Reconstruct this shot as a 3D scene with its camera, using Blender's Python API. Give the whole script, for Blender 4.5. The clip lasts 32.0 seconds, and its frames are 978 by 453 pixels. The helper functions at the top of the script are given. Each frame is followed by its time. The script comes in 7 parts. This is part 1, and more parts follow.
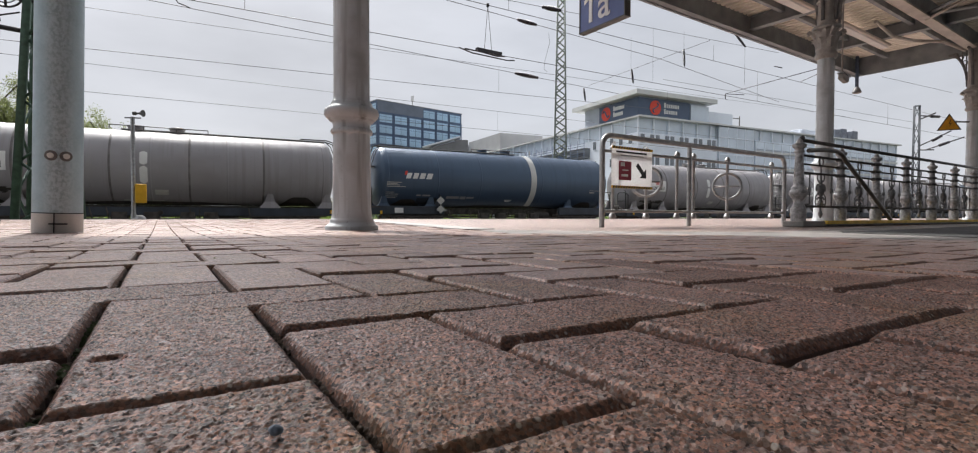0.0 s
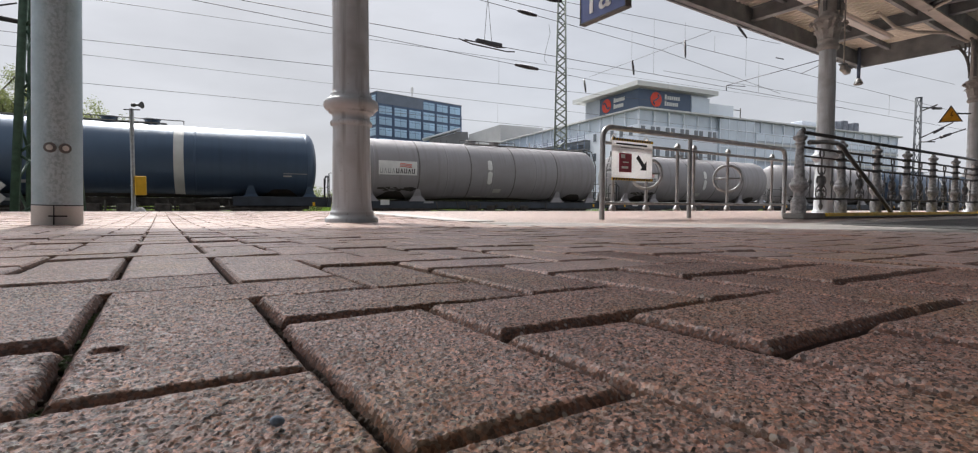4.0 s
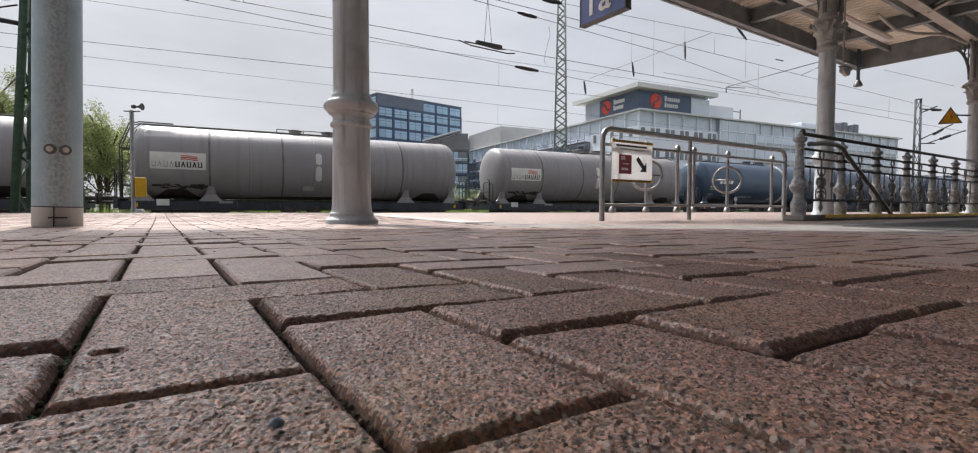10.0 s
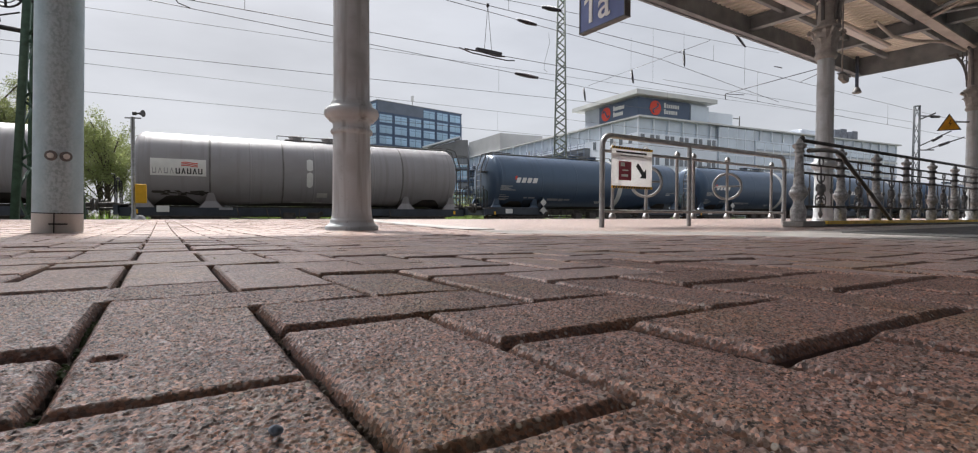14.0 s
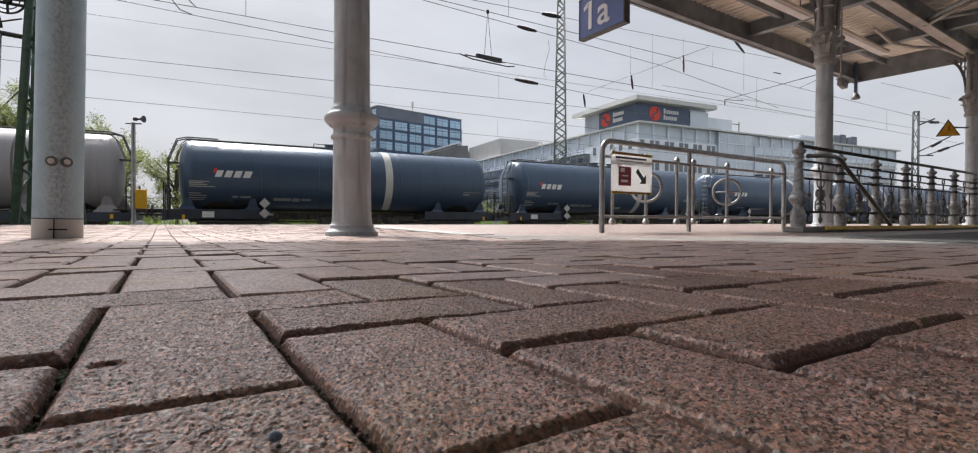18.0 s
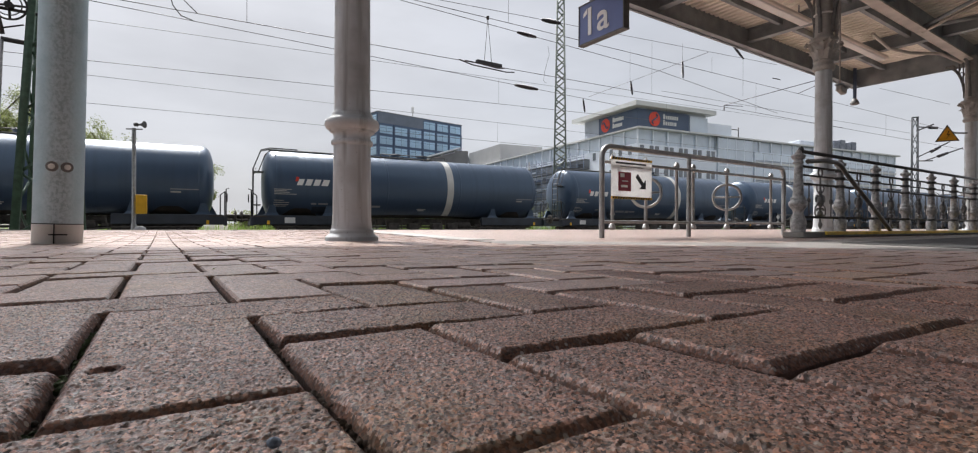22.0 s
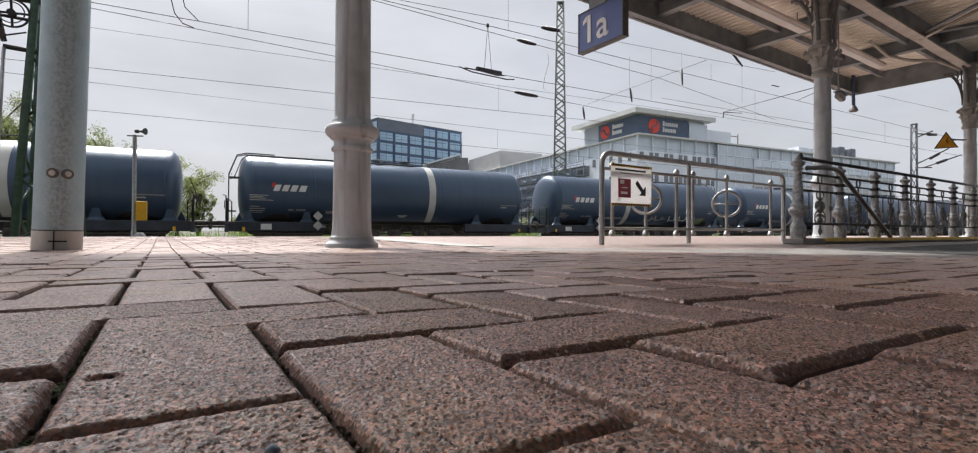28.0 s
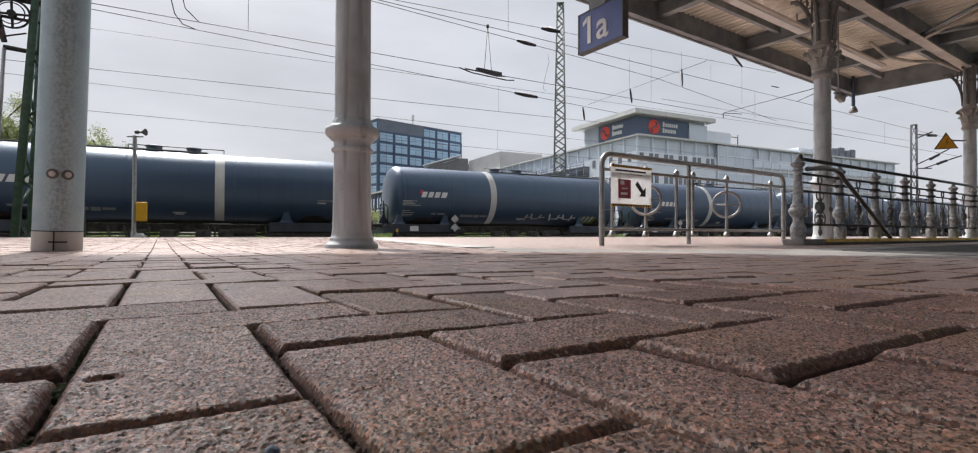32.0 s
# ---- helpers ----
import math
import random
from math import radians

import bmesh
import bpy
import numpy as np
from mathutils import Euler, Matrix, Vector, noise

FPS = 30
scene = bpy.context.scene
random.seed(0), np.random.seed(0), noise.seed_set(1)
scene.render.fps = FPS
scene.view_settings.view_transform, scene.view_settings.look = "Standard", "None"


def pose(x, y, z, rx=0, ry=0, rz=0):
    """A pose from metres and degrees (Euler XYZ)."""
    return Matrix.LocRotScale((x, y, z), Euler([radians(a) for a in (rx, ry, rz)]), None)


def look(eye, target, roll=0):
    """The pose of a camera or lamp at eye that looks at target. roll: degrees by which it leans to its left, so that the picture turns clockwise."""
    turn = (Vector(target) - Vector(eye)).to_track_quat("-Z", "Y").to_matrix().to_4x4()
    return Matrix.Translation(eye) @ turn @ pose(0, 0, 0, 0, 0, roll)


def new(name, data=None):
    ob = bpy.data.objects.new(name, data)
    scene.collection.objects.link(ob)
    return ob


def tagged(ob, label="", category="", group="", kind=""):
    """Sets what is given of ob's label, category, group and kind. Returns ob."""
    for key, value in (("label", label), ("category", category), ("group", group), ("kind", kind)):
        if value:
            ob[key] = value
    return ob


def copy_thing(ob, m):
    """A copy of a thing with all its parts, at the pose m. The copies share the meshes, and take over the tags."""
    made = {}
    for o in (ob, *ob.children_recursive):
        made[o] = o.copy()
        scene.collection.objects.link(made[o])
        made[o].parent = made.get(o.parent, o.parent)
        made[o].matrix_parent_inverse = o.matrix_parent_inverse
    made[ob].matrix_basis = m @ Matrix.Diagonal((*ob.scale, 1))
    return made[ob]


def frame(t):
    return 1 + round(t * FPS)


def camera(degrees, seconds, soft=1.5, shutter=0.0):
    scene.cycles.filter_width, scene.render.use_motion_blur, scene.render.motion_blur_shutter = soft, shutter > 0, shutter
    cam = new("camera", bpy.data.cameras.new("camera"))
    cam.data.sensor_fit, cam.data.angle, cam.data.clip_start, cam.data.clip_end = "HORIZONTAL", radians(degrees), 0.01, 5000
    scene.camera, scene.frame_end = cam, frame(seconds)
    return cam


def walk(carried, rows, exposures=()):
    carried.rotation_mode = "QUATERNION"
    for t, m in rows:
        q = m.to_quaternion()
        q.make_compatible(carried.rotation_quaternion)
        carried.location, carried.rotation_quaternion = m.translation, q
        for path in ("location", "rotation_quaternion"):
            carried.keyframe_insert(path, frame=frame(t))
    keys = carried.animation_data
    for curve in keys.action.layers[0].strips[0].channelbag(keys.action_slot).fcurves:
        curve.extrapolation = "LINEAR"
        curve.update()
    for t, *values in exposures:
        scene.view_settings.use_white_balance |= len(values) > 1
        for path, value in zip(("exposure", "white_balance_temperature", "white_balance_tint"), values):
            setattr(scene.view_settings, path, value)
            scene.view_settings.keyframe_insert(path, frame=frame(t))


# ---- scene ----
# The camera stands on the paving, a hand's width up, and sags slowly on its prop.
EYE = (0.0, 0.0, 0.1333)
cam = camera(87.66, 32.0, 1.1)
TILTS = [(0, -1.39), (0.5, -1.47), (1, -1.72), (1.5, -1.87), (2, -1.86), (2.5, -1.92), (3, -2.06), (3.5, -2.25), (5.5, -2.29),
         (6, -2.275), (7, -2.285), (8, -2.30), (9, -2.21), (10, -2.10), (11, -1.99), (12, -1.88), (13, -1.76), (13.5, -1.64),
         (14, -1.38), (14.5, -1.25), (16.5, -0.95), (17, -0.88), (18, -0.77), (19, -0.64), (20, -0.49), (21, -0.335),
         (22, -0.18), (23, -0.075), (24, 0.075), (25, 0.18), (25.5, 0.235), (27.5, 0.49), (28, 0.56), (28.5, 0.632),
         (29, 0.685), (29.5, 0.656), (30, 0.60), (30.5, 0.55), (31, 0.545), (31.5, 0.60), (32, 0.648)]


def aim(tilt):
    a, b = radians(32.82), radians(tilt)
    way = Vector((math.sin(a) * math.cos(b), math.cos(a) * math.cos(b), math.sin(b)))
    return look(EYE, Vector(EYE) + way, 0.21)


walk(cam, [(t, aim(p)) for t, p in TILTS], [(0.0, 0.0), (32.0, 0.0)])

# ---- daylight: hazy sun over the tracks, ahead of the camera ----
SUN_HEIGHT, SUN_SIDE = 51.0, -2.0
GLOW = 31.0         # how much brighter the hazy sky is about the sun
world = bpy.data.worlds.new("sky")
scene.world = world
world.use_nodes = True
wn, wl = world.node_tree.nodes, world.node_tree.links
wn.clear()
sky = wn.new("ShaderNodeTexSky")
sky.sky_type, sky.sun_disc = "NISHITA", False
sky.sun_elevation, sky.sun_rotation = radians(SUN_HEIGHT), radians(SUN_SIDE)
sky.altitude, sky.air_density, sky.dust_density, sky.ozone_density = 100, 1.0, 4.0, 1.0
wco = wn.new("ShaderNodeTexCoord")
wmap = wn.new("ShaderNodeMapping")
wmap.inputs["Scale"].default_value = (1.0, 1.0, 3.0)
wnoise = wn.new("ShaderNodeTexNoise")
wnoise.inputs["Scale"].default_value, wnoise.inputs["Detail"].default_value = 2.2, 7.0
wramp = wn.new("ShaderNodeMapRange")
wramp.inputs["From Min"].default_value, wramp.inputs["From Max"].default_value = 0.3, 0.75
wramp.inputs["To Min"].default_value, wramp.inputs["To Max"].default_value = 0.80, 0.97
wmix = wn.new("ShaderNodeMix")
wmix.data_type = "RGBA"
wmix.inputs["B"].default_value = (6.75, 6.95, 7.5, 1.0)
wbg = wn.new("ShaderNodeBackground")
wbg.inputs["Strength"].default_value = 0.10
wout = wn.new("ShaderNodeOutputWorld")
wl.new(wco.outputs["Generated"], wmap.inputs["Vector"])
wl.new(wmap.outputs["Vector"], wnoise.inputs["Vector"])
wl.new(wnoise.outputs["Fac"], wramp.inputs["Value"])
wl.new(wramp.outputs["Result"], wmix.inputs["Factor"])
wl.new(sky.outputs["Color"], wmix.inputs["A"])
wsun = wn.new("ShaderNodeVectorMath")
wsun.operation = "DOT_PRODUCT"
wsun.inputs[1].default_value = (math.sin(radians(SUN_SIDE)) * math.cos(radians(SUN_HEIGHT)), math.cos(radians(SUN_SIDE)) * math.cos(radians(SUN_HEIGHT)), math.sin(radians(SUN_HEIGHT)))
wpow = wn.new("ShaderNodeMath")
wpow.operation = "POWER"
wpow.inputs[1].default_value = 40.0
wpow.use_clamp = True
wclip = wn.new("ShaderNodeMath")
wclip.operation = "MAXIMUM"
wclip.inputs[1].default_value = 0.0
wgain = wn.new("ShaderNodeMath")
wgain.operation = "MULTIPLY_ADD"
wgain.inputs[1].default_value, wgain.inputs[2].default_value = GLOW, 1.0
wveil = wn.new("ShaderNodeVectorMath")
wveil.operation = "SCALE"
wcloud = wn.new("ShaderNodeTexNoise")
wcloud.inputs["Scale"].default_value, wcloud.inputs["Detail"].default_value = 3.1, 6.0
wshade = wn.new("ShaderNodeMapRange")
wshade.inputs["From Min"].default_value, wshade.inputs["From Max"].default_value = 0.32, 0.68
wshade.inputs["To Min"].default_value, wshade.inputs["To Max"].default_value = 0.90, 1.09
wl.new(wmap.outputs["Vector"], wcloud.inputs["Vector"])
wl.new(wcloud.outputs["Fac"], wshade.inputs["Value"])
wl.new(wshade.outputs["Result"], wgain.inputs[2])
wl.new(wco.outputs["Generated"], wsun.inputs[0])
wl.new(wsun.outputs["Value"], wclip.inputs[0])
wl.new(wclip.outputs["Value"], wpow.inputs[0])
wl.new(wpow.outputs["Value"], wgain.inputs[0])
wl.new(wmix.outputs["Result"], wveil.inputs[0])
wl.new(wgain.outputs["Value"], wveil.inputs["Scale"])
wl.new(wveil.outputs["Vector"], wbg.inputs["Color"])
wl.new(wbg.outputs["Background"], wout.inputs["Surface"])

sun = new("sun", bpy.data.lights.new("sun", "SUN"))
sun.data.energy, sun.data.angle, sun.data.color = 4.5, radians(0.8), (1.0, 0.965, 0.91)
_a, _e = radians(SUN_SIDE), radians(SUN_HEIGHT)
sun.matrix_world = look((0, 0, 0), (-math.sin(_a) * math.cos(_e), -math.cos(_a) * math.cos(_e), -math.sin(_e)))
sun.location = (0, 30, 40)


# ---- materials ----
def material(name, color, rough=0.7, metal=0.0, vary=0.12, scale=6.0, bump=0.0, bump_scale=60.0, coat=0.0, spread=0.0,
             second=None, emit=None, spec=0.5):
    """A surface with broad stains and fine grain in colour and relief; spread varies it from piece to piece."""
    m = bpy.data.materials.new(name)
    m.use_nodes = True
    n, l = m.node_tree.nodes, m.node_tree.links
    b = n["Principled BSDF"]
    b.inputs["Roughness"].default_value, b.inputs["Metallic"].default_value = rough, metal
    b.inputs["Coat Weight"].default_value = coat
    b.inputs["Coat Roughness"].default_value = 0.12
    b.inputs["Specular IOR Level"].default_value = spec
    co = n.new("ShaderNodeTexCoord")
    big = n.new("ShaderNodeTexNoise")
    big.inputs["Scale"].default_value, big.inputs["Detail"].default_value = scale, 6.0
    l.new(co.outputs["Object"], big.inputs["Vector"])
    fine = n.new("ShaderNodeTexNoise")
    fine.inputs["Scale"].default_value, fine.inputs["Detail"].default_value = bump_scale, 4.0
    l.new(co.outputs["Object"], fine.inputs["Vector"])
    ramp = n.new("ShaderNodeMapRange")
    ramp.inputs["From Min"].default_value, ramp.inputs["From Max"].default_value = 0.3, 0.7
    l.new(big.outputs["Fac"], ramp.inputs["Value"])
    mix = n.new("ShaderNodeMix")
    mix.data_type = "RGBA"
    c2 = second or tuple(max(0.0, c * (1 - 2.2 * vary)) for c in color)
    mix.inputs["A"].default_value = (*color, 1)
    mix.inputs["B"].default_value = (*c2, 1)
    l.new(ramp.outputs["Result"], mix.inputs["Factor"])
    hsv = n.new("ShaderNodeHueSaturation")
    l.new(mix.outputs["Result"], hsv.inputs["Color"])
    val = n.new("ShaderNodeMath")
    val.operation = "MULTIPLY_ADD"
    val.inputs[1].default_value, val.inputs[2].default_value = 2 * vary, 1 - vary
    l.new(fine.outputs["Fac"], val.inputs[0])
    if spread:
        info = n.new("ShaderNodeObjectInfo")
        more = n.new("ShaderNodeMath")
        more.operation = "MULTIPLY_ADD"
        more.inputs[1].default_value = spread
        l.new(info.outputs["Random"], more.inputs[0])
        l.new(val.outputs["Value"], more.inputs[2])
        val = more
    l.new(val.outputs["Value"], hsv.inputs["Value"])
    l.new(hsv.outputs["Color"], b.inputs["Base Color"])
    rr = n.new("ShaderNodeMath")
    rr.operation = "MULTIPLY_ADD"
    rr.inputs[1].default_value, rr.inputs[2].default_value = 0.22, rough - 0.11
    l.new(big.outputs["Fac"], rr.inputs[0])
    l.new(rr.outputs["Value"], b.inputs["Roughness"])
    if bump:
        bp = n.new("ShaderNodeBump")
        bp.inputs["Strength"].default_value, bp.inputs["Distance"].default_value = bump, 0.6 / bump_scale
        l.new(fine.outputs["Fac"], bp.inputs["Height"])
        l.new(bp.outputs["Normal"], b.inputs["Normal"])
    if emit:
        b.inputs["Emission Color"].default_value = (*color, 1)
        b.inputs["Emission Strength"].default_value = emit
    return m


def paving_material(name, base, other, island=False, gloss=0.85, rough=0.40, relief=0.0011, grain=1.0):
    """Concrete paver with split grit: pale and dark grains in a brown-grey paste."""
    m = bpy.data.materials.new(name)
    m.use_nodes = True
    n, l = m.node_tree.nodes, m.node_tree.links
    b = n["Principled BSDF"]
    b.inputs["Specular IOR Level"].default_value = gloss
    b.inputs["Specular Tint"].default_value = (1.0, 0.92, 0.88, 1)
    geo = n.new("ShaderNodeNewGeometry")
    info = n.new("ShaderNodeObjectInfo")
    seed = geo.outputs["Random Per Island"] if island else info.outputs["Random"]
    shift = n.new("ShaderNodeVectorMath")
    shift.operation = "MULTIPLY_ADD"
    shift.inputs[1].default_value = (7.3, 3.9, 5.1)   # each paver its own grain
    l.new(seed, shift.inputs[0])
    l.new(geo.outputs["Position"], shift.inputs[2])
    grit = n.new("ShaderNodeTexVoronoi")
    grit.inputs["Scale"].default_value = 520.0
    l.new(shift.outputs["Vector"], grit.inputs["Vector"])
    stones = n.new("ShaderNodeTexVoronoi")
    stones.inputs["Scale"].default_value = 240.0
    l.new(shift.outputs["Vector"], stones.inputs["Vector"])
    blot = n.new("ShaderNodeTexNoise")
    blot.inputs["Scale"].default_value, blot.inputs["Detail"].default_value = 14.0, 8.0
    l.new(shift.outputs["Vector"], blot.inputs["Vector"])
    sand = n.new("ShaderNodeTexNoise")
    sand.inputs["Scale"].default_value, sand.inputs["Detail"].default_value = 1300.0, 3.0
    l.new(shift.outputs["Vector"], sand.inputs["Vector"])
    mixa = n.new("ShaderNodeMix")
    mixa.data_type = "RGBA"
    mixa.inputs["A"].default_value, mixa.inputs["B"].default_value = (*base, 1), (*other, 1)
    rampa = n.new("ShaderNodeMapRange")
    rampa.inputs["From Min"].default_value, rampa.inputs["From Max"].default_value = 0.35, 0.68
    l.new(blot.outputs["Fac"], rampa.inputs["Value"])
    l.new(rampa.outputs["Result"], mixa.inputs["Factor"])
    sep = n.new("ShaderNodeSeparateColor")
    l.new(grit.outputs["Color"], sep.inputs["Color"])
    gv = n.new("ShaderNodeMapRange")
    gv.inputs["From Min"].default_value, gv.inputs["From Max"].default_value = 0.0, 1.0
    gv.inputs["To Min"].default_value, gv.inputs["To Max"].default_value = 1 - 0.9 * grain, 1 + 0.85 * grain
    l.new(sep.outputs["Red"], gv.inputs["Value"])
    sep2 = n.new("ShaderNodeSeparateColor")
    l.new(stones.outputs["Color"], sep2.inputs["Color"])
    pale = n.new("ShaderNodeMapRange")
    pale.inputs["From Min"].default_value, pale.inputs["From Max"].default_value = 0.82, 0.93
    l.new(sep2.outputs["Green"], pale.inputs["Value"])
    edge = n.new("ShaderNodeMapRange")
    edge.inputs["From Min"].default_value, edge.inputs["From Max"].default_value = 0.45, 0.30
    l.new(stones.outputs["Distance"], edge.inputs["Value"])
    both = n.new("ShaderNodeMath")
    both.operation = "MULTIPLY"
    l.new(pale.outputs["Result"], both.inputs[0])
    l.new(edge.outputs["Result"], both.inputs[1])
    hsv = n.new("ShaderNodeHueSaturation")
    l.new(mixa.outputs["Result"], hsv.inputs["Color"])
    piece = n.new("ShaderNodeMath")
    piece.operation = "MULTIPLY_ADD"
    piece.inputs[1].default_value, piece.inputs[2].default_value = 0.24, 0.88
    l.new(seed, piece.inputs[0])
    coarse = n.new("ShaderNodeTexNoise")     # coarse random tone that stands in for the shading of flakes
    coarse.inputs["Scale"].default_value, coarse.inputs["Detail"].default_value, coarse.inputs["Roughness"].default_value = 260.0, 4.0, 0.72
    l.new(shift.outputs["Vector"], coarse.inputs["Vector"])
    relief_tone = n.new("ShaderNodeMapRange")
    relief_tone.inputs["From Min"].default_value, relief_tone.inputs["From Max"].default_value = 0.36, 0.62
    relief_tone.inputs["To Min"].default_value, relief_tone.inputs["To Max"].default_value = 0.72, 1.28
    l.new(coarse.outputs["Fac"], relief_tone.inputs["Value"])
    flake = n.new("ShaderNodeMath")
    flake.operation = "MULTIPLY"
    l.new(relief_tone.outputs["Result"], flake.inputs[0])
    l.new(gv.outputs["Result"], flake.inputs[1])
    vv = n.new("ShaderNodeMath")
    vv.operation = "MULTIPLY"
    l.new(piece.outputs["Value"], vv.inputs[0])
    l.new(flake.outputs["Value"], vv.inputs[1])
    l.new(vv.outputs["Value"], hsv.inputs["Value"])
    mixb = n.new("ShaderNodeMix")
    mixb.data_type = "RGBA"
    mixb.inputs["B"].default_value = (0.38, 0.32, 0.28, 1)
    l.new(hsv.outputs["Color"], mixb.inputs["A"])
    l.new(both.outputs["Value"], mixb.inputs["Factor"])
    # grey stones among the brown ones
    stone = n.new("ShaderNodeMapRange")
    stone.inputs["From Min"].default_value, stone.inputs["From Max"].default_value = 0.5, 0.62
    stone.inputs["To Max"].default_value = 0.45
    l.new(sep.outputs["Blue"], stone.inputs["Value"])
    bw = n.new("ShaderNodeRGBToBW")
    l.new(mixb.outputs["Result"], bw.inputs["Color"])
    mixc = n.new("ShaderNodeMix")
    mixc.data_type = "RGBA"
    l.new(stone.outputs["Result"], mixc.inputs["Factor"])
    l.new(mixb.outputs["Result"], mixc.inputs["A"])
    l.new(bw.outputs["Val"], mixc.inputs["B"])
    # ochre lichen and dust in broad patches
    film = n.new("ShaderNodeTexNoise")
    film.inputs["Scale"].default_value, film.inputs["Detail"].default_value = 5.5, 7.0
    l.new(geo.outputs["Position"], film.inputs["Vector"])
    thin = n.new("ShaderNodeMapRange")
    thin.inputs["From Min"].default_value, thin.inputs["From Max"].default_value = 0.47, 0.70
    thin.inputs["To Max"].default_value = 0.70
    l.new(film.outputs["Fac"], thin.inputs["Value"])
    mixd = n.new("ShaderNodeMix")
    mixd.data_type, mixd.blend_type = "RGBA", "MULTIPLY"
    mixd.inputs["B"].default_value = (0.96, 0.92, 0.58, 1)
    l.new(thin.outputs["Result"], mixd.inputs["Factor"])
    l.new(mixc.outputs["Result"], mixd.inputs["A"])
    l.new(mixd.outputs["Result"], b.inputs["Base Color"])
    b.inputs["Roughness"].default_value = rough
    hgt = n.new("ShaderNodeMath")
    hgt.operation = "MULTIPLY_ADD"
    hgt.inputs[1].default_value = 0.35
    l.new(sand.outputs["Fac"], hgt.inputs[0])
    l.new(sep.outputs["Green"], hgt.inputs[2])
    bp = n.new("ShaderNodeBump")
    bp.inputs["Strength"].default_value, bp.inputs["Distance"].default_value = 1.0, relief
    l.new(hgt.outputs["Value"], bp.inputs["Height"])
    l.new(bp.outputs["Normal"], b.inputs["Normal"])
    return m


def glass_material(name, tint, rough=0.06):
    m = material(name, tint, rough, 0.0, 0.1, 0.2, spread=0.25)
    m.node_tree.nodes["Principled BSDF"].inputs["Specular IOR Level"].default_value = 0.9
    return m


def leaf_material(name, color, second):
    """Thin leaves that let the light through."""
    m = material(name, color, 0.6, 0, 0.25, 1.2, second=second)
    n, l = m.node_tree.nodes, m.node_tree.links
    b = n["Principled BSDF"]
    tr = n.new("ShaderNodeBsdfTranslucent")
    l.new(b.inputs["Base Color"].links[0].from_socket, tr.inputs["Color"])
    mx = n.new("ShaderNodeMixShader")
    mx.inputs["Fac"].default_value = 0.55
    l.new(b.outputs["BSDF"], mx.inputs[1])
    l.new(tr.outputs["BSDF"], mx.inputs[2])
    l.new(mx.outputs["Shader"], n["Material Output"].inputs["Surface"])
    return m


def tank_material(name, color, grime, rough, spec, amount, run=(5.0, 0.22, 0.22), fine=1.0, tint=(1, 1, 1)):
    """Painted tank steel: washed-down streaks, cloudy grime and small spots over a plain coat."""
    m = bpy.data.materials.new(name)
    m.use_nodes = True
    n, l = m.node_tree.nodes, m.node_tree.links
    b = n["Principled BSDF"]
    b.inputs["Specular IOR Level"].default_value = spec
    b.inputs["Specular Tint"].default_value = (*tint, 1)
    co = n.new("ShaderNodeTexCoord")

    def layer(scale, size, detail, lo, hi, top):
        mp = n.new("ShaderNodeMapping")
        mp.inputs["Scale"].default_value = scale
        l.new(co.outputs["Object"], mp.inputs["Vector"])
        t = n.new("ShaderNodeTexNoise")
        t.inputs["Scale"].default_value, t.inputs["Detail"].default_value = size, detail
        l.new(mp.outputs["Vector"], t.inputs["Vector"])
        r = n.new("ShaderNodeMapRange")
        r.inputs["From Min"].default_value, r.inputs["From Max"].default_value = lo, hi
        r.inputs["To Max"].default_value = top
        l.new(t.outputs["Fac"], r.inputs["Value"])
        return r.outputs["Result"]
    streak = layer(run, 1.0, 5.0, 0.47, 0.74, amount)
    cloud = layer((0.5 * fine, 0.9 * fine, 0.9 * fine), 1.1, 6.0, 0.42, 0.75, amount * 0.8)
    spots = layer((fine, fine, fine), 9.0, 3.0, 0.66, 0.74, amount * 0.7)
    most = n.new("ShaderNodeMath")
    most.operation = "MAXIMUM"
    l.new(streak, most.inputs[0])
    l.new(cloud, most.inputs[1])
    more = n.new("ShaderNodeMath")
    more.operation = "MAXIMUM"
    l.new(most.outputs["Value"], more.inputs[0])
    l.new(spots, more.inputs[1])
    mix = n.new("ShaderNodeMix")
    mix.data_type = "RGBA"
    mix.inputs["A"].default_value, mix.inputs["B"].default_value = (*color, 1), (*grime, 1)
    l.new(more.outputs["Value"], mix.inputs["Factor"])
    l.new(mix.outputs["Result"], b.inputs["Base Color"])
    rr = n.new("ShaderNodeMath")
    rr.operation = "MULTIPLY_ADD"
    rr.inputs[1].default_value, rr.inputs[2].default_value = 0.35, rough
    l.new(more.outputs["Value"], rr.inputs[0])
    l.new(rr.outputs["Value"], b.inputs["Roughness"])
    return m


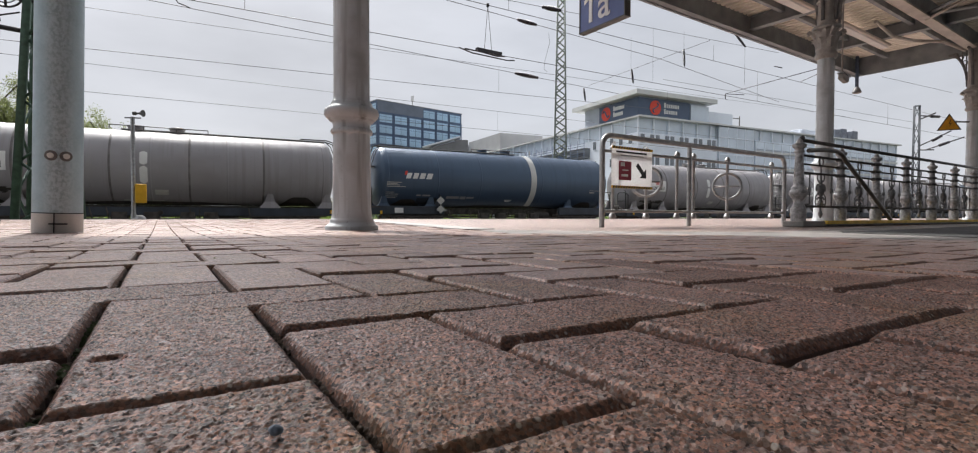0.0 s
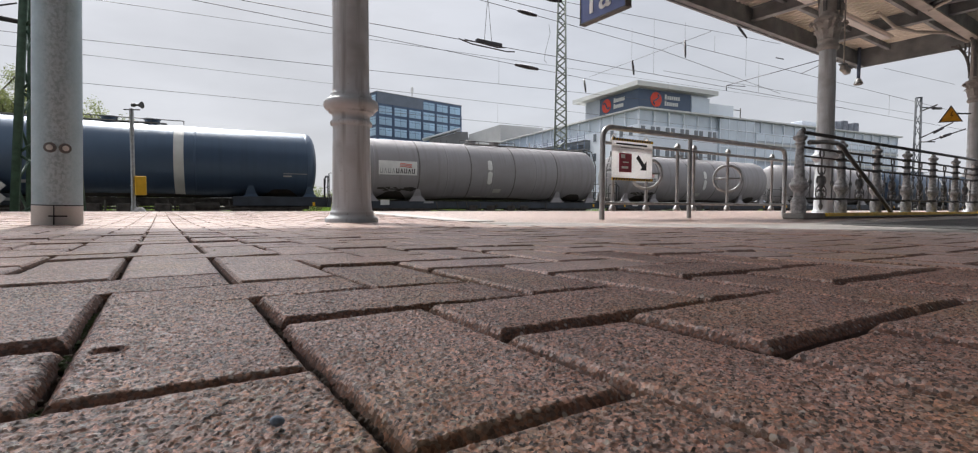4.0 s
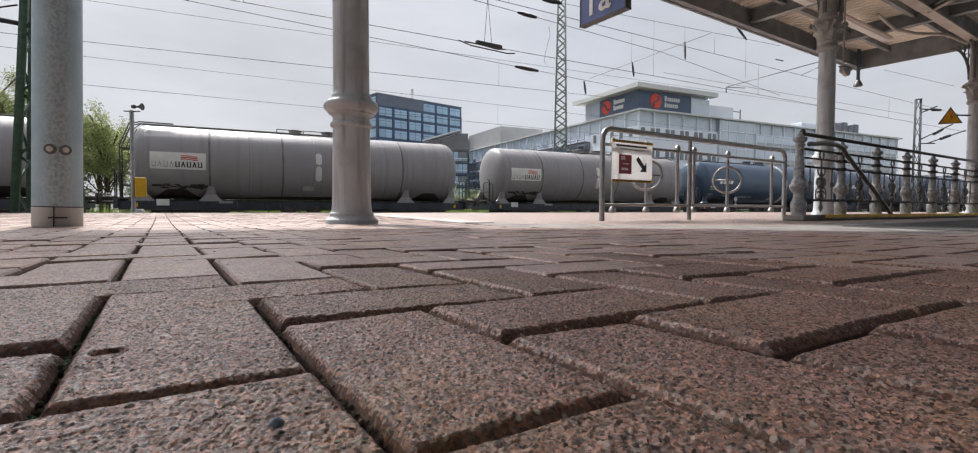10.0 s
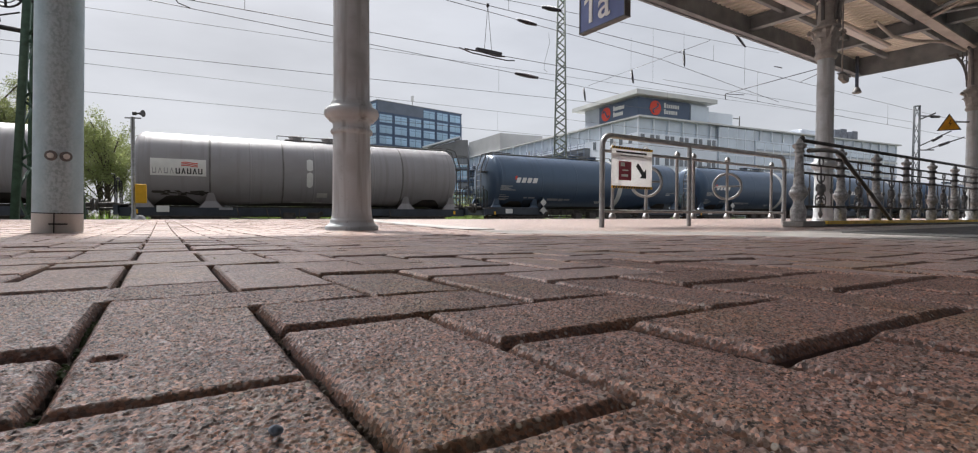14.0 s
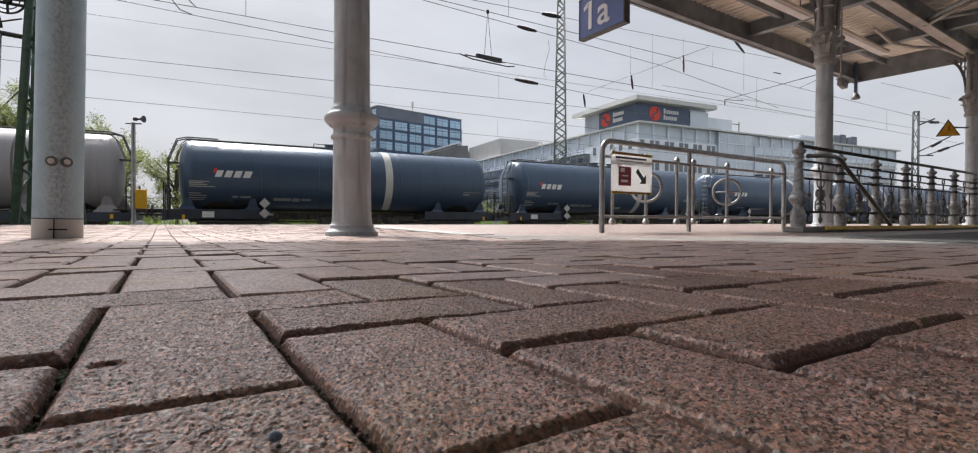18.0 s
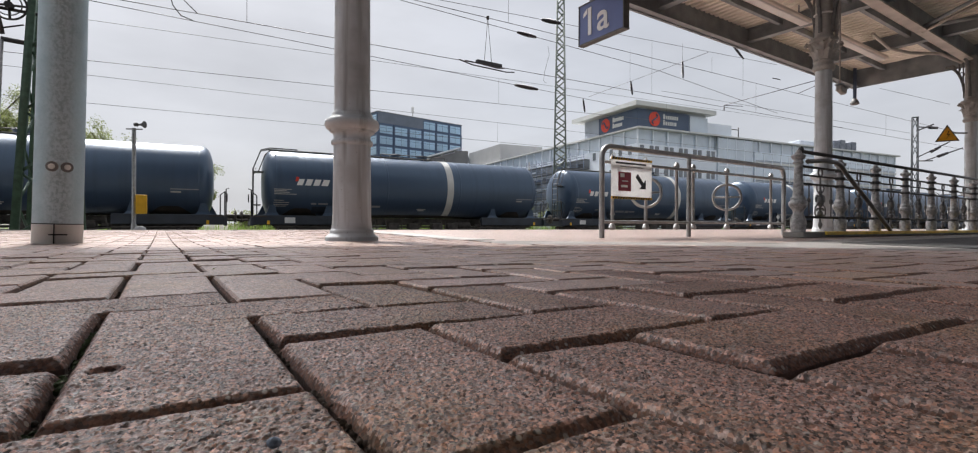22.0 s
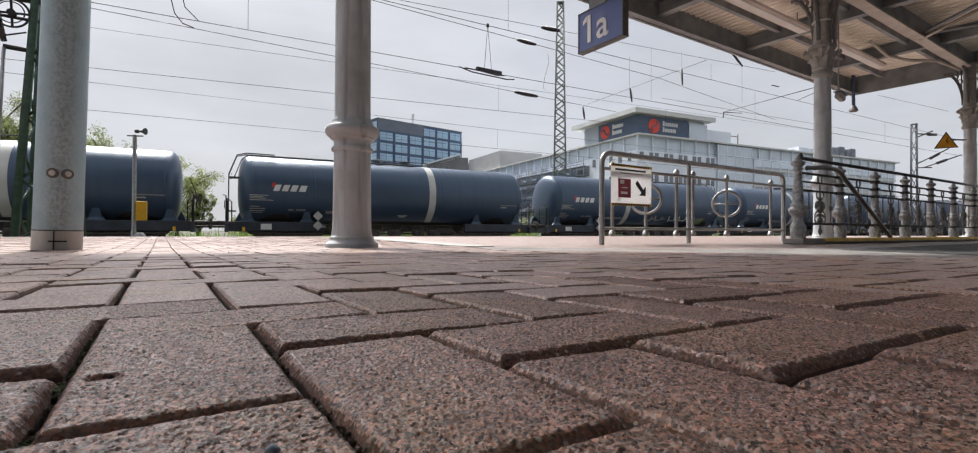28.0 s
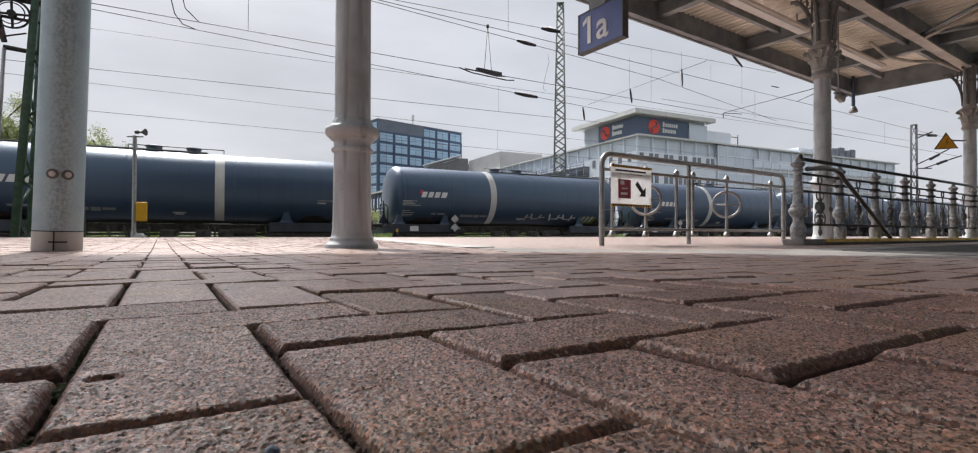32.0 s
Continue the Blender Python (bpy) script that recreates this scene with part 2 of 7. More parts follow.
def galvanised_material(name, angle):
    """Zinc-coated steel with a ragged run of thicker, brighter zinc down one side."""
    m = material(name, (0.39, 0.52, 0.57), 0.42, 0.2, 0.10, 9, 0.2, 60, second=(0.33, 0.45, 0.50))
    n, l = m.node_tree.nodes, m.node_tree.links
    b = n["Principled BSDF"]
    co = n.new("ShaderNodeTexCoord")
    sep = n.new("ShaderNodeSeparateXYZ")
    l.new(co.outputs["Object"], sep.inputs["Vector"])
    side = n.new("ShaderNodeVectorMath")
    side.operation = "DOT_PRODUCT"
    side.inputs[1].default_value = (-math.sin(angle), math.cos(angle), 0)
    l.new(co.outputs["Object"], side.inputs[0])
    off = n.new("ShaderNodeMath")
    off.operation = "ABSOLUTE"
    l.new(side.outputs["Value"], off.inputs[0])
    band = n.new("ShaderNodeMapRange")
    band.inputs["From Min"].default_value, band.inputs["From Max"].default_value = 0.085, 0.02
    l.new(off.outputs["Value"], band.inputs["Value"])
    mp = n.new("ShaderNodeMapping")
    mp.inputs["Scale"].default_value = (1.0, 1.0, 0.8)
    l.new(co.outputs["Object"], mp.inputs["Vector"])
    blot = n.new("ShaderNodeTexNoise")
    blot.inputs["Scale"].default_value, blot.inputs["Detail"].default_value, blot.inputs["Roughness"].default_value = 55.0, 5.0, 0.62
    l.new(mp.outputs["Vector"], blot.inputs["Vector"])
    ragged = n.new("ShaderNodeMapRange")
    ragged.inputs["From Min"].default_value, ragged.inputs["From Max"].default_value = 0.42, 0.56
    l.new(blot.outputs["Fac"], ragged.inputs["Value"])
    both = n.new("ShaderNodeMath")
    both.operation = "MULTIPLY"
    l.new(band.outputs["Result"], both.inputs[0])
    l.new(ragged.outputs["Result"], both.inputs[1])
    mix = n.new("ShaderNodeMix")
    mix.data_type = "RGBA"
    mix.inputs["B"].default_value = (0.54, 0.67, 0.73, 1)
    l.new(both.outputs["Value"], mix.inputs["Factor"])
    l.new(b.inputs["Base Color"].links[0].from_socket, mix.inputs["A"])
    l.new(mix.outputs["Result"], b.inputs["Base Color"])
    return m


PAVER = paving_material("paver_concrete", (0.298, 0.160, 0.118), (0.234, 0.119, 0.087), False, 0.52)
# Farther pavers: same concrete, the brighter light there put into the colour.
PAVER_MID = paving_material("paver_concrete_lightened", (0.335, 0.186, 0.138), (0.262, 0.138, 0.101), False, 0.40, relief=0.0009)
PAVER_FAR = paving_material("paver_concrete_field", (0.330, 0.187, 0.142), (0.258, 0.139, 0.104), True, 0.60, 0.36, relief=0.0005)
# Rough brown rims, with the shade on the chamfers put into their colour.
PAVER_RIM = paving_material("paver_shaded_rough_edge", (0.185, 0.100, 0.074), (0.140, 0.074, 0.054), False, 0.2, 0.8, 0.0005, 0.45)
PAVER_RIM_FAR = paving_material("paver_shaded_rough_edge_field", (0.140, 0.075, 0.054), (0.105, 0.055, 0.039), True, 0.3, 0.75, 0.0004, 0.5)
PAVER_SIDE = material("paver_dark_side", (0.13, 0.08, 0.065), 0.85, 0, 0.3, 60, 0.9, 420, second=(0.065, 0.042, 0.035))
PINK = paving_material("pink_paver", (0.31, 0.20, 0.168), (0.255, 0.162, 0.135), True)
JOINT = material("joint_sand", (0.07, 0.055, 0.045), 0.95, 0, 0.3, 40, 0.8, 300)
CRUMB = material("joint_crumb", (0.16, 0.12, 0.09), 0.9, 0, 0.4, 300)
SPLASH = material("dried_splash", (0.50, 0.52, 0.50), 0.8, 0, 0.2, 200)
MOSS = material("moss", (0.05, 0.075, 0.02), 0.95, 0, 0.3, 90, 0.8, 600)
WHITE_SLAB = material("white_slab", (0.42, 0.415, 0.40), 0.75, 0, 0.1, 5, 0.4, 200, spread=0.1)
ASPHALT = material("asphalt", (0.07, 0.07, 0.07), 0.85, 0, 0.2, 3, 0.8, 220)
CONCRETE = material("walk_concrete", (0.30, 0.28, 0.265), 0.85, 0, 0.2, 3, 0.8, 220)
YELLOW = material("yellow_paint", (0.88, 0.58, 0.05), 0.6, 0, 0.15, 8)
KERB = material("kerb_concrete", (0.32, 0.31, 0.29), 0.8, 0, 0.15, 7, 0.4, 120)
BALLAST = material("ballast_stone", (0.105, 0.097, 0.092), 0.9, 0, 0.3, 30, 1.0, 14)
SOIL = material("soil", (0.115, 0.106, 0.095), 0.95, 0, 0.25, 0.4, 0.6, 8, second=(0.075, 0.08, 0.045))
SOIL_WALL = material("added_wall_grey", (0.20, 0.205, 0.215), 0.85, 0, 0.15, 0.8, 0.3, 20)
GALV = galvanised_material("galvanised_steel", math.atan2(-4.40, 0.575) + radians(33))
GALV_OLD = material("weathered_steel_tube", (0.40, 0.40, 0.40), 0.45, 0.7, 0.12, 14)
IRON = tank_material("painted_iron", (0.55, 0.59, 0.615), (0.22, 0.22, 0.215), 0.48, 0.4, 0.85, (16.0, 16.0, 0.9), 4.0)
IRON_DARK = material("dark_painted_iron", (0.085, 0.082, 0.08), 0.5, 0, 0.15, 12)
IRON_GREY = material("grey_painted_iron", (0.40, 0.385, 0.36), 0.5, 0, 0.15, 12, 0.2, 80)
IRON_DUSK = material("dusky_iron", (0.18, 0.18, 0.18), 0.55, 0, 0.2, 12, 0.2, 80)
IRON_POST = material("worn_post_iron", (0.50, 0.50, 0.50), 0.5, 0, 0.3, 22, 0.3, 80, second=(0.17, 0.165, 0.16))
HANDRAIL = material("brown_handrail", (0.105, 0.095, 0.08), 0.35, 0, 0.2, 8)
GREEN_STEEL = material("green_painted_steel", (0.045, 0.10, 0.065), 0.6, 0, 0.2, 8)
MAST_GREY = material("grey_mast_paint", (0.10, 0.11, 0.125), 0.6, 0.2, 0.2, 6)
LATTICE = material("weathered_lattice_steel", (0.24, 0.275, 0.24), 0.6, 0.2, 0.2, 6)
BLACK_STEEL = material("blackened_steel", (0.025, 0.025, 0.027), 0.6, 0.2, 0.2, 6)
WIRE = material("copper_wire_dark", (0.13, 0.13, 0.14), 0.6, 0.3, 0.1, 2)
INSULATOR = material("brown_insulator", (0.035, 0.03, 0.035), 0.25, 0, 0.1, 9)
BEAM = material("canopy_beam_paint", (0.29, 0.325, 0.345), 0.6, 0, 0.2, 3, 0.15, 60)
BEAM_PALE = material("canopy_purlin_paint", (0.55, 0.52, 0.47), 0.6, 0, 0.15, 3)
DECK = material("canopy_deck", (0.86, 0.82, 0.74), 0.65, 0, 0.12, 2.5, second=(0.74, 0.70, 0.62))
LAMP_BODY = material("lamp_body", (0.84, 0.76, 0.68), 0.45, 0, 0.08, 3)
SIGN_BLUE = material("sign_blue", (0.115, 0.155, 0.345), 0.35, 0, 0.08, 4)
SIGN_WHITE = material("sign_white", (0.72, 0.72, 0.70), 0.45, 0, 0.05, 4)
NOTICE_SHEET = leaf_material("notice_sheet", (0.86, 0.86, 0.86), (0.80, 0.80, 0.80))
NOTICE_RED = material("notice_red", (0.32, 0.035, 0.06), 0.45, 0, 0.08, 8)
INK = material("black_ink", (0.02, 0.02, 0.025), 0.5, 0, 0.05, 8)
INK_GREY = material("grey_ink", (0.30, 0.30, 0.31), 0.5, 0, 0.05, 8)
BOX_YELLOW = material("box_yellow", (0.75, 0.42, 0.02), 0.45, 0, 0.08, 6)
TRI_YELLOW = material("warning_yellow", (0.72, 0.36, 0.02), 0.5, 0, 0.1, 6)
TANK_GREY = tank_material("tank_grey_paint", (0.300, 0.290, 0.300), (0.200, 0.183, 0.178), 0.46, 0.34, 0.60)
TANK_BLUE = tank_material("tank_blue_paint", (0.044, 0.070, 0.118), (0.028, 0.042, 0.064), 0.31, 0.80, 0.45, tint=(0.70, 0.86, 1.0))
TANK_DARK = material("tank_dark", (0.03, 0.026, 0.022), 0.7, 0, 0.3, 2.5, second=(0.07, 0.06, 0.05))
TANK_SEAM = material("tank_seam_brown", (0.185, 0.168, 0.165), 0.6, 0, 0.25, 3)
SIGN_DULL = material("faded_white", (0.52, 0.51, 0.48), 0.5, 0, 0.12, 6)
# navy paint with a little haze put into its colour
FRAME_NAVY = material("underframe_navy", (0.035, 0.045, 0.062), 0.55, 0, 0.2, 2)
BAND_WHITE = material("band_white", (0.60, 0.60, 0.57), 0.45, 0, 0.1, 1.5)
LOGO_RED = material("logo_red", (0.62, 0.05, 0.03), 0.5, 0, 0.05, 4)
LOGO_ORANGE = material("logo_orange_red", (0.75, 0.07, 0.035), 0.5, 0, 0.05, 4)
# dark steel, paled so that its colour carries the haze under the wagons
BOGIE = material("hazed_steel", (0.085, 0.074, 0.064), 0.75, 0.1, 0.3, 5)
RUST = material("rusty_steel", (0.10, 0.055, 0.03), 0.85, 0.2, 0.25, 12)
RAIL = material("rail_steel", (0.22, 0.19, 0.17), 0.45, 0.7, 0.2, 12)
FACADE_WHITE = material("facade_white", (0.82, 0.88, 0.96), 0.8, 0, 0.05, 0.25)
FACADE_GREY = material("facade_grey", (0.53, 0.58, 0.66), 0.7, 0, 0.07, 0.3)
FACADE_BLUE = material("facade_dark_blue", (0.085, 0.135, 0.23), 0.55, 0, 0.1, 0.3)
ATTIC_GREY = material("attic_cladding", (0.22, 0.225, 0.24), 0.6, 0, 0.08, 0.4)
ATTIC_BLUE = material("attic_blue_grey", (0.15, 0.18, 0.23), 0.6, 0, 0.08, 0.4)
SLATE_DARK = material("slate_cladding", (0.055, 0.056, 0.062), 0.8, 0, 0.12, 0.8)
PLANT_BLUE = material("roof_plant_metal", (0.16, 0.18, 0.22), 0.5, 0.2, 0.2, 1.5)
LIFT_GREY = material("lift_house_grey", (0.40, 0.405, 0.41), 0.8, 0, 0.06, 0.3)
ROOF_PALE = material("roof_pale", (0.66, 0.67, 0.66), 0.7, 0, 0.06, 0.3)
SIGN_NAVY = material("sign_navy", (0.075, 0.11, 0.18), 0.5, 0, 0.05, 0.5)
GLASS_BLUE = glass_material("window_glass_blue", (0.34, 0.52, 0.68))
GLASS_PALE = glass_material("window_glass_pale", (0.59, 0.67, 0.76), 0.12)
GLASS_DARK = glass_material("window_glass_dark", (0.15, 0.17, 0.195))
BARK = material("bark", (0.10, 0.08, 0.06), 0.9, 0, 0.25, 8, 0.6, 30)
LEAF = leaf_material("spring_leaf", (0.27, 0.30, 0.125), (0.20, 0.24, 0.085))
GRASS = leaf_material("grass_blades", (0.22, 0.33, 0.06), (0.14, 0.24, 0.04))


# ---- mesh helpers ----
def box(bm, c, s, m=None, bevel=0.0):
    """A box of size s round c, in the frame m, with its edges eased where bevel is given."""
    mat = Matrix.Translation(c) @ Matrix.Diagonal((*s, 1))
    if m is not None:
        mat = m @ mat
    made = bmesh.ops.create_cube(bm, size=1, matrix=mat)
    if bevel:
        edges = list({e for v in made["verts"] for e in v.link_edges})
        bmesh.ops.bevel(bm, geom=edges, offset=bevel, segments=1, affect="EDGES")
    return bm


def rings(bm, loops, closed_ends=True, smooth=True):
    """Skins a row of equal closed loops of points."""
    rows = [[bm.verts.new(p) for p in loop] for loop in loops]
    k = len(rows[0])
    for a, b in zip(rows, rows[1:]):
        for i in range(k):
            f = bm.faces.new((a[i], a[(i + 1) % k], b[(i + 1) % k], b[i]))
            f.smooth = smooth
    if closed_ends:
        bm.faces.new(rows[0][::-1])
        bm.faces.new(rows[-1])
    return bm


def frame_of(d):
    d = Vector(d).normalized()
    a = d.cross(Vector((0, 0, 1)))
    if a.length < 1e-3:
        a = Vector((1, 0, 0))
    a.normalize()
    return a, d.cross(a)


def rod(bm, p, q, r, r2=None, seg=8):
    p, q = Vector(p), Vector(q)
    a, b = frame_of(q - p)
    out = []
    for c, rad in ((p, r), (q, r if r2 is None else r2)):
        out.append([c + (a * math.cos(t) + b * math.sin(t)) * rad for t in (2 * math.pi * i / seg for i in range(seg))])
    return rings(bm, out)


def tube(bm, pts, r, seg=8):
    """A bent tube through the points."""
    pts = [Vector(p) for p in pts]
    out, last = [], None
    for i, p in enumerate(pts):
        d = (pts[min(i + 1, len(pts) - 1)] - pts[max(i - 1, 0)]).normalized()
        if last is None:
            a, b = frame_of(d)
        else:
            a = (last - d * last.dot(d)).normalized()
            b = d.cross(a)
        last = a
        out.append([p + (a * math.cos(t) + b * math.sin(t)) * r for t in (2 * math.pi * j / seg for j in range(seg))])
    return rings(bm, out)


def lathe(bm, profile, seg=24, m=None):
    """Turns (radius, height) pairs round the upright axis."""
    m = m or Matrix()
    out = [[m @ Vector((r * math.cos(2 * math.pi * i / seg), r * math.sin(2 * math.pi * i / seg), z)) for i in range(seg)]
           for r, z in profile]
    return rings(bm, out)


def ring(bm, c, r, thick, axis="y", seg=28, k=6):
    """A closed hoop round c."""
    rows = []
    for i in range(seg):
        t = 2 * math.pi * i / seg
        d = {"x": Vector((0, math.cos(t), math.sin(t))), "y": Vector((math.cos(t), 0, math.sin(t))),
             "z": Vector((math.cos(t), math.sin(t), 0))}[axis]
        up = {"x": Vector((1, 0, 0)), "y": Vector((0, 1, 0)), "z": Vector((0, 0, 1))}[axis]
        rows.append([Vector(c) + d * (r + thick * math.cos(u)) + up * thick * math.sin(u)
                     for u in (2 * math.pi * j / k for j in range(k))])
    vs = [[bm.verts.new(p) for p in row] for row in rows]
    for i in range(seg):
        a, b = vs[i], vs[(i + 1) % seg]
        for j in range(k):
            bm.faces.new((a[j], a[(j + 1) % k], b[(j + 1) % k], b[j])).smooth = True
    return bm


def plate(bm, pts, d):
    """A flat outline pts given depth by the vector d."""
    lo = [bm.verts.new(p) for p in pts]
    hi = [bm.verts.new(Vector(p) + Vector(d)) for p in pts]
    bm.faces.new(lo[::-1])
    bm.faces.new(hi)
    k = len(pts)
    for i in range(k):
        bm.faces.new((lo[i], lo[(i + 1) % k], hi[(i + 1) % k], hi[i]))
    return bm


def mesh_of(name, bm, mat):
    bmesh.ops.recalc_face_normals(bm, faces=bm.faces)
    for e in bm.edges:
        if len(e.link_faces) == 2 and e.calc_face_angle(0.0) > 0.62:
            e.smooth = False
    me = bpy.data.meshes.new(name)
    bm.to_mesh(me)
    bm.free()
    me.materials.append(mat)
    return me


def part(name, bm, mat, parent, label=""):
    ob = new(name, mesh_of(name, bm, mat))
    ob.parent = parent
    return tagged(ob, label)


def again(name, like, parent, m=None):
    """Another piece on the same mesh."""
    ob = new(name, like.data)
    ob.parent = parent
    if m is not None:
        ob.matrix_local = m
    return ob


def thing(name, label, category, m=None, group="", kind=""):
    ob = tagged(new(name), label, category, group, kind)
    ob.empty_display_size = 0.2
    if m is not None:
        ob.matrix_basis = m
    return ob


def solid(name, bm, mat, label="", category="", kind="", group=""):
    return tagged(new(name, mesh_of(name, bm, mat)), label, category, group, kind)


def B():
    return bmesh.new()


# ---- the ground: track bed to the horizon, the platform on it ----
CELL = 0.12
RAIL_TOP = -0.55


FALL = [(0.0, 0.047), (0.5, 0.0465), (1.0, 0.042), (1.5, 0.0335), (2.2, 0.027), (2.8, 0.0190), (3.4, 0.0110), (4.2, 0.003), (4.9, 0.0)]


def swell(x, y):
    """The paving falls away gently from where the camera stands."""
    d = math.hypot(x, y)
    for (a, za), (b, zb) in zip(FALL, FALL[1:]):
        if d <= b:
            return za + (zb - za) * (d - a) / (b - a)
    return 0.0


def grid_sheet(xs, ys, height, keep=lambda x, y: True):
    bm = B()
    vs = {}
    for i, x in enumerate(xs):
        for j, y in enumerate(ys):
            vs[i, j] = bm.verts.new((x, y, height(x, y)))
    for i in range(len(xs) - 1):
        for j in range(len(ys) - 1):
            if keep((xs[i] + xs[i + 1]) / 2, (ys[j] + ys[j + 1]) / 2):
                bm.faces.new((vs[i, j], vs[i + 1, j], vs[i + 1, j + 1], vs[i, j + 1]))
    return bm


def edge_y(x):
    """The far platform edge."""
    return 12.7 - 0.085 * x


solid("ground", grid_sheet([-3000, -400, -60, 0, 60, 160, 400, 3000], [-3000, -300, -10, 10, 30, 60, 400, 3000],
                           lambda x, y: -0.92), SOIL, "flat stony soil with patches of grass along the tracks", "ground", "structure")

PX = [-40 + 4 * i for i in range(9)] + [-4 + 0.4 * i for i in range(1, 26)] + [6 + 3 * i for i in range(1, 25)]
PY = [-9, -6, -4] + [-3 + 0.4 * i for i in range(1, 18)] + [4 + i * 0.5 for i in range(1, 6)]
top = B()
pv = []
for x in PX:
    col = [top.verts.new((x, y, swell(x, y) - 0.0165)) for y in PY]
    col += [top.verts.new((x, edge_y(x) - 0.12, -0.017)), top.verts.new((x, edge_y(x), -0.03)), top.verts.new((x, edge_y(x), -0.92))]
    pv.append(col)
for a, b in zip(pv, pv[1:]):
    for j in range(len(a) - 1):
        top.faces.new((a[j], b[j], b[j + 1], a[j + 1]))
solid("platform_bed", top, JOINT, "sandy bedding of the station platform", "platform", "structure")


def strip(name, pts, z, mat, label, category, kind="structure", thick=0.012):
    bm = B()
    plate(bm, [(x, y, z - thick + 0.8 * swell(x, y)) for x, y in pts], (0, 0, thick))
    return solid(name, bm, mat, label, category, kind)


# pink paved landing by the stair rail, asphalt beside it, kerb along the track
UPPER = [(2.27, 3.75), (3.1, 2.82), (4.2, 2.19), (5.96, 2.46), (12.5, 2.95), (60, 3.0)]
LOWER = [(1.75, 2.5), (2.07, 2.39), (2.84, 1.66), (3.21, 0.76), (3.8, -1.0)]
strip("landing", UPPER + [(60, edge_y(60) - 0.36), (3.55, edge_y(3.55) - 0.36)], -0.004, PINK, "pink concrete paving of the sunlit landing", "paving")
strip("concrete_walk", LOWER + [(3.9, -5.9), (60, -5.9)] + UPPER[::-1], -0.002, CONCRETE, "pale concrete walk beside the pavers", "paving")
# dark wedge: the canopy's shade on the ground is put into this colour
strip("shaded_asphalt_patch", [(4.1, 0.98), (4.9, -5.9), (60, -5.9), (60, 2.3), (8.8, 2.1), (4.45, 1.84)], 0.004, ASPHALT, "dark asphalt with the canopy's shade in its colour", "paving")
kb = B()
for i in range(50):
    x0, x1 = -40 + 2 * i, -38.03 + 2 * i
    plate(kb, [(x0, edge_y(x0) - 0.34, -0.2), (x1, edge_y(x1) - 0.34, -0.2), (x1, edge_y(x1) + 0.02, -0.2), (x0, edge_y(x0) + 0.02, -0.2)],
          (0, 0, 0.204))
solid("platform_kerb", kb, KERB, "pale concrete edge slabs of the platform", "kerb", "structure")

# white guiding slabs, laid in a bent line
guide = thing("guiding_strip", "white ribbed guiding slabs set in the paving", "guiding strip", kind="structure")
slab_mesh = mesh_of("slab", box(B(), (0, 0, 0), (0.296, 0.296, 0.03), bevel=0.004), WHITE_SLAB)
for (ax, ay), (bx, by) in (((3.75, 11.5), (2.35, 3.80)),):
    d = Vector((bx - ax, by - ay, 0))
    k = int(d.length / 0.3)
    ang = math.degrees(math.atan2(d.y, d.x))
    for i in range(k):
        p = Vector((ax, ay, 0)) + d * ((i + 0.5) / k)
        s = new("slab", slab_mesh)
        s.parent = guide
        s.matrix_local = pose(p.x, p.y, swell(p.x, p.y) - 0.010, 0, 0, ang)

# ---- the track of the goods train ----
TURN, REACH = 3.8, 24.3
TDIR = Vector((math.cos(radians(TURN)), -math.sin(radians(TURN)), 0))
TNORM = Vector((math.sin(radians(TURN)), math.cos(radians(TURN)), 0))


TRAIN_TURN = 5.2      # the goods track runs a little closer to the camera on its left
RDIR = Vector((math.cos(radians(TRAIN_TURN)), -math.sin(radians(TRAIN_TURN)), 0))
RNORM = Vector((math.sin(radians(TRAIN_TURN)), math.cos(radians(TRAIN_TURN)), 0))


def on_track(s, off=0.0, z=0.0):
    return RNORM * (REACH + off) + RDIR * s + Vector((0, 0, z))


TRACK = Matrix.Translation(RNORM * REACH) @ pose(0, 0, 0, 0, 0, -TRAIN_TURN)
for off, name in ((0, "track"), (-4.6, "track")):
    tr = thing(name, "railway track on dark ballast", "track", TRACK @ pose(0, off, 0), kind="structure")
    bm = B()
    plate(bm, [(-90, -2.1, -0.92), (-90, 2.1, -0.92), (-90, 1.55, RAIL_TOP - 0.16), (-90, -1.55, RAIL_TOP - 0.16)], (330, 0, 0))
    part("ballast_bed", bm, BALLAST, tr)
    for y in (-0.75, 0.75):
        bm = B()
        box(bm, (75, y, RAIL_TOP - 0.02), (330, 0.07, 0.04))
        box(bm, (75, y, RAIL_TOP - 0.08), (330, 0.02, 0.1))
        box(bm, (75, y, RAIL_TOP - 0.14), (330, 0.14, 0.02))
        part("rail", bm, RAIL, tr)
    sl = None
    for i in range(110):
        m = pose(-24 + 0.63 * i, 0, 0)
        if sl is None:
            sl = part("sleeper", box(B(), (0, 0, RAIL_TOP - 0.23), (0.24, 2.5, 0.18), bevel=0.02), KERB, tr)
            sl.matrix_local = m
        else:
            again("sleeper", sl, tr, m)

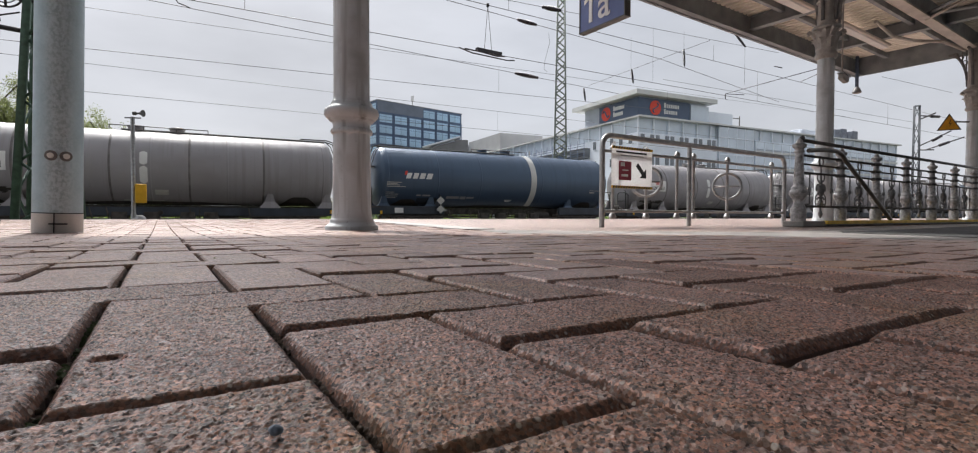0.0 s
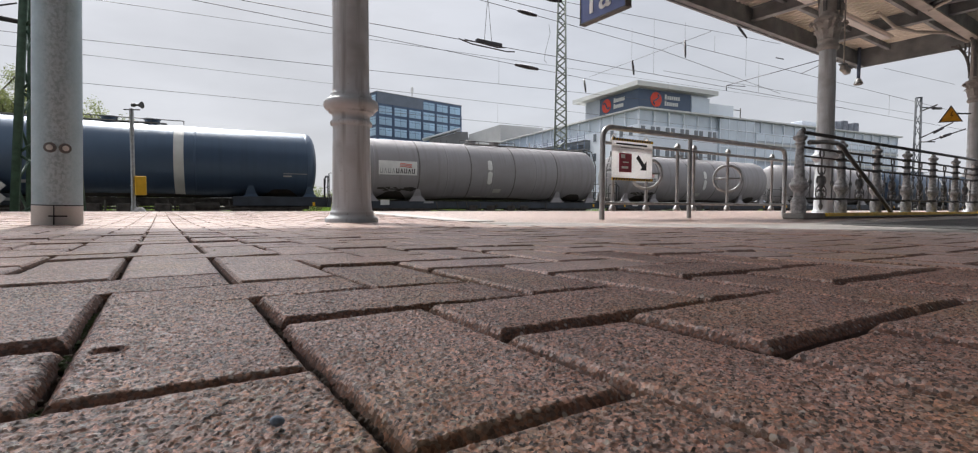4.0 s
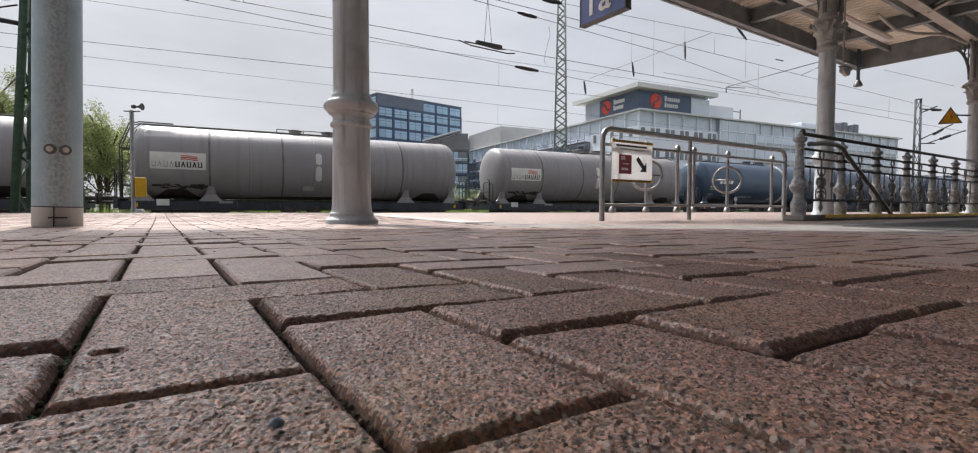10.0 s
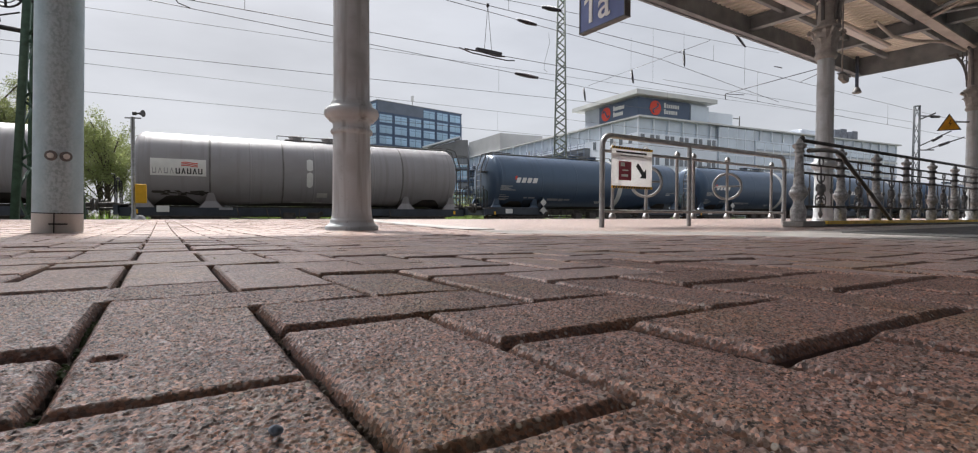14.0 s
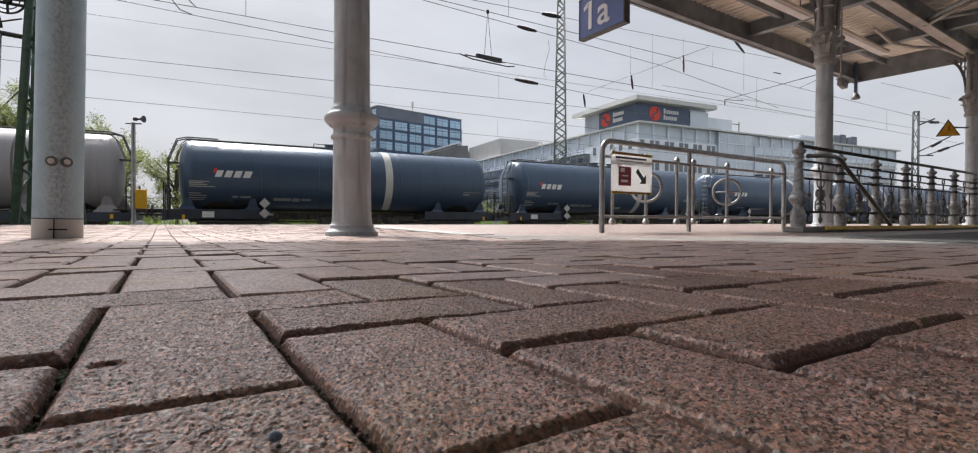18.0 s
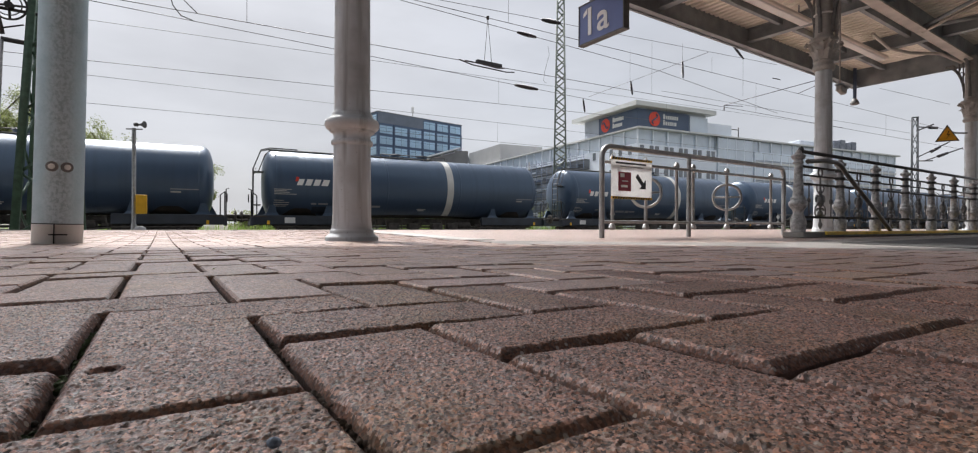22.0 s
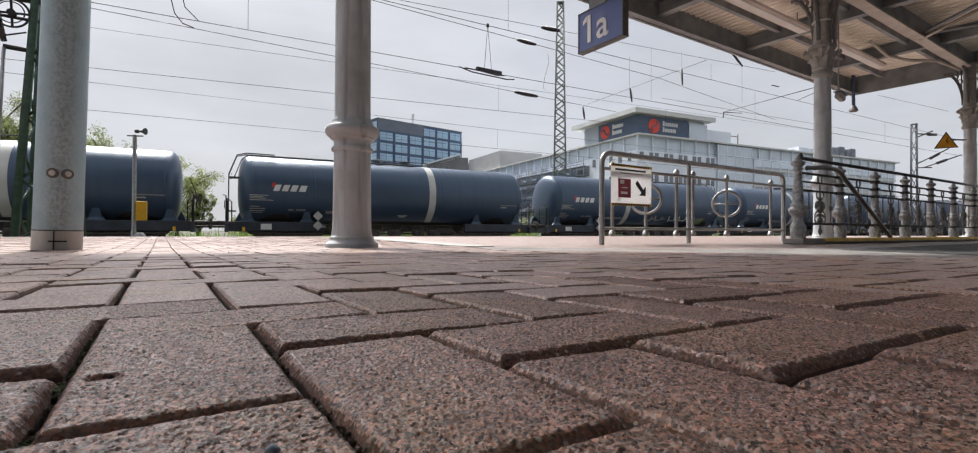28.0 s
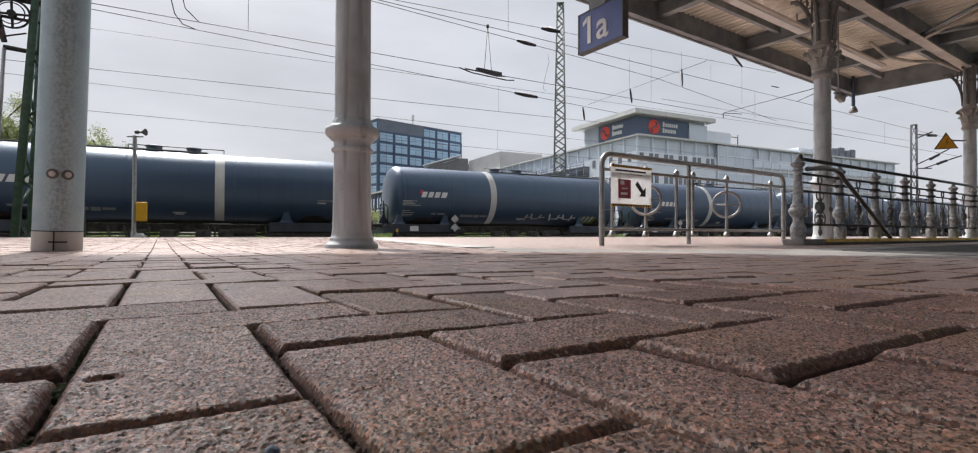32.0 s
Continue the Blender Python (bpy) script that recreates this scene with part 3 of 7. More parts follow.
# an added, unseen wall behind the camera holds back light from there
bm = B()
box(bm, (0.0, -6.2, 6.6), (36.0, 0.5, 15))
wall = solid("wall_station", bm, SOIL_WALL, "unseen grey wall added behind the camera to hold back light", "wall", "structure")
# an added slab out of view, outlined so its shadow covers the near paving
bm = B()
plate(bm, [(-1.3, 13.5, 14.0), (-1.3, 12.0, 14.0), (-1.9, 11.2, 14.0), (-3.6, 9.0, 14.0), (-6.5, 5.0, 14.0), (-10.0, 2.0, 14.0), (-9.0, -6.4, 14.0), (18, -6.4, 14.0), (18, 5.55, 14.0), (4.0, 12.25, 14.0), (-0.5, 14.4, 14.0), (-1.6, 14.95, 14.0)], (0, 0, 0.3))
solid("roof_station", bm, BEAM, "unseen slab added overhead to shade the near paving", "roof", "structure")


# ---- on the platform ----
def steel_mast():
    """Round galvanised mast with two earthing bolts and a survey mark near its foot."""
    t = thing("overhead_line_mast", "thick round galvanised steel mast with two earthing bolts", "mast",
              pose(-0.575, 4.40, 0) @ pose(0, 0, 0, 0, 1.5, -33))
    bm = B()
    lathe(bm, [(0.133, 0), (0.1325, 0.14), (0.130, 1.0), (0.124, 3.2), (0.11, 9.0)], 40)
    part("shaft", bm, GALV, t, "spangled galvanised shaft")
    bm = B()
    lathe(bm, [(0.1362, 0.128), (0.1362, 0.134)], 40)
    part("band", bm, BLACK_STEEL, t, "thin dark marking line")
    a = math.atan2(-4.40, 0.575) + radians(33)
    for da in (-0.29, 0.29):
        d = Vector((math.cos(a + da), math.sin(a + da), 0))
        bm = B()
        rod(bm, d * 0.122 + Vector((0, 0, 0.50)), d * 0.140 + Vector((0, 0, 0.50)), 0.034, 0.032, 18)
        w = part("washer", bm, IRON_DUSK, t, "rust-stained dark washer")
        bm = B()
        rod(bm, d * 0.13 + Vector((0, 0, 0.50)), d * 0.153 + Vector((0, 0, 0.50)), 0.021, 0.015, 14)
        part("bolt", bm, SIGN_WHITE, w, "bright bolt head")
    side = Vector((-math.sin(a), math.cos(a), 0))
    for c, s in ((0.0, (0.006, 0.14)), (0.05, None)):
        bm = B()
        d = Vector((math.cos(a), math.sin(a), 0))
        if s:
            p = d * 0.1355 - side * 0.02
            rod(bm, p + Vector((0, 0, 0.005)), p + Vector((0, 0, 0.13)), 0.0035, None, 6)
        else:
            tube(bm, [Vector((math.cos(a + q), math.sin(a + q), 0)) * 0.1365 + Vector((0, 0, 0.062)) for q in (-0.35, -0.2, 0, 0.2, 0.35)],
                 0.005, 6)
        part("mark_line", bm, BLACK_STEEL, t, "painted survey cross")
    bm = B()
    lathe(bm, [(0.1342, 0.002), (0.1338, 0.127)], 40)
    part("foot_sleeve", bm, BAND_WHITE, t, "pale cement-stained foot")
    return t


steel_mast()

COLUMN = [(0.0, 0.0), (0.204, 0.0), (0.204, 0.035), (0.19, 0.045), (0.174, 0.058), (0.168, 0.068), (0.170, 0.080), (0.166, 0.090), (0.158, 0.096), (0.154, 0.12),
          (0.150, 0.16), (0.148, 0.21), (0.146, 0.45), (0.142, 0.735), (0.142, 0.752), (0.155, 0.757), (0.161, 0.768), (0.161, 0.782), (0.155, 0.792), (0.143, 0.798),
          (0.142, 0.826), (0.147, 0.842), (0.158, 0.852), (0.172, 0.857), (0.173, 0.868), (0.188, 0.876), (0.203, 0.892), (0.210, 0.912), (0.210, 0.930), (0.202, 0.948),
          (0.187, 0.958), (0.170, 0.962), (0.164, 0.976), (0.157, 0.984), (0.157, 1.0), (0.147, 1.006), (0.141, 1.03), (0.139, 1.12), (0.136, 2.0), (0.128, 2.72)]


def crisp(prof):
    """The same outline with tight doubled points at its corners, so that mouldings keep sharp arrises."""
    out = [prof[0]]
    for a, b, c in zip(prof, prof[1:], prof[2:]):
        for q in (a, c):
            d = math.hypot(q[0] - b[0], q[1] - b[1])
            f = min(0.3, 0.0016 / max(d, 1e-6))
            out.append((b[0] + (q[0] - b[0]) * f, b[1] + (q[1] - b[1]) * f))
    return out + [prof[-1]]


def cast_column(x, y, label, thin=1.0):
    """Cast-iron canopy column: turned foot, ring, tapering shaft, leafy capital, brackets to the beams."""
    t = thing("canopy_column", label, "column", pose(x, y, 0), "columns of the canopy")
    prof = [(r * thin, z) for r, z in COLUMN]
    foot = [p for p in prof if p[1] <= 0.215]
    part("base", lathe(B(), crisp(foot), 40), IRON, t)
    part("pedestal", lathe(B(), [p for p in prof if 0.20 <= p[1] <= 0.753], 36), IRON, t)
    part("ring_moulding", lathe(B(), crisp([p for p in prof if 0.73 <= p[1] <= 1.12]), 40), IRON, t)
    part("shaft", lathe(B(), [p for p in prof if p[1] >= 1.12], 36), IRON, t)
    cap = B()
    lathe(cap, crisp([(0.0, 2.54), (0.13, 2.54), (0.152, 2.57), (0.155, 2.60), (0.138, 2.63), (0.132, 2.66), (0.145, 2.68), (0.145, 2.70), (0.128, 2.72), (0.130, 2.86), (0.150, 2.95),
                      (0.185, 2.985), (0.195, 3.0), (0.195, 3.03), (0.15, 3.05)]), 28)
    # two tiers of curled leaves and corner scrolls
    for tier, (n, z0, h, out, w) in enumerate(((8, 2.70, 0.15, 0.060, 0.062), (8, 2.76, 0.20, 0.085, 0.066))):
        for i in range(n):
            a = 2 * math.pi * (i + 0.5 * tier) / n
            d, e = Vector((math.cos(a), math.sin(a), 0)), Vector((-math.sin(a), math.cos(a), 0))
            rows = []
            for f, o, wf in ((0.0, 0.0, 0.7), (0.35, 0.08, 1.0), (0.7, 0.32, 1.0), (0.92, 0.75, 0.8), (1.0, 1.05, 0.55), (0.90, 1.25, 0.25)):
                c = d * (0.132 + out * o) + Vector((0, 0, z0 + h * f))
                rows.append([c - e * w * wf - d * 0.012, c - e * w * wf * 0.45 + d * 0.006, c + d * 0.020, c + e * w * wf * 0.45 + d * 0.006, c + e * w * wf - d * 0.012, c - d * 0.016])
            rings(cap, rows)
    for i in range(4):
        a = math.pi / 4 + math.pi / 2 * i
        d = Vector((math.cos(a), math.sin(a), 0))
        tube(cap, [d * 0.15 + Vector((0, 0, 2.86)), d * 0.20 + Vector((0, 0, 2.95)), d * 0.245 + Vector((0, 0, 2.975)), d * 0.262 + Vector((0, 0, 2.945)),
                   d * 0.245 + Vector((0, 0, 2.92)), d * 0.228 + Vector((0, 0, 2.935))], 0.020, 6)
    part("capital", cap, IRON_GREY, t, "leafy cast capital")
    part("post", lathe(B(), [(0.145, 3.04), (0.125, 3.1), (0.115, 3.3), (0.115, 4.05)], 24), IRON_GREY, t)
    for k, (dx, dy) in enumerate(((1, 0), (-1, 0), (0, 1), (0, -1))):
        bm = B()
        d = Vector((dx, dy, 0))
        pts = [d * (0.12 + 0.34 * (1 - math.cos(q))) + Vector((0, 0, 3.12 + 0.79 * math.sin(q))) for q in
               (math.pi / 2 * i / 10 for i in range(11))]
        tube(bm, pts, 0.03, 8)
        for q in (0.25, 0.5, 0.72):
            p = d * (0.12 + 0.34 * (1 - math.cos(q * math.pi / 2))) + Vector((0, 0, 3.12 + 0.79 * math.sin(q * math.pi / 2)))
            top = Vector((p.x, p.y, 3.93))
            rod(bm, p, top, 0.014, None, 6)
            ring(bm, (p + top) / 2 + d * 0.03, 0.05, 0.012, "y" if dx else "x", 16, 5)
        part("bracket", bm, IRON_DUSK, t, "dark curved openwork bracket")
    return t


cast_column(1.275, 3.98, "pale grey cast-iron canopy column with ringed pedestal")
strapped = cast_column(8.67, 3.85, "pale grey cast-iron canopy column behind the stair rail", 0.87)
part("strap", ring(B(), (0, 0, 3.42), 0.128, 0.014, "z", 24, 6), SIGN_WHITE, strapped, "white cable strap")
part("drain_pipe", tube(B(), [(0.10, -0.13, 3.06), (0.11, -0.14, 3.4), (0.11, -0.14, 4.0)], 0.028, 8), IRON_GREY, strapped)
cast_column(15.7, 3.85, "pale grey cast-iron canopy column at the canopy's end", 0.87)


def barrier():
    """Bent-tube barrier with lower rails, balusters with ball feet and two hoops."""
    a, b, c = Vector((3.86, 3.82, 0)), Vector((5.33, 3.84, 0)), Vector((7.55, 3.87, 0))
    t = thing("tube_barrier", "grey bent steel tube barrier with hoops and ball feet", "barrier", pose(a.x, a.y, 0))
    b, c = b - a, c - a
    d = c.normalized()
    h = 0.965
    bm = B()
    pts = [(0, 0, 0), (0, 0, 0.5), (0, 0, h - 0.12)]
    for q in range(1, 7):
        an = math.pi / 2 * q / 6
        pts.append(d * 0.12 * (1 - math.cos(an)) + Vector((0, 0, h - 0.12 + 0.12 * math.sin(an))))
    pts += [d * (c.length * 0.5) + Vector((0, 0, h))]
    for q in range(0, 7):
        an = math.pi / 2 * q / 6
        pts.append(c - d * 0.12 + d * 0.12 * math.sin(an) + Vector((0, 0, h - 0.12 + 0.12 * math.cos(an))))
    pts += [c + Vector((0, 0, 0.5)), c]
    tube(bm, pts, 0.029, 12)
    part("top_rail", bm, GALV_OLD, t)
    part("middle_post", rod(B(), b, b + Vector((0, 0, h - 0.02)), 0.026, None, 12), GALV_OLD, t)
    for z in (0.17, 0.80):
        part("lower_rail", tube(B(), [Vector((0, 0, z)), d * c.length + Vector((0, 0, z))], 0.017, 10), GALV_OLD, t)
    back = Vector((-d.y, d.x, 0)) * 0.05
    for k, s in enumerate((0.057, 0.204, 0.353, 0.44, 0.635, 0.93)):
        p = d * (c.length * s) + back
        bm = B()
        lathe(bm, [(0.012, 0.10), (0.030, 0.085), (0.042, 0.11), (0.030, 0.14), (0.018, 0.155), (0.018, 0.80), (0.03, 0.82), (0.036, 0.845),
                   (0.022, 0.875), (0.01, 0.885)], 12, Matrix.Translation(p))
        part("baluster", bm, GALV_OLD, t)
        if k in (1, 4):
            hoop = B()
            e = Vector((0.53, -0.85, 0))
            tube(hoop, [p + e * 0.165 * math.cos(q) + Vector((0, 0, 0.505 + 0.165 * math.sin(q))) for q in (2 * math.pi * i / 32 for i in range(33))], 0.017, 8)
            part("hoop", hoop, GALV_OLD, t, "welded steel hoop")
            part("cross_bar", rod(B(), p - e * 0.16 + Vector((0, 0, 0.505)), p + e * 0.16 + Vector((0, 0, 0.505)), 0.011, None, 8), GALV_OLD, t)
    return a, d


BAR_A, BAR_D = barrier()


def notice():
    """Tied-on notice board: red panel, arrow, hatched borders; its small print becomes bars."""
    m = Matrix.Translation(BAR_A + BAR_D * 0.09 - Vector((-BAR_D.y, BAR_D.x, 0)) * 0.045) @ Matrix.Rotation(
        math.atan2(BAR_D.y, BAR_D.x), 4, "Z")
    t = thing("notice_board", "white notice with red panel and black arrow, tied on", "notice", m)
    w, z0, z1 = 0.64, 0.43, 0.85
    part("board", box(B(), (w / 2, 0, (z0 + z1) / 2), (w, 0.003, z1 - z0)), NOTICE_SHEET, t, "thin white sheet that lets daylight through")
    part("red_panel", box(B(), (0.20, -0.006, 0.60), (0.19, 0.004, 0.20)), NOTICE_RED, t, "dark red panel")
    for x, z, sx, sz in ((0.16, 0.665, 0.06, 0.04), (0.20, 0.605, 0.09, 0.012), (0.19, 0.55, 0.10, 0.025)):
        part("pictogram", box(B(), (x, -0.0095, z), (sx, 0.003, sz)), SIGN_WHITE, t)
    bm = B()
    plate(bm, [(0.37, -0.004, 0.655), (0.405, -0.004, 0.69), (0.50, -0.004, 0.595), (0.535, -0.004, 0.63), (0.535, -0.004, 0.53),
               (0.435, -0.004, 0.53), (0.468, -0.004, 0.562)], (0, -0.004, 0))
    part("arrow", bm, INK, t, "black slanting arrow")
    for x, z, sx, sz, mt in ((0.30, 0.795, 0.48, 0.020, INK), (0.31, 0.76, 0.36, 0.010, INK_GREY)):
        part("text_bar", box(B(), (x, -0.006, z), (sx, 0.004, sz)), mt, t)
    for z in (z0 - 0.004, z1 - 0.01):
        part("border", box(B(), (w / 2, -0.003, z), (w, 0.012, 0.026)), BOX_YELLOW, t, "yellow border tape")
        for i in range(15):
            x = 0.02 + 0.04 * i
            bm = B()
            plate(bm, [(x - 0.014, -0.010, z - 0.012), (x + 0.006, -0.010, z - 0.012), (x + 0.018, -0.010, z + 0.012), (x - 0.002, -0.010, z + 0.012)],
                  (0, -0.002, 0))
            part("stripe", bm, INK, t)
    for x in (0.05, 0.55):
        part("tie", ring(B(), (x, 0.02, 0.86), 0.03, 0.004, "x", 14, 5), SIGN_WHITE, t)


notice()


def stair_rail():
    """Cast-iron balustrade on a low kerb: turned posts, wrought panels, steel top rails, a brown handrail."""
    y0, x0, step, zk = 3.0, 6.17, 1.035, 0.068
    t = thing("kerb_stone", "low pale kerb with a yellow edge under the stair rail", "kerb", pose(0, 0, 0), kind="structure")
    part("kerb", box(B(), (x0 + 6.42, y0 + 0.02, 0.034), (13.0, 0.24, 0.068), bevel=0.010), KERB, t)
    part("yellow_edge", box(B(), (x0 + 6.62, y0 - 0.078, 0.050), (12.4, 0.10, 0.040)), YELLOW, t, "yellow painted edge")
    rail = thing("stair_balustrade", "ornate cast-iron stair balustrade with turned posts and wrought scrolls", "balustrade",
                 pose(x0, y0, zk))
    prof = [(0.0, 0), (0.082, 0), (0.084, 0.05), (0.088, 0.09), (0.086, 0.14), (0.070, 0.17), (0.058, 0.20), (0.056, 0.225), (0.066, 0.25), (0.092, 0.285), (0.104, 0.31),
            (0.106, 0.33), (0.098, 0.35), (0.084, 0.36), (0.086, 0.385), (0.070, 0.40), (0.062, 0.42), (0.058, 0.48), (0.049, 0.65), (0.043, 0.765), (0.043, 0.78), (0.060, 0.79), (0.060, 0.80),
            (0.048, 0.81), (0.052, 0.83), (0.072, 0.845), (0.080, 0.862), (0.080, 0.878), (0.052, 0.888), (0.040, 0.90), (0.03, 0.93), (0.01, 0.945)]
    part("newel_post", lathe(B(), crisp([(r * 0.95, z) for r, z in prof]), 20), IRON_POST, rail, "stout grey newel post")
    post = None
    for i in range(1, 12):
        if post is None:
            bm = lathe(B(), crisp([(r * 0.80, z * 0.97) for r, z in prof]), 16)
            post = part("post", bm, IRON_POST, rail)
            post.matrix_local = pose(i * step, 0, 0)
        else:
            again("post", post, rail, pose(i * step, 0, 0))
    clamp = None
    for i in range(1, 12):
        for z in (0.76, 0.66, 0.56, 0.17):
            if clamp is None:
                bm = lathe(B(), [(0.03, -0.022), (0.057, -0.016), (0.062, 0.0), (0.057, 0.016), (0.03, 0.022)], 14)
                box(bm, (0, 0, 0), (0.19, 0.032, 0.036), bevel=0.008)
                clamp = part("clamp", bm, IRON_DARK, rail, "dark iron rail clamp")
                clamp.matrix_local = pose(i * step, 0, z)
            else:
                again("clamp", clamp, rail, pose(i * step, 0, z))
    n = 11 * step
    for z, r in ((0.93, 0.022), (0.76, 0.014), (0.56, 0.013), (0.17, 0.014), (0.66, 0.011)):
        bm = rod(B(), (0, 0, z), (n, 0, z), r, None, 8)
        part("rail", bm, IRON_DARK, rail, "dark steel rail")
    bm = B()
    c = step / 2
    for s in (-1, 1):
        # small paired scrolls about the stem
        tube(bm, [(c + s * (0.060 + 0.050 * math.cos(q)), 0, 0.385 + 0.050 * math.sin(q)) for q in (1.6 * math.pi * i / 12 - 0.6 for i in range(13))], 0.010, 6)
        tube(bm, [(c + s * (0.050 + 0.040 * math.cos(q)), 0, 0.235 + 0.045 * math.sin(q)) for q in (1.6 * math.pi * i / 12 + 0.4 for i in range(13))], 0.010, 6)
        tube(bm, [(c + s * x, 0, z) for x, z in ((0.10, 0.17), (0.13, 0.22), (0.12, 0.29), (0.06, 0.33), (0.02, 0.33))], 0.008, 6)
        tube(bm, [(c + s * x, 0, z) for x, z in ((0.02, 0.46), (0.07, 0.48), (0.09, 0.52), (0.075, 0.56))], 0.008, 6)
        # slim uprights towards the posts
        rod(bm, (c + s * 0.27, 0, 0.17), (c + s * 0.27, 0, 0.56), 0.008, None, 5)
        ring(bm, (c + s * 0.27, 0, 0.365), 0.030, 0.008, "y", 14, 5)
    rod(bm, (c, 0, 0.06), (c, 0, 0.66), 0.011, None, 6)
    lathe(bm, [(0.006, 0.03), (0.020, 0.06), (0.026, 0.085), (0.012, 0.12), (0.012, 0.19), (0.030, 0.21), (0.030, 0.23), (0.014, 0.25), (0.014, 0.29), (0.036, 0.33),
               (0.046, 0.37), (0.040, 0.41), (0.018, 0.45), (0.024, 0.47), (0.012, 0.50)], 10, Matrix.Translation((c, 0, 0)))
    ring(bm, (c, 0, 0.712), 0.050, 0.010, "y", 20, 6)
    panel = part("scroll_panel", bm, IRON_DUSK, rail, "wrought scroll panel")
    for i in range(1, 11):
        again("scroll_panel", panel, rail, pose(i * step, 0, 0))
    hr = B()
    tube(hr, [(0.02, -0.09, 0.80), (0.35, -0.10, 0.83), (0.66, -0.10, 0.835), (0.80, -0.10, 0.81), (0.92, -0.10, 0.73), (1.6, -0.10, 0.375), (2.28, -0.10, 0.01)],
         0.026, 10)
    part("handrail", hr, HANDRAIL, rail, "brown sloping handrail")
    part("finial", lathe(B(), [(0.02, 0.90), (0.03, 0.93), (0.028, 0.965), (0.012, 0.985)], 12, Matrix.Translation((0.06, 0, 0))), IRON_DARK, rail)


stair_rail()


# ---- the canopy ----
CT = 1.2          # turn of the canopy against the paving


def canopy():
    m = Matrix.Translation((16.1, 6.40, 0)) @ pose(0, 0, 0, 0, 0, CT)
    t = thing("platform_canopy", "platform canopy of dark steel beams under a warm pale ribbed deck", "canopy", m)
    L, Wd, z = 11.6, 6.4, 3.93
    part("edge_beam", box(B(), (-L / 2, 0, z + 0.27), (L, 0.05, 0.54)), BEAM, t, "deep dark edge beam")
    part("edge_beam", box(B(), (-L / 2, -0.08, z + 0.03), (L, 0.14, 0.02)), BEAM, t)
    part("edge_beam", box(B(), (-0.025, -Wd / 2, z + 0.27), (0.05, Wd, 0.54)), BEAM, t, "deep dark end beam")
    part("edge_beam", box(B(), (-L / 2, -Wd, z + 0.27), (L, 0.05, 0.54)), BEAM, t)
    # ribbed deck
    bm = B()
    pts, k = [], int(L / 0.16)
    va = vb = None
    for i in range(k):
        for dx, dz in ((0, 0), (0.07, 0), (0.09, 0.045), (0.14, 0.045)):
            x = -L + 0.16 * i + dx
            a = bm.verts.new((x, 0.0, z + 0.46 + dz))
            b = bm.verts.new((x, -Wd, z + 0.46 + dz))
            if va is not None:
                bm.faces.new((va, a, b, vb))
            va, vb = a, b
    part("ribbed_deck", bm, DECK, t, "warm pale ribbed deck")
    part("roof_sheet", box(B(), (-L / 2, -Wd / 2, z + 0.58), (L, Wd, 0.06)), BEAM, t)
    cross = None
    for x in (-2.4, -5.4, -8.4, -11.3):
        if cross is None:
            bm = B()
            box(bm, (0, -Wd / 2, z + 0.31), (0.03, Wd - 0.1, 0.26))
            box(bm, (0, -Wd / 2, z + 0.18), (0.16, Wd - 0.1, 0.02))
            box(bm, (0, -Wd / 2, z + 0.44), (0.16, Wd - 0.1, 0.02))
            cross = part("cross_beam", bm, BEAM, t)
            cross.matrix_local = pose(x, 0, 0)
        else:
            again("cross_beam", cross, t, pose(x, 0, 0))
    # the main beam over the columns: dark web, pale lower flange
    part("main_beam", box(B(), (-L / 2, -2.5, z + 0.25), (L - 0.1, 0.05, 0.38)), BEAM, t, "dark riveted web of the main beam")
    part("main_beam_flange", box(B(), (-L / 2, -2.5, z + 0.045), (L - 0.1, 0.19, 0.03)), BEAM_PALE, t, "pale lower flange")
    for y, w in ((-0.72, 0.08), (-1.95, 0.08), (-3.7, 0.10), (-5.0, 0.10)):
        part("purlin", box(B(), (-L / 2, y, z + 0.39), (L - 0.1, w, 0.12)), BEAM, t)
    for x in (-0.4, -3.57, -7.43, -10.9):
        for q in (-1, 1):
            part("brace", rod(B(), (x, -2.5, z + 0.12), (x + q * 1.5, -4.9, z + 0.34), 0.035, None, 6), BEAM, t)
        part("stay", rod(B(), (x, -2.5, z + 0.02), (x - 0.1, -3.6, z + 0.36), 0.03, None, 6), BEAM_PALE, t)
    pipe = tube(B(), [(-3.4, -1.62, z + 0.30), (-2.6, -1.66, z + 0.14), (-2.0, -1.85, z + 0.10), (-1.3, -2.2, z + 0.12), (-0.4, -2.35, z + 0.05)], 0.035, 8)
    part("cable_pipe", pipe, BEAM_PALE, t)
    return m


CANOPY = canopy()


def strip_lamp(x, y):
    t = thing("strip_lamp", "long pale strip lamp, unlit, under the canopy", "lamp", CANOPY @ pose(x, y, 3.93), "strip lamps")
    part("housing", box(B(), (0, 0, 0.13), (2.6, 0.24, 0.07), bevel=0.015), LAMP_BODY, t)
    part("diffuser", box(B(), (0, 0, 0.085), (2.5, 0.17, 0.03), bevel=0.015), SIGN_WHITE, t)
    for s in (-1.0, 1.0):
        part("hanger", rod(B(), (s, 0, 0.16), (s, 0, 0.4), 0.012, None, 6), BEAM, t)


for x in (-3.25, -6.95, -10.1):
    strip_lamp(x, -1.32)


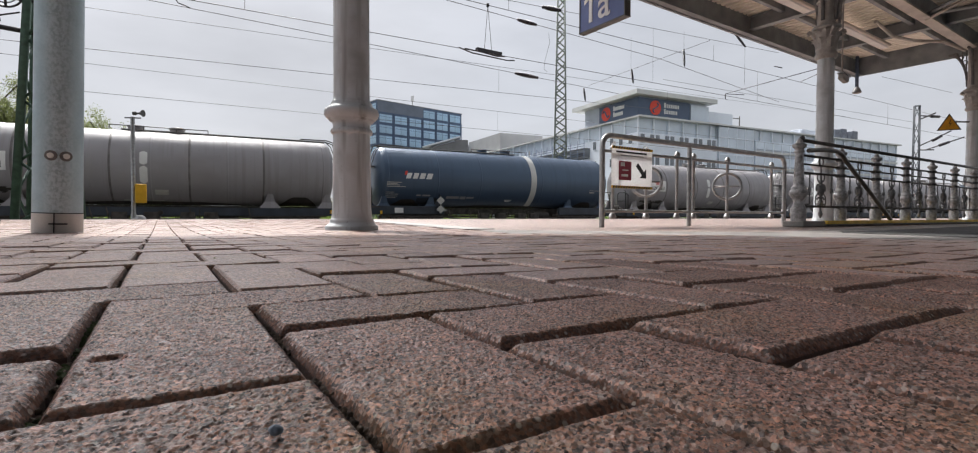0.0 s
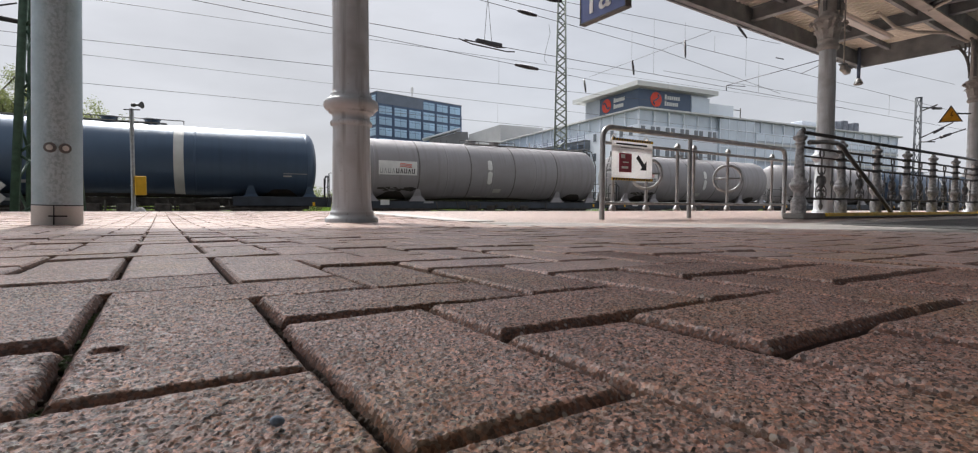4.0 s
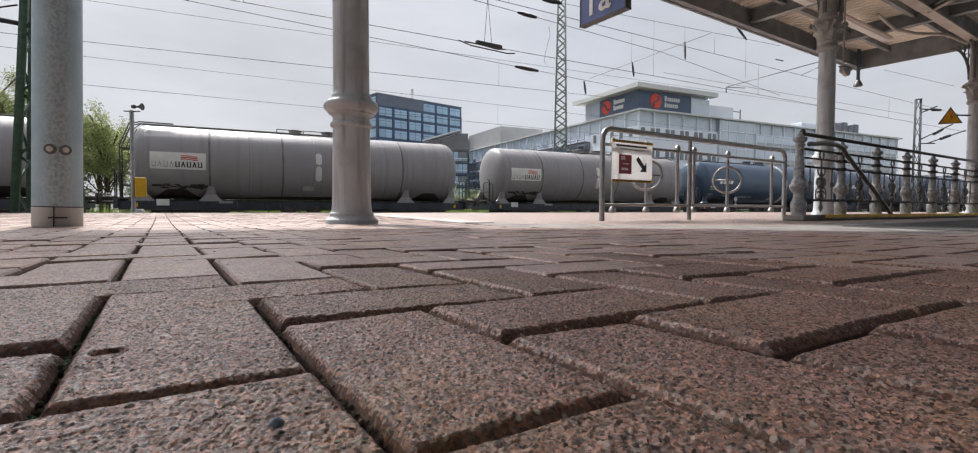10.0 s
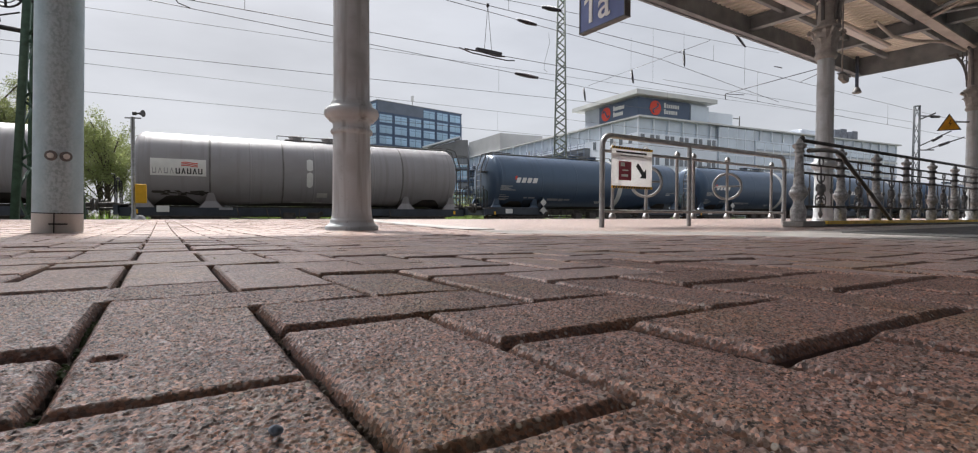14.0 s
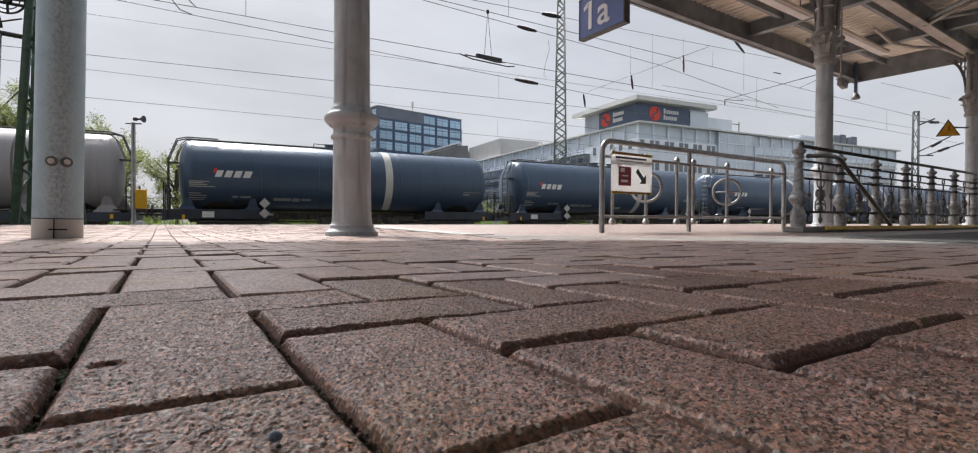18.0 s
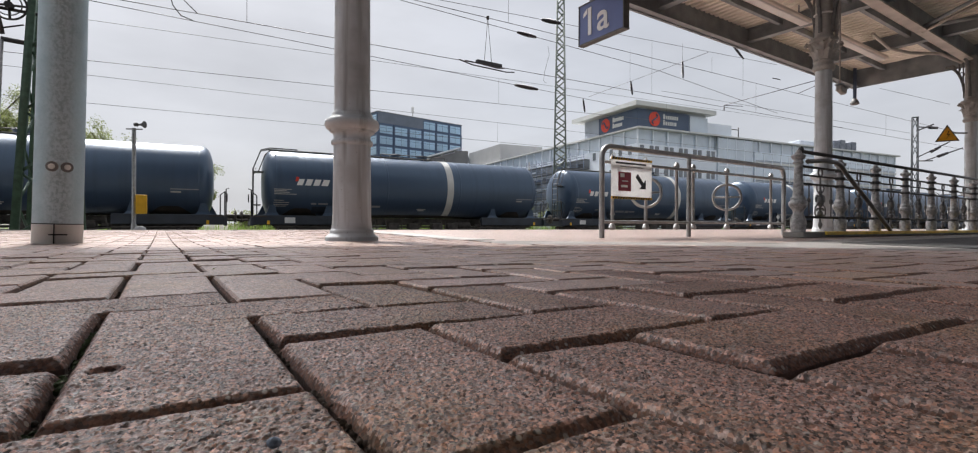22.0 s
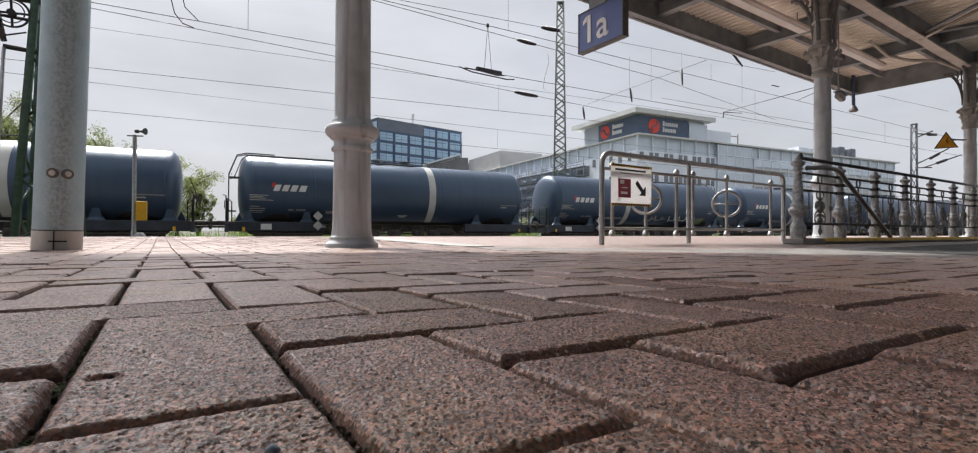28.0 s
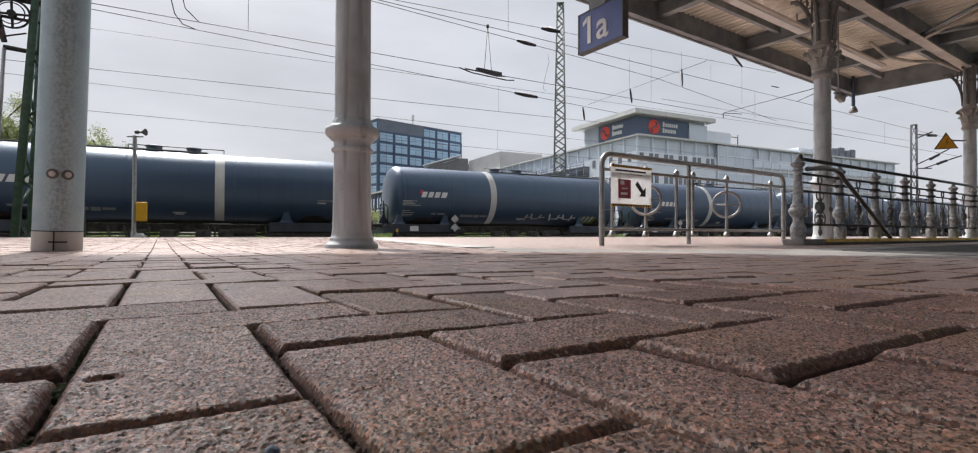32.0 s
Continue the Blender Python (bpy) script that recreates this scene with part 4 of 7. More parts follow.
def platform_sign():
    """Blue hanging sign with the track number."""
    t = thing("track_sign", "blue hanging sign with white lettering 1a", "sign", pose(5.62, 0, 0))
    y0, y1, z0, z1 = 5.10, 6.02, 2.97, 3.58
    part("panel", box(B(), (0, (y0 + y1) / 2, (z0 + z1) / 2), (0.10, y1 - y0, z1 - z0), bevel=0.008), SIGN_BLUE, t)
    bm = B()
    for z in (z0, z1):
        box(bm, (0, (y0 + y1) / 2, z), (0.115, y1 - y0 + 0.03, 0.02))
    for y in (y0, y1):
        box(bm, (0, y, (z0 + z1) / 2), (0.115, 0.02, z1 - z0))
    part("rim", bm, IRON_DARK, t)
    cu = bpy.data.curves.new("lettering", "FONT")
    cu.body, cu.size, cu.extrude, cu.offset = "1a", 0.60, 0.004, 0.006
    ob = new("lettering_source", cu)
    me = bpy.data.meshes.new_from_object(ob)
    bpy.data.objects.remove(ob)
    me.materials.append(SIGN_WHITE)
    txt = new("lettering", me)
    txt.parent = t
    txt.matrix_local = Matrix.Translation((-0.056, 5.93, 3.08)) @ Matrix(((0, 0, -1, 0), (-1, 0, 0, 0), (0, 1, 0, 0), (0, 0, 0, 1)))
    tagged(txt, "white lettering 1a")
    bm = plate(B(), [(-0.056, 5.83, 3.50), (-0.056, 5.83, 3.42), (-0.056, 5.915, 3.375), (-0.056, 5.915, 3.435)], (-0.004, 0, 0))
    part("digit_flag", bm, SIGN_WHITE, t)
    part("hanger_box", box(B(), (0, 5.62, 3.99), (0.12, 0.34, 0.84), bevel=0.01), BEAM, t)


platform_sign()


def hung(name, label, category, x, y, z):
    return thing(name, label, category, pose(x, y, z))


t = hung("surveillance_camera", "small grey camera hanging on a rod from the canopy", "camera", 9.33, 3.90, 2.36)
part("rod", rod(B(), (0, 0, 0.05), (0, 0, 2.10), 0.013, None, 8), IRON_GREY, t)
part("housing", box(B(), (0.05, 0, 0.02), (0.20, 0.10, 0.10), pose(0, 0, 0, 0, 14, 0), 0.02), IRON_GREY, t)
part("hood", box(B(), (0.05, 0, 0.078), (0.23, 0.12, 0.012), pose(0, 0, 0, 0, 14, 0)), BEAM, t)
t = hung("spot_lamp", "small lamp on a blue-grey pipe at the canopy corner", "lamp", 15.74, 6.22, 3.46)
part("pipe", rod(B(), (0, 0, 0.1), (0, 0, 0.97), 0.042, None, 10), SIGN_NAVY, t)
part("head", lathe(B(), [(0.04, 0.12), (0.06, 0.1), (0.105, 0.0), (0.11, -0.03), (0.08, -0.05)], 16), IRON_DUSK, t)


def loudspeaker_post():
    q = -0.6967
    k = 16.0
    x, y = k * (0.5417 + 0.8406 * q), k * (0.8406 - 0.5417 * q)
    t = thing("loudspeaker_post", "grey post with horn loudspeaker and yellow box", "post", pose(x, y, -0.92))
    part("pole", lathe(B(), [(0.08, 0), (0.08, 1.0), (0.06, 1.05), (0.058, 4.05)], 14), GALV_OLD, t)
    part("cross_arm", rod(B(), (-0.20, 0.1, 4.02), (0.22, -0.1, 4.02), 0.02, None, 6), IRON_DARK, t)
    horn = B()
    d = pose(-0.02, 0.0, 4.16, 0, 90, -32)
    lathe(horn, [(r * 0.62, z * 0.62) for r, z in [(0.05, 0.05), (0.09, 0.07), (0.1, 0.2), (0.05, 0.26), (0.05, 0.36), (0.09, 0.46), (0.17, 0.55), (0.175, 0.58), (0.15, 0.57)]], 18, d)
    part("horn", horn, IRON_DARK, t, "dark horn loudspeaker")
    bm = box(B(), (0.20, -0.12, 1.66), (0.30, 0.24, 0.60), bevel=0.02)
    part("box", bm, BOX_YELLOW, t, "yellow sheet-metal box")
    part("foot_cover", lathe(B(), [(0.16, 0.6), (0.2, 0.8), (0.16, 1.0), (0.08, 1.08)], 12, Matrix.Translation((0.16, -0.1, -0.1))), GALV_OLD, t)


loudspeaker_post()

t = thing("warning_sign", "yellow triangular high-voltage warning sign on a thin bracket", "sign", pose(14.85, 4.05, 2.19))
R1 = pose(0, 0, 0, 0, 0, -58) @ Matrix.Scale(0.72, 4)
bm = B()
plate(bm, [R1 @ Vector(p) for p in ((-0.30, 0, -0.20), (0.30, 0, -0.20), (0, 0, 0.32))], R1 @ Vector((0, -0.02, 0)))
part("plate", bm, IRON_DARK, t, "dark rim plate")
bm = B()
plate(bm, [R1 @ Vector(p) for p in ((-0.25, -0.021, -0.173), (0.25, -0.021, -0.173), (0, -0.021, 0.26))], R1 @ Vector((0, -0.006, 0)))
part("face", bm, TRI_YELLOW, t, "yellow face")
bm = B()
plate(bm, [R1 @ Vector(p) for p in ((-0.02, -0.028, -0.13), (0.03, -0.028, 0.0), (-0.02, -0.028, 0.0), (0.03, -0.028, 0.13), (0.05, -0.028, 0.13), (0.01, -0.028, 0.02), (0.06, -0.028, 0.02))],
      R1 @ Vector((0, -0.003, 0)))
part("bolt_symbol", bm, RUST, t, "rust-red lightning mark")
part("bracket", rod(B(), (0, 0.02, 0.05), (1.1, -0.23, 0.12), 0.018, None, 6), IRON_DARK, t)


# ---- masts and wires over the tracks ----
def lattice_mast(name, label, x, y, z0, z1, w0, w1, mat, step, chord=0.07, turn=0.0, lace=0.28):
    t = thing(name, label, "mast", pose(x, y, 0, 0, 0, turn))
    k = max(3, int((z1 - z0) / step))

    def corner(i, a, b):
        f = i / k
        w = w0 + (w1 - w0) * f
        return Vector((a * w / 2, b * w / 2, z0 + (z1 - z0) * f))
    for a, b in ((-1, -1), (1, -1), (1, 1), (-1, 1)):
        part("corner_angle", rod(B(), corner(0, a, b), corner(k, a, b), chord / 2, None, 4), mat, t)
    for (a, b), (c, d) in (((-1, -1), (1, -1)), ((1, -1), (1, 1)), ((1, 1), (-1, 1)), ((-1, 1), (-1, -1))):
        for i in range(k):
            p, q = (corner(i, a, b), corner(i + 1, c, d)) if i % 2 else (corner(i, c, d), corner(i + 1, a, b))
            part("lacing_bar", rod(B(), p, q, chord * lace, None, 4), mat, t)
    part("foot_block", box(B(), (0, 0, z0 - 0.1), (w0 + 0.5, w0 + 0.5, 0.4)), KERB, t)
    part("cap_plate", box(B(), (0, 0, z1 + 0.02), (w1 + 0.08, w1 + 0.08, 0.04)), mat, t)
    return t


def at(aside, k):
    """A plan point k metres ahead of the platform mark and k * aside to the right."""
    return k * (0.5420 + 0.8404 * aside), k * (0.8404 - 0.5420 * aside)


x, y = at(-0.861, 13.0)
gm = lattice_mast("green_lattice_mast", "green painted lattice mast with a tensioning wheel", x, y, -0.92, 9.0, 1.16, 0.26, GREEN_STEEL, 0.75, 0.21, -6, 0.16)
WX, WZ = -0.70, 5.42
part("wheel", ring(B(), (WX, -0.35, WZ), 0.34, 0.026, "y", 30, 6), BLACK_STEEL, gm, "spoked tensioning wheel")
part("wheel_rope_groove", ring(B(), (WX, -0.41, WZ), 0.26, 0.014, "y", 30, 6), BLACK_STEEL, gm)
bm = B()
for i in range(2):
    a = math.pi * i / 2 + 0.05
    rod(bm, (WX + 0.33 * math.cos(a), -0.35, WZ + 0.33 * math.sin(a)), (WX - 0.33 * math.cos(a), -0.35, WZ - 0.33 * math.sin(a)), 0.028, None, 6)
lathe(bm, [(0.09, -0.06), (0.09, 0.06)], 12, Matrix.Translation((WX, -0.35, WZ)) @ pose(0, 0, 0, 90, 0, 0))
part("spokes", bm, BLACK_STEEL, gm)
for z, x0, r in ((5.86, -1.20, 0.08), (4.60, -0.86, 0.06), (5.36, -1.10, 0.04)):
    part("arm", rod(B(), (x0, -0.3, z), (-0.1, -0.25, z - 0.04), r, None, 6), BLACK_STEEL, gm)
part("weight_rope", rod(B(), (-0.84, -0.33, 4.57), (-1.00, -0.33, 0.2), 0.04, None, 6), GALV_OLD, gm)
part("clamp", rod(B(), (-1.03, -0.33, 5.55), (-0.84, -0.33, 4.72), 0.09, 0.06, 8), INSULATOR, gm)
part("lever", rod(B(), (-0.82, -0.36, 4.85), (-0.42, -0.36, 4.99), 0.02, None, 6), BLACK_STEEL, gm)
part("counterweight", lathe(B(), [(0.16, -0.3), (0.16, 1.5)], 14, Matrix.Translation((-1.14, -0.33, 0))), RUST, gm)

x, y = at(0.139, 36.0)
lattice_mast("tall_lattice_mast", "tall tapering weathered lattice mast behind the train", x, y, -0.92, 16.35, 0.98, 0.44, LATTICE, 0.55, 0.15, -41, 0.34)
x, y = at(0.835, 42.0)
fm = lattice_mast("flat_lattice_mast", "slender grey lattice mast with cantilever arms", x, y, -0.92, 9.1, 0.44, 0.34, MAST_GREY, 1.1, 0.09, 30)
FM = pose(x, y, 0, 0, 0, 30).inverted()


def beside(aside, k, up):
    """A point by the flat mast, in its own space."""
    a, b = at(aside, k)
    return FM @ Vector((a, b, EYE[2] + up * k))


for a, b, c in ((0.838, 0.1955, (0.879, 0.1935)), (0.838, 0.1347, (0.9036, 0.1665)), (0.8535, 0.1286, (0.929, 0.1543)), (0.838, 0.1286, (0.870, 0.1290)), (0.838, 0.1870, (0.872, 0.2010))):
    part("cantilever", rod(B(), beside(a, 42, b), beside(c[0], 41, c[1]), 0.055, None, 6), IRON_DARK, fm)
for a, b, c, d in ((0.862, 0.1940, 0.880, 0.1935), (0.866, 0.1465, 0.885, 0.1565), (0.88, 0.1375, 0.90, 0.1445)):
    part("insulator", rod(B(), beside(a, 41.4, b), beside(c, 41.2, d), 0.12, 0.10, 8), INSULATOR, fm)


def wire(reach, z, s0=-70.0, s1=170.0, r=0.008, label="thin dark overhead wire along the track", z1=None):
    """A wire along the track at that reach from the camera's foot."""
    t = thing("overhead_wire", label, "wire", group="overhead wires")
    p, q = TNORM * reach + TDIR * s0, TNORM * reach + TDIR * s1
    p.z, q.z = z, z if z1 is None else z1
    part("strand", rod(B(), p, q, r, None, 5), WIRE, t)
    return t


def spot(reach, s, z):
    p = TNORM * reach + TDIR * s
    return Vector((p.x, p.y, z))


def dropper(t, reach, s, za, zb, r=0.006):
    part("dropper", rod(B(), spot(reach, s, za), spot(reach, s, zb), r, None, 4), WIRE, t)


def insulator(t, a, b, r=0.07):
    """Ribbed insulator between two points."""
    a, b = Vector(a), Vector(b)
    bm = B()
    u, v = frame_of(b - a)
    loops = []
    for i in range(25):
        f = i / 24
        rad = r * (0.25 if i in (0, 24) else (1.0 if i % 2 else 0.6) * (0.75 + 0.5 * math.sin(math.pi * f)) * 0.8)
        c = a.lerp(b, f)
        loops.append([c + (u * math.cos(2 * math.pi * j / 10) + v * math.sin(2 * math.pi * j / 10)) * rad for j in range(10)])
    rings(bm, loops)
    part("insulator", bm, INSULATOR, t, "dark ribbed insulator")


def sloping(reach, z, rise, s0, s1, r):
    """A wire that passes the camera's foot at height z and rises by that much each metre."""
    return wire(reach, z + rise * s0, s0, s1, r, z1=z + rise * s1)


w1 = wire(14.5, 5.32, r=0.011)
w2 = sloping(14.5, 5.11, -0.032, -22.0, 13.6, 0.009)
w3 = sloping(19.7, 6.455, 0.019, -60.0, 40.0, 0.008)
sloping(19.7, 5.23, 0.027, -40.0, 22.0, 0.010)
w5 = wire(24.3, 5.76, r=0.009)
wire(24.3, 4.70, r=0.010)
w7 = sloping(14.5, 6.955, -0.0133, -40.0, 70.0, 0.011)
w8 = sloping(13.0, 6.30, -0.045, -12.0, 14.2, 0.009)
w9 = sloping(19.7, 9.21, 0.040, -18.0, 32.0, 0.012)
part("strand", rod(B(), spot(13.0, 14.2, 5.66), spot(13.0, 21.2, 4.92), 0.009, None, 5), WIRE, w8)
insulator(w2, spot(14.5, 9.0, 4.82), spot(14.5, 9.95, 4.79), 0.08)
insulator(w8, spot(13.0, 8.15, 5.93), spot(13.0, 8.85, 5.90), 0.07)
insulator(w9, spot(19.7, 13.7, 9.755), spot(19.7, 14.8, 9.80), 0.12)
# the section insulator in the nearest contact wire, with its hangers
for q, d, e in ((7.35, 0.10, 9.05), (7.55, -0.12, 8.55)):
    part("skid", tube(B(), [spot(14.5, q - 0.4, 5.34), spot(14.5 + d, q + 0.1, 5.28), spot(14.5 + d, e - 0.3, 5.23), spot(14.5 + d, e, 5.27)], 0.02, 6), INSULATOR, w1)
part("section_insulator", box(B(), spot(14.5, 8.02, 5.37), (0.95, 0.12, 0.10)), INSULATOR, w1, "dark section insulator block")
for q in (7.85, 8.12):
    part("hanger", rod(B(), spot(14.5, q, 5.4), spot(14.5, 7.97, 6.85), 0.009, None, 4), WIRE, w1)
part("hanger_clamp", rod(B(), spot(14.5, 7.97, 6.80), spot(14.5, 7.97, 6.90), 0.05, None, 6), INSULATOR, w1)
dropper(w7, 14.5, 8.75, 6.84, 8.6)
for q in (0.9, 22.0, 34.0):
    dropper(w7, 14.5, q, 5.32, 6.95 - 0.0133 * q)
for q in (11.4, 22):
    dropper(w3, 19.7, q, 5.23 + 0.027 * q, 6.455 + 0.019 * q)
for q in (14, 29, 44):
    dropper(w5, 24.3, q, 4.70, 5.76)
part("jumper", tube(B(), [spot(14.5, -0.75, 6.96), spot(14.5, -0.85, 6.0), spot(14.5, -0.72, 5.42), spot(14.5, -0.55, 5.2), spot(14.5, -0.3, 5.13)], 0.013, 6), WIRE, w1)
part("jumper", tube(B(), [spot(14.5, -0.5, 6.96), spot(14.5, -0.62, 6.1), spot(14.5, -0.5, 5.6), spot(14.5, -0.2, 5.32)], 0.012, 6), WIRE, w1)

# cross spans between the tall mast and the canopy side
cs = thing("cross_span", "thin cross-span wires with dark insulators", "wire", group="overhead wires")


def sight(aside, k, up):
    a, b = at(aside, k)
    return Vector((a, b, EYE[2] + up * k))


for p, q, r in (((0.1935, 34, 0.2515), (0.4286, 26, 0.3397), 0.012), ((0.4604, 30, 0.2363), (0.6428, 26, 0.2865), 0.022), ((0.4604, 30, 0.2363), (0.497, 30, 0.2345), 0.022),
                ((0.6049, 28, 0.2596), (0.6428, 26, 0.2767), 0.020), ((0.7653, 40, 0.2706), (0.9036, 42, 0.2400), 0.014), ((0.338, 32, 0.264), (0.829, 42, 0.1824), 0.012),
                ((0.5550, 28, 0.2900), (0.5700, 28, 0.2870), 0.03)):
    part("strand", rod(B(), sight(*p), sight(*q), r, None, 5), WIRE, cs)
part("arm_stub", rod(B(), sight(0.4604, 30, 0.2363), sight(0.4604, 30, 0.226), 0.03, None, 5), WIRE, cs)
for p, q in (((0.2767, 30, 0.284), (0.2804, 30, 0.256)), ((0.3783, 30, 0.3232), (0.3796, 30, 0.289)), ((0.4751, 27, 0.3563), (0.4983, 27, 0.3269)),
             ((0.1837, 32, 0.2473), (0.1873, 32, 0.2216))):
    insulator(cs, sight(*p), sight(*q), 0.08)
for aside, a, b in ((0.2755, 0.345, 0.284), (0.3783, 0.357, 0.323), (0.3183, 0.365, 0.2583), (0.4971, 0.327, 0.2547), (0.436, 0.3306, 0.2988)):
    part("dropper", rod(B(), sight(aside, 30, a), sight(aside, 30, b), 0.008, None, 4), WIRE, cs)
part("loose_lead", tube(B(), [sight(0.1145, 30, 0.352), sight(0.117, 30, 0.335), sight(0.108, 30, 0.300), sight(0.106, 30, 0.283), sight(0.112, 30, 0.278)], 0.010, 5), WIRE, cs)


# ---- buildings beyond the tracks ----
def glass_block():
    """Dark blue office block: grid facade of paired panes, grey attic, mast on the roof."""
    x, y = at(-0.219, 165.0)
    t = thing("office_block", "dark blue glazed office block with a grey attic", "building", pose(x, y, -0.92, 0, 0, 9.6))
    L, Wd, H = 35.0, 23.0, 37.7
    part("wall", box(B(), (L / 2, Wd / 2, H / 2), (L, Wd, H)), FACADE_BLUE, t)
    part("attic", box(B(), (9.2, -0.02, H - 1.8), (18.4, 0.14, 3.5)), ATTIC_BLUE, t, "blue-grey attic cladding")
    part("roof", box(B(), (L / 2, Wd / 2, H + 0.12), (L + 0.3, Wd + 0.3, 0.25)), ATTIC_GREY, t)
    part("roof_mast", rod(B(), (19.5, 9, H), (19.5, 9, H + 6.0), 0.14, None, 6), IRON_GREY, t)
    part("antenna_box", box(B(), (19.5, 9, H + 4.9), (0.7, 0.7, 1.9)), SIGN_WHITE, t)
    for u in (4.5, 7.0):
        part("roof_vent", box(B(), (u, 6, H + 0.5), (0.9, 0.9, 0.8)), IRON_GREY, t)
    pane = mesh_of("pane", box(B(), (0, 0, 0), (2.32, 0.12, 2.60), bevel=0.04), GLASS_BLUE)
    slim = mesh_of("transom", box(B(), (0, 0, 0), (4.9, 0.08, 0.10)), FACADE_BLUE)
    frame_m = mesh_of("frame", box(B(), (0, 0, 0), (5.1, 0.2, 2.95)), FACADE_BLUE)

    def window(x, z, side=False):
        w = new("window", frame_m)
        w.parent = t
        w.matrix_local = pose(-0.02, x, z, 0, 0, 90) if side else pose(x, -0.02, z)
        for q in (-1.21, 1.21):
            p = new("pane", pane)
            p.parent = w
            p.matrix_local = pose(q, 0.07 if side else -0.07, 0)
        o = new("transom", slim)
        o.parent = w
        o.matrix_local = pose(0, 0.15 if side else -0.15, 0.55)
    for j in range(10):
        z = 35.6 - 3.48 * j
        for i in range(6):
            if j or i > 2:
                window(3.1 + 5.76 * i, z)
        for i in range(4):
            window(3.0 + 5.6 * i, z, True)
    for i in range(7):
        part("pier", box(B(), (0.22 + 5.76 * i, -0.14, H / 2 - 1.8), (0.36, 0.16, H - 3.7)), FACADE_BLUE, t)


glass_block()


def grey_house():
    """Slate-grey office house: slanting roof with a bright edge, dark attic block, storeys of framed glazing."""
    k = 128.0
    x, y = at(-0.115, k)
    t = thing("grey_office_house", "slate-grey office house with a slanting roof and framed glazing", "building", pose(x, y, -0.92, 0, 0, -32.8))
    W, Dp = 9.3, 12.0
    part("wall", box(B(), (W / 2, Dp / 2, 7.6), (W, Dp - 0.4, 15.2)), SLATE_DARK, t)
    bm = plate(B(), [(-0.3, 0, 15.2), (W, 0, 15.2), (W, 0, 19.0), (7.0, 0, 19.4), (-0.3, 0, 17.6)], (0, Dp, 0))
    part("attic", bm, ATTIC_GREY, t, "grey panelled attic")
    for u in (1.1, 2.6, 4.1):
        part("attic_joint", box(B(), (u, -0.02, 16.4), (0.10, 0.06, 2.3)), SLATE_DARK, t)
    part("attic_block", box(B(), (7.7, 0.3, 17.6), (3.3, 1.2, 3.9)), ATTIC_GREY, t, "dark attic block")
    bm = plate(B(), [(-1.9, -1.2, 17.50), (7.5, -1.2, 20.10), (7.5, -1.2, 20.42), (-1.9, -1.2, 17.80)], (0, 4.0, 0))
    part("roof", bm, FACADE_WHITE, t, "bright slanting roof edge")
    pane = mesh_of("pane", box(B(), (0, 0, 0), (1.02, 0.08, 1.62), bevel=0.03), GLASS_BLUE)
    dim = mesh_of("pane", box(B(), (0, 0, 0), (1.02, 0.08, 1.62), bevel=0.03), GLASS_DARK)
    low = mesh_of("pane", box(B(), (0, 0, 0), (1.02, 0.08, 0.56), bevel=0.02), GLASS_BLUE)
    bar = mesh_of("mullion", box(B(), (0, 0, 0), (0.14, 0.2, 2.6)), ATTIC_BLUE)
    for j in range(5):
        z = 13.9 - 3.05 * j
        part("floor_band", box(B(), (W / 2, -0.06, z - 1.45), (W + 0.2, 0.24, 0.36)), FACADE_BLUE if j % 2 else ATTIC_BLUE, t)
        for i in range(8):
            u = 0.72 + 1.13 * i
            p = new("pane", dim if (i * 3 + j * 5) % 7 in (0, 3) or (j == 0 and i > 5) else pane)
            p.parent, p.matrix_local = t, pose(u, 0.1, z + 0.35)
            p = new("pane", low)
            p.parent, p.matrix_local = t, pose(u, 0.1, z - 0.85)
        for i in range(9):
            p = new("mullion", bar)
            p.parent, p.matrix_local = t, pose(0.15 + 1.13 * i, 0.02, z)
        part("transom", box(B(), (W / 2, 0.0, z - 0.5), (W, 0.2, 0.12)), FACADE_WHITE, t)
    part("pillar", box(B(), (2.0, -0.5, 6.6), (0.55, 0.55, 13.2)), FACADE_BLUE, t, "dark blue pillar")


grey_house()


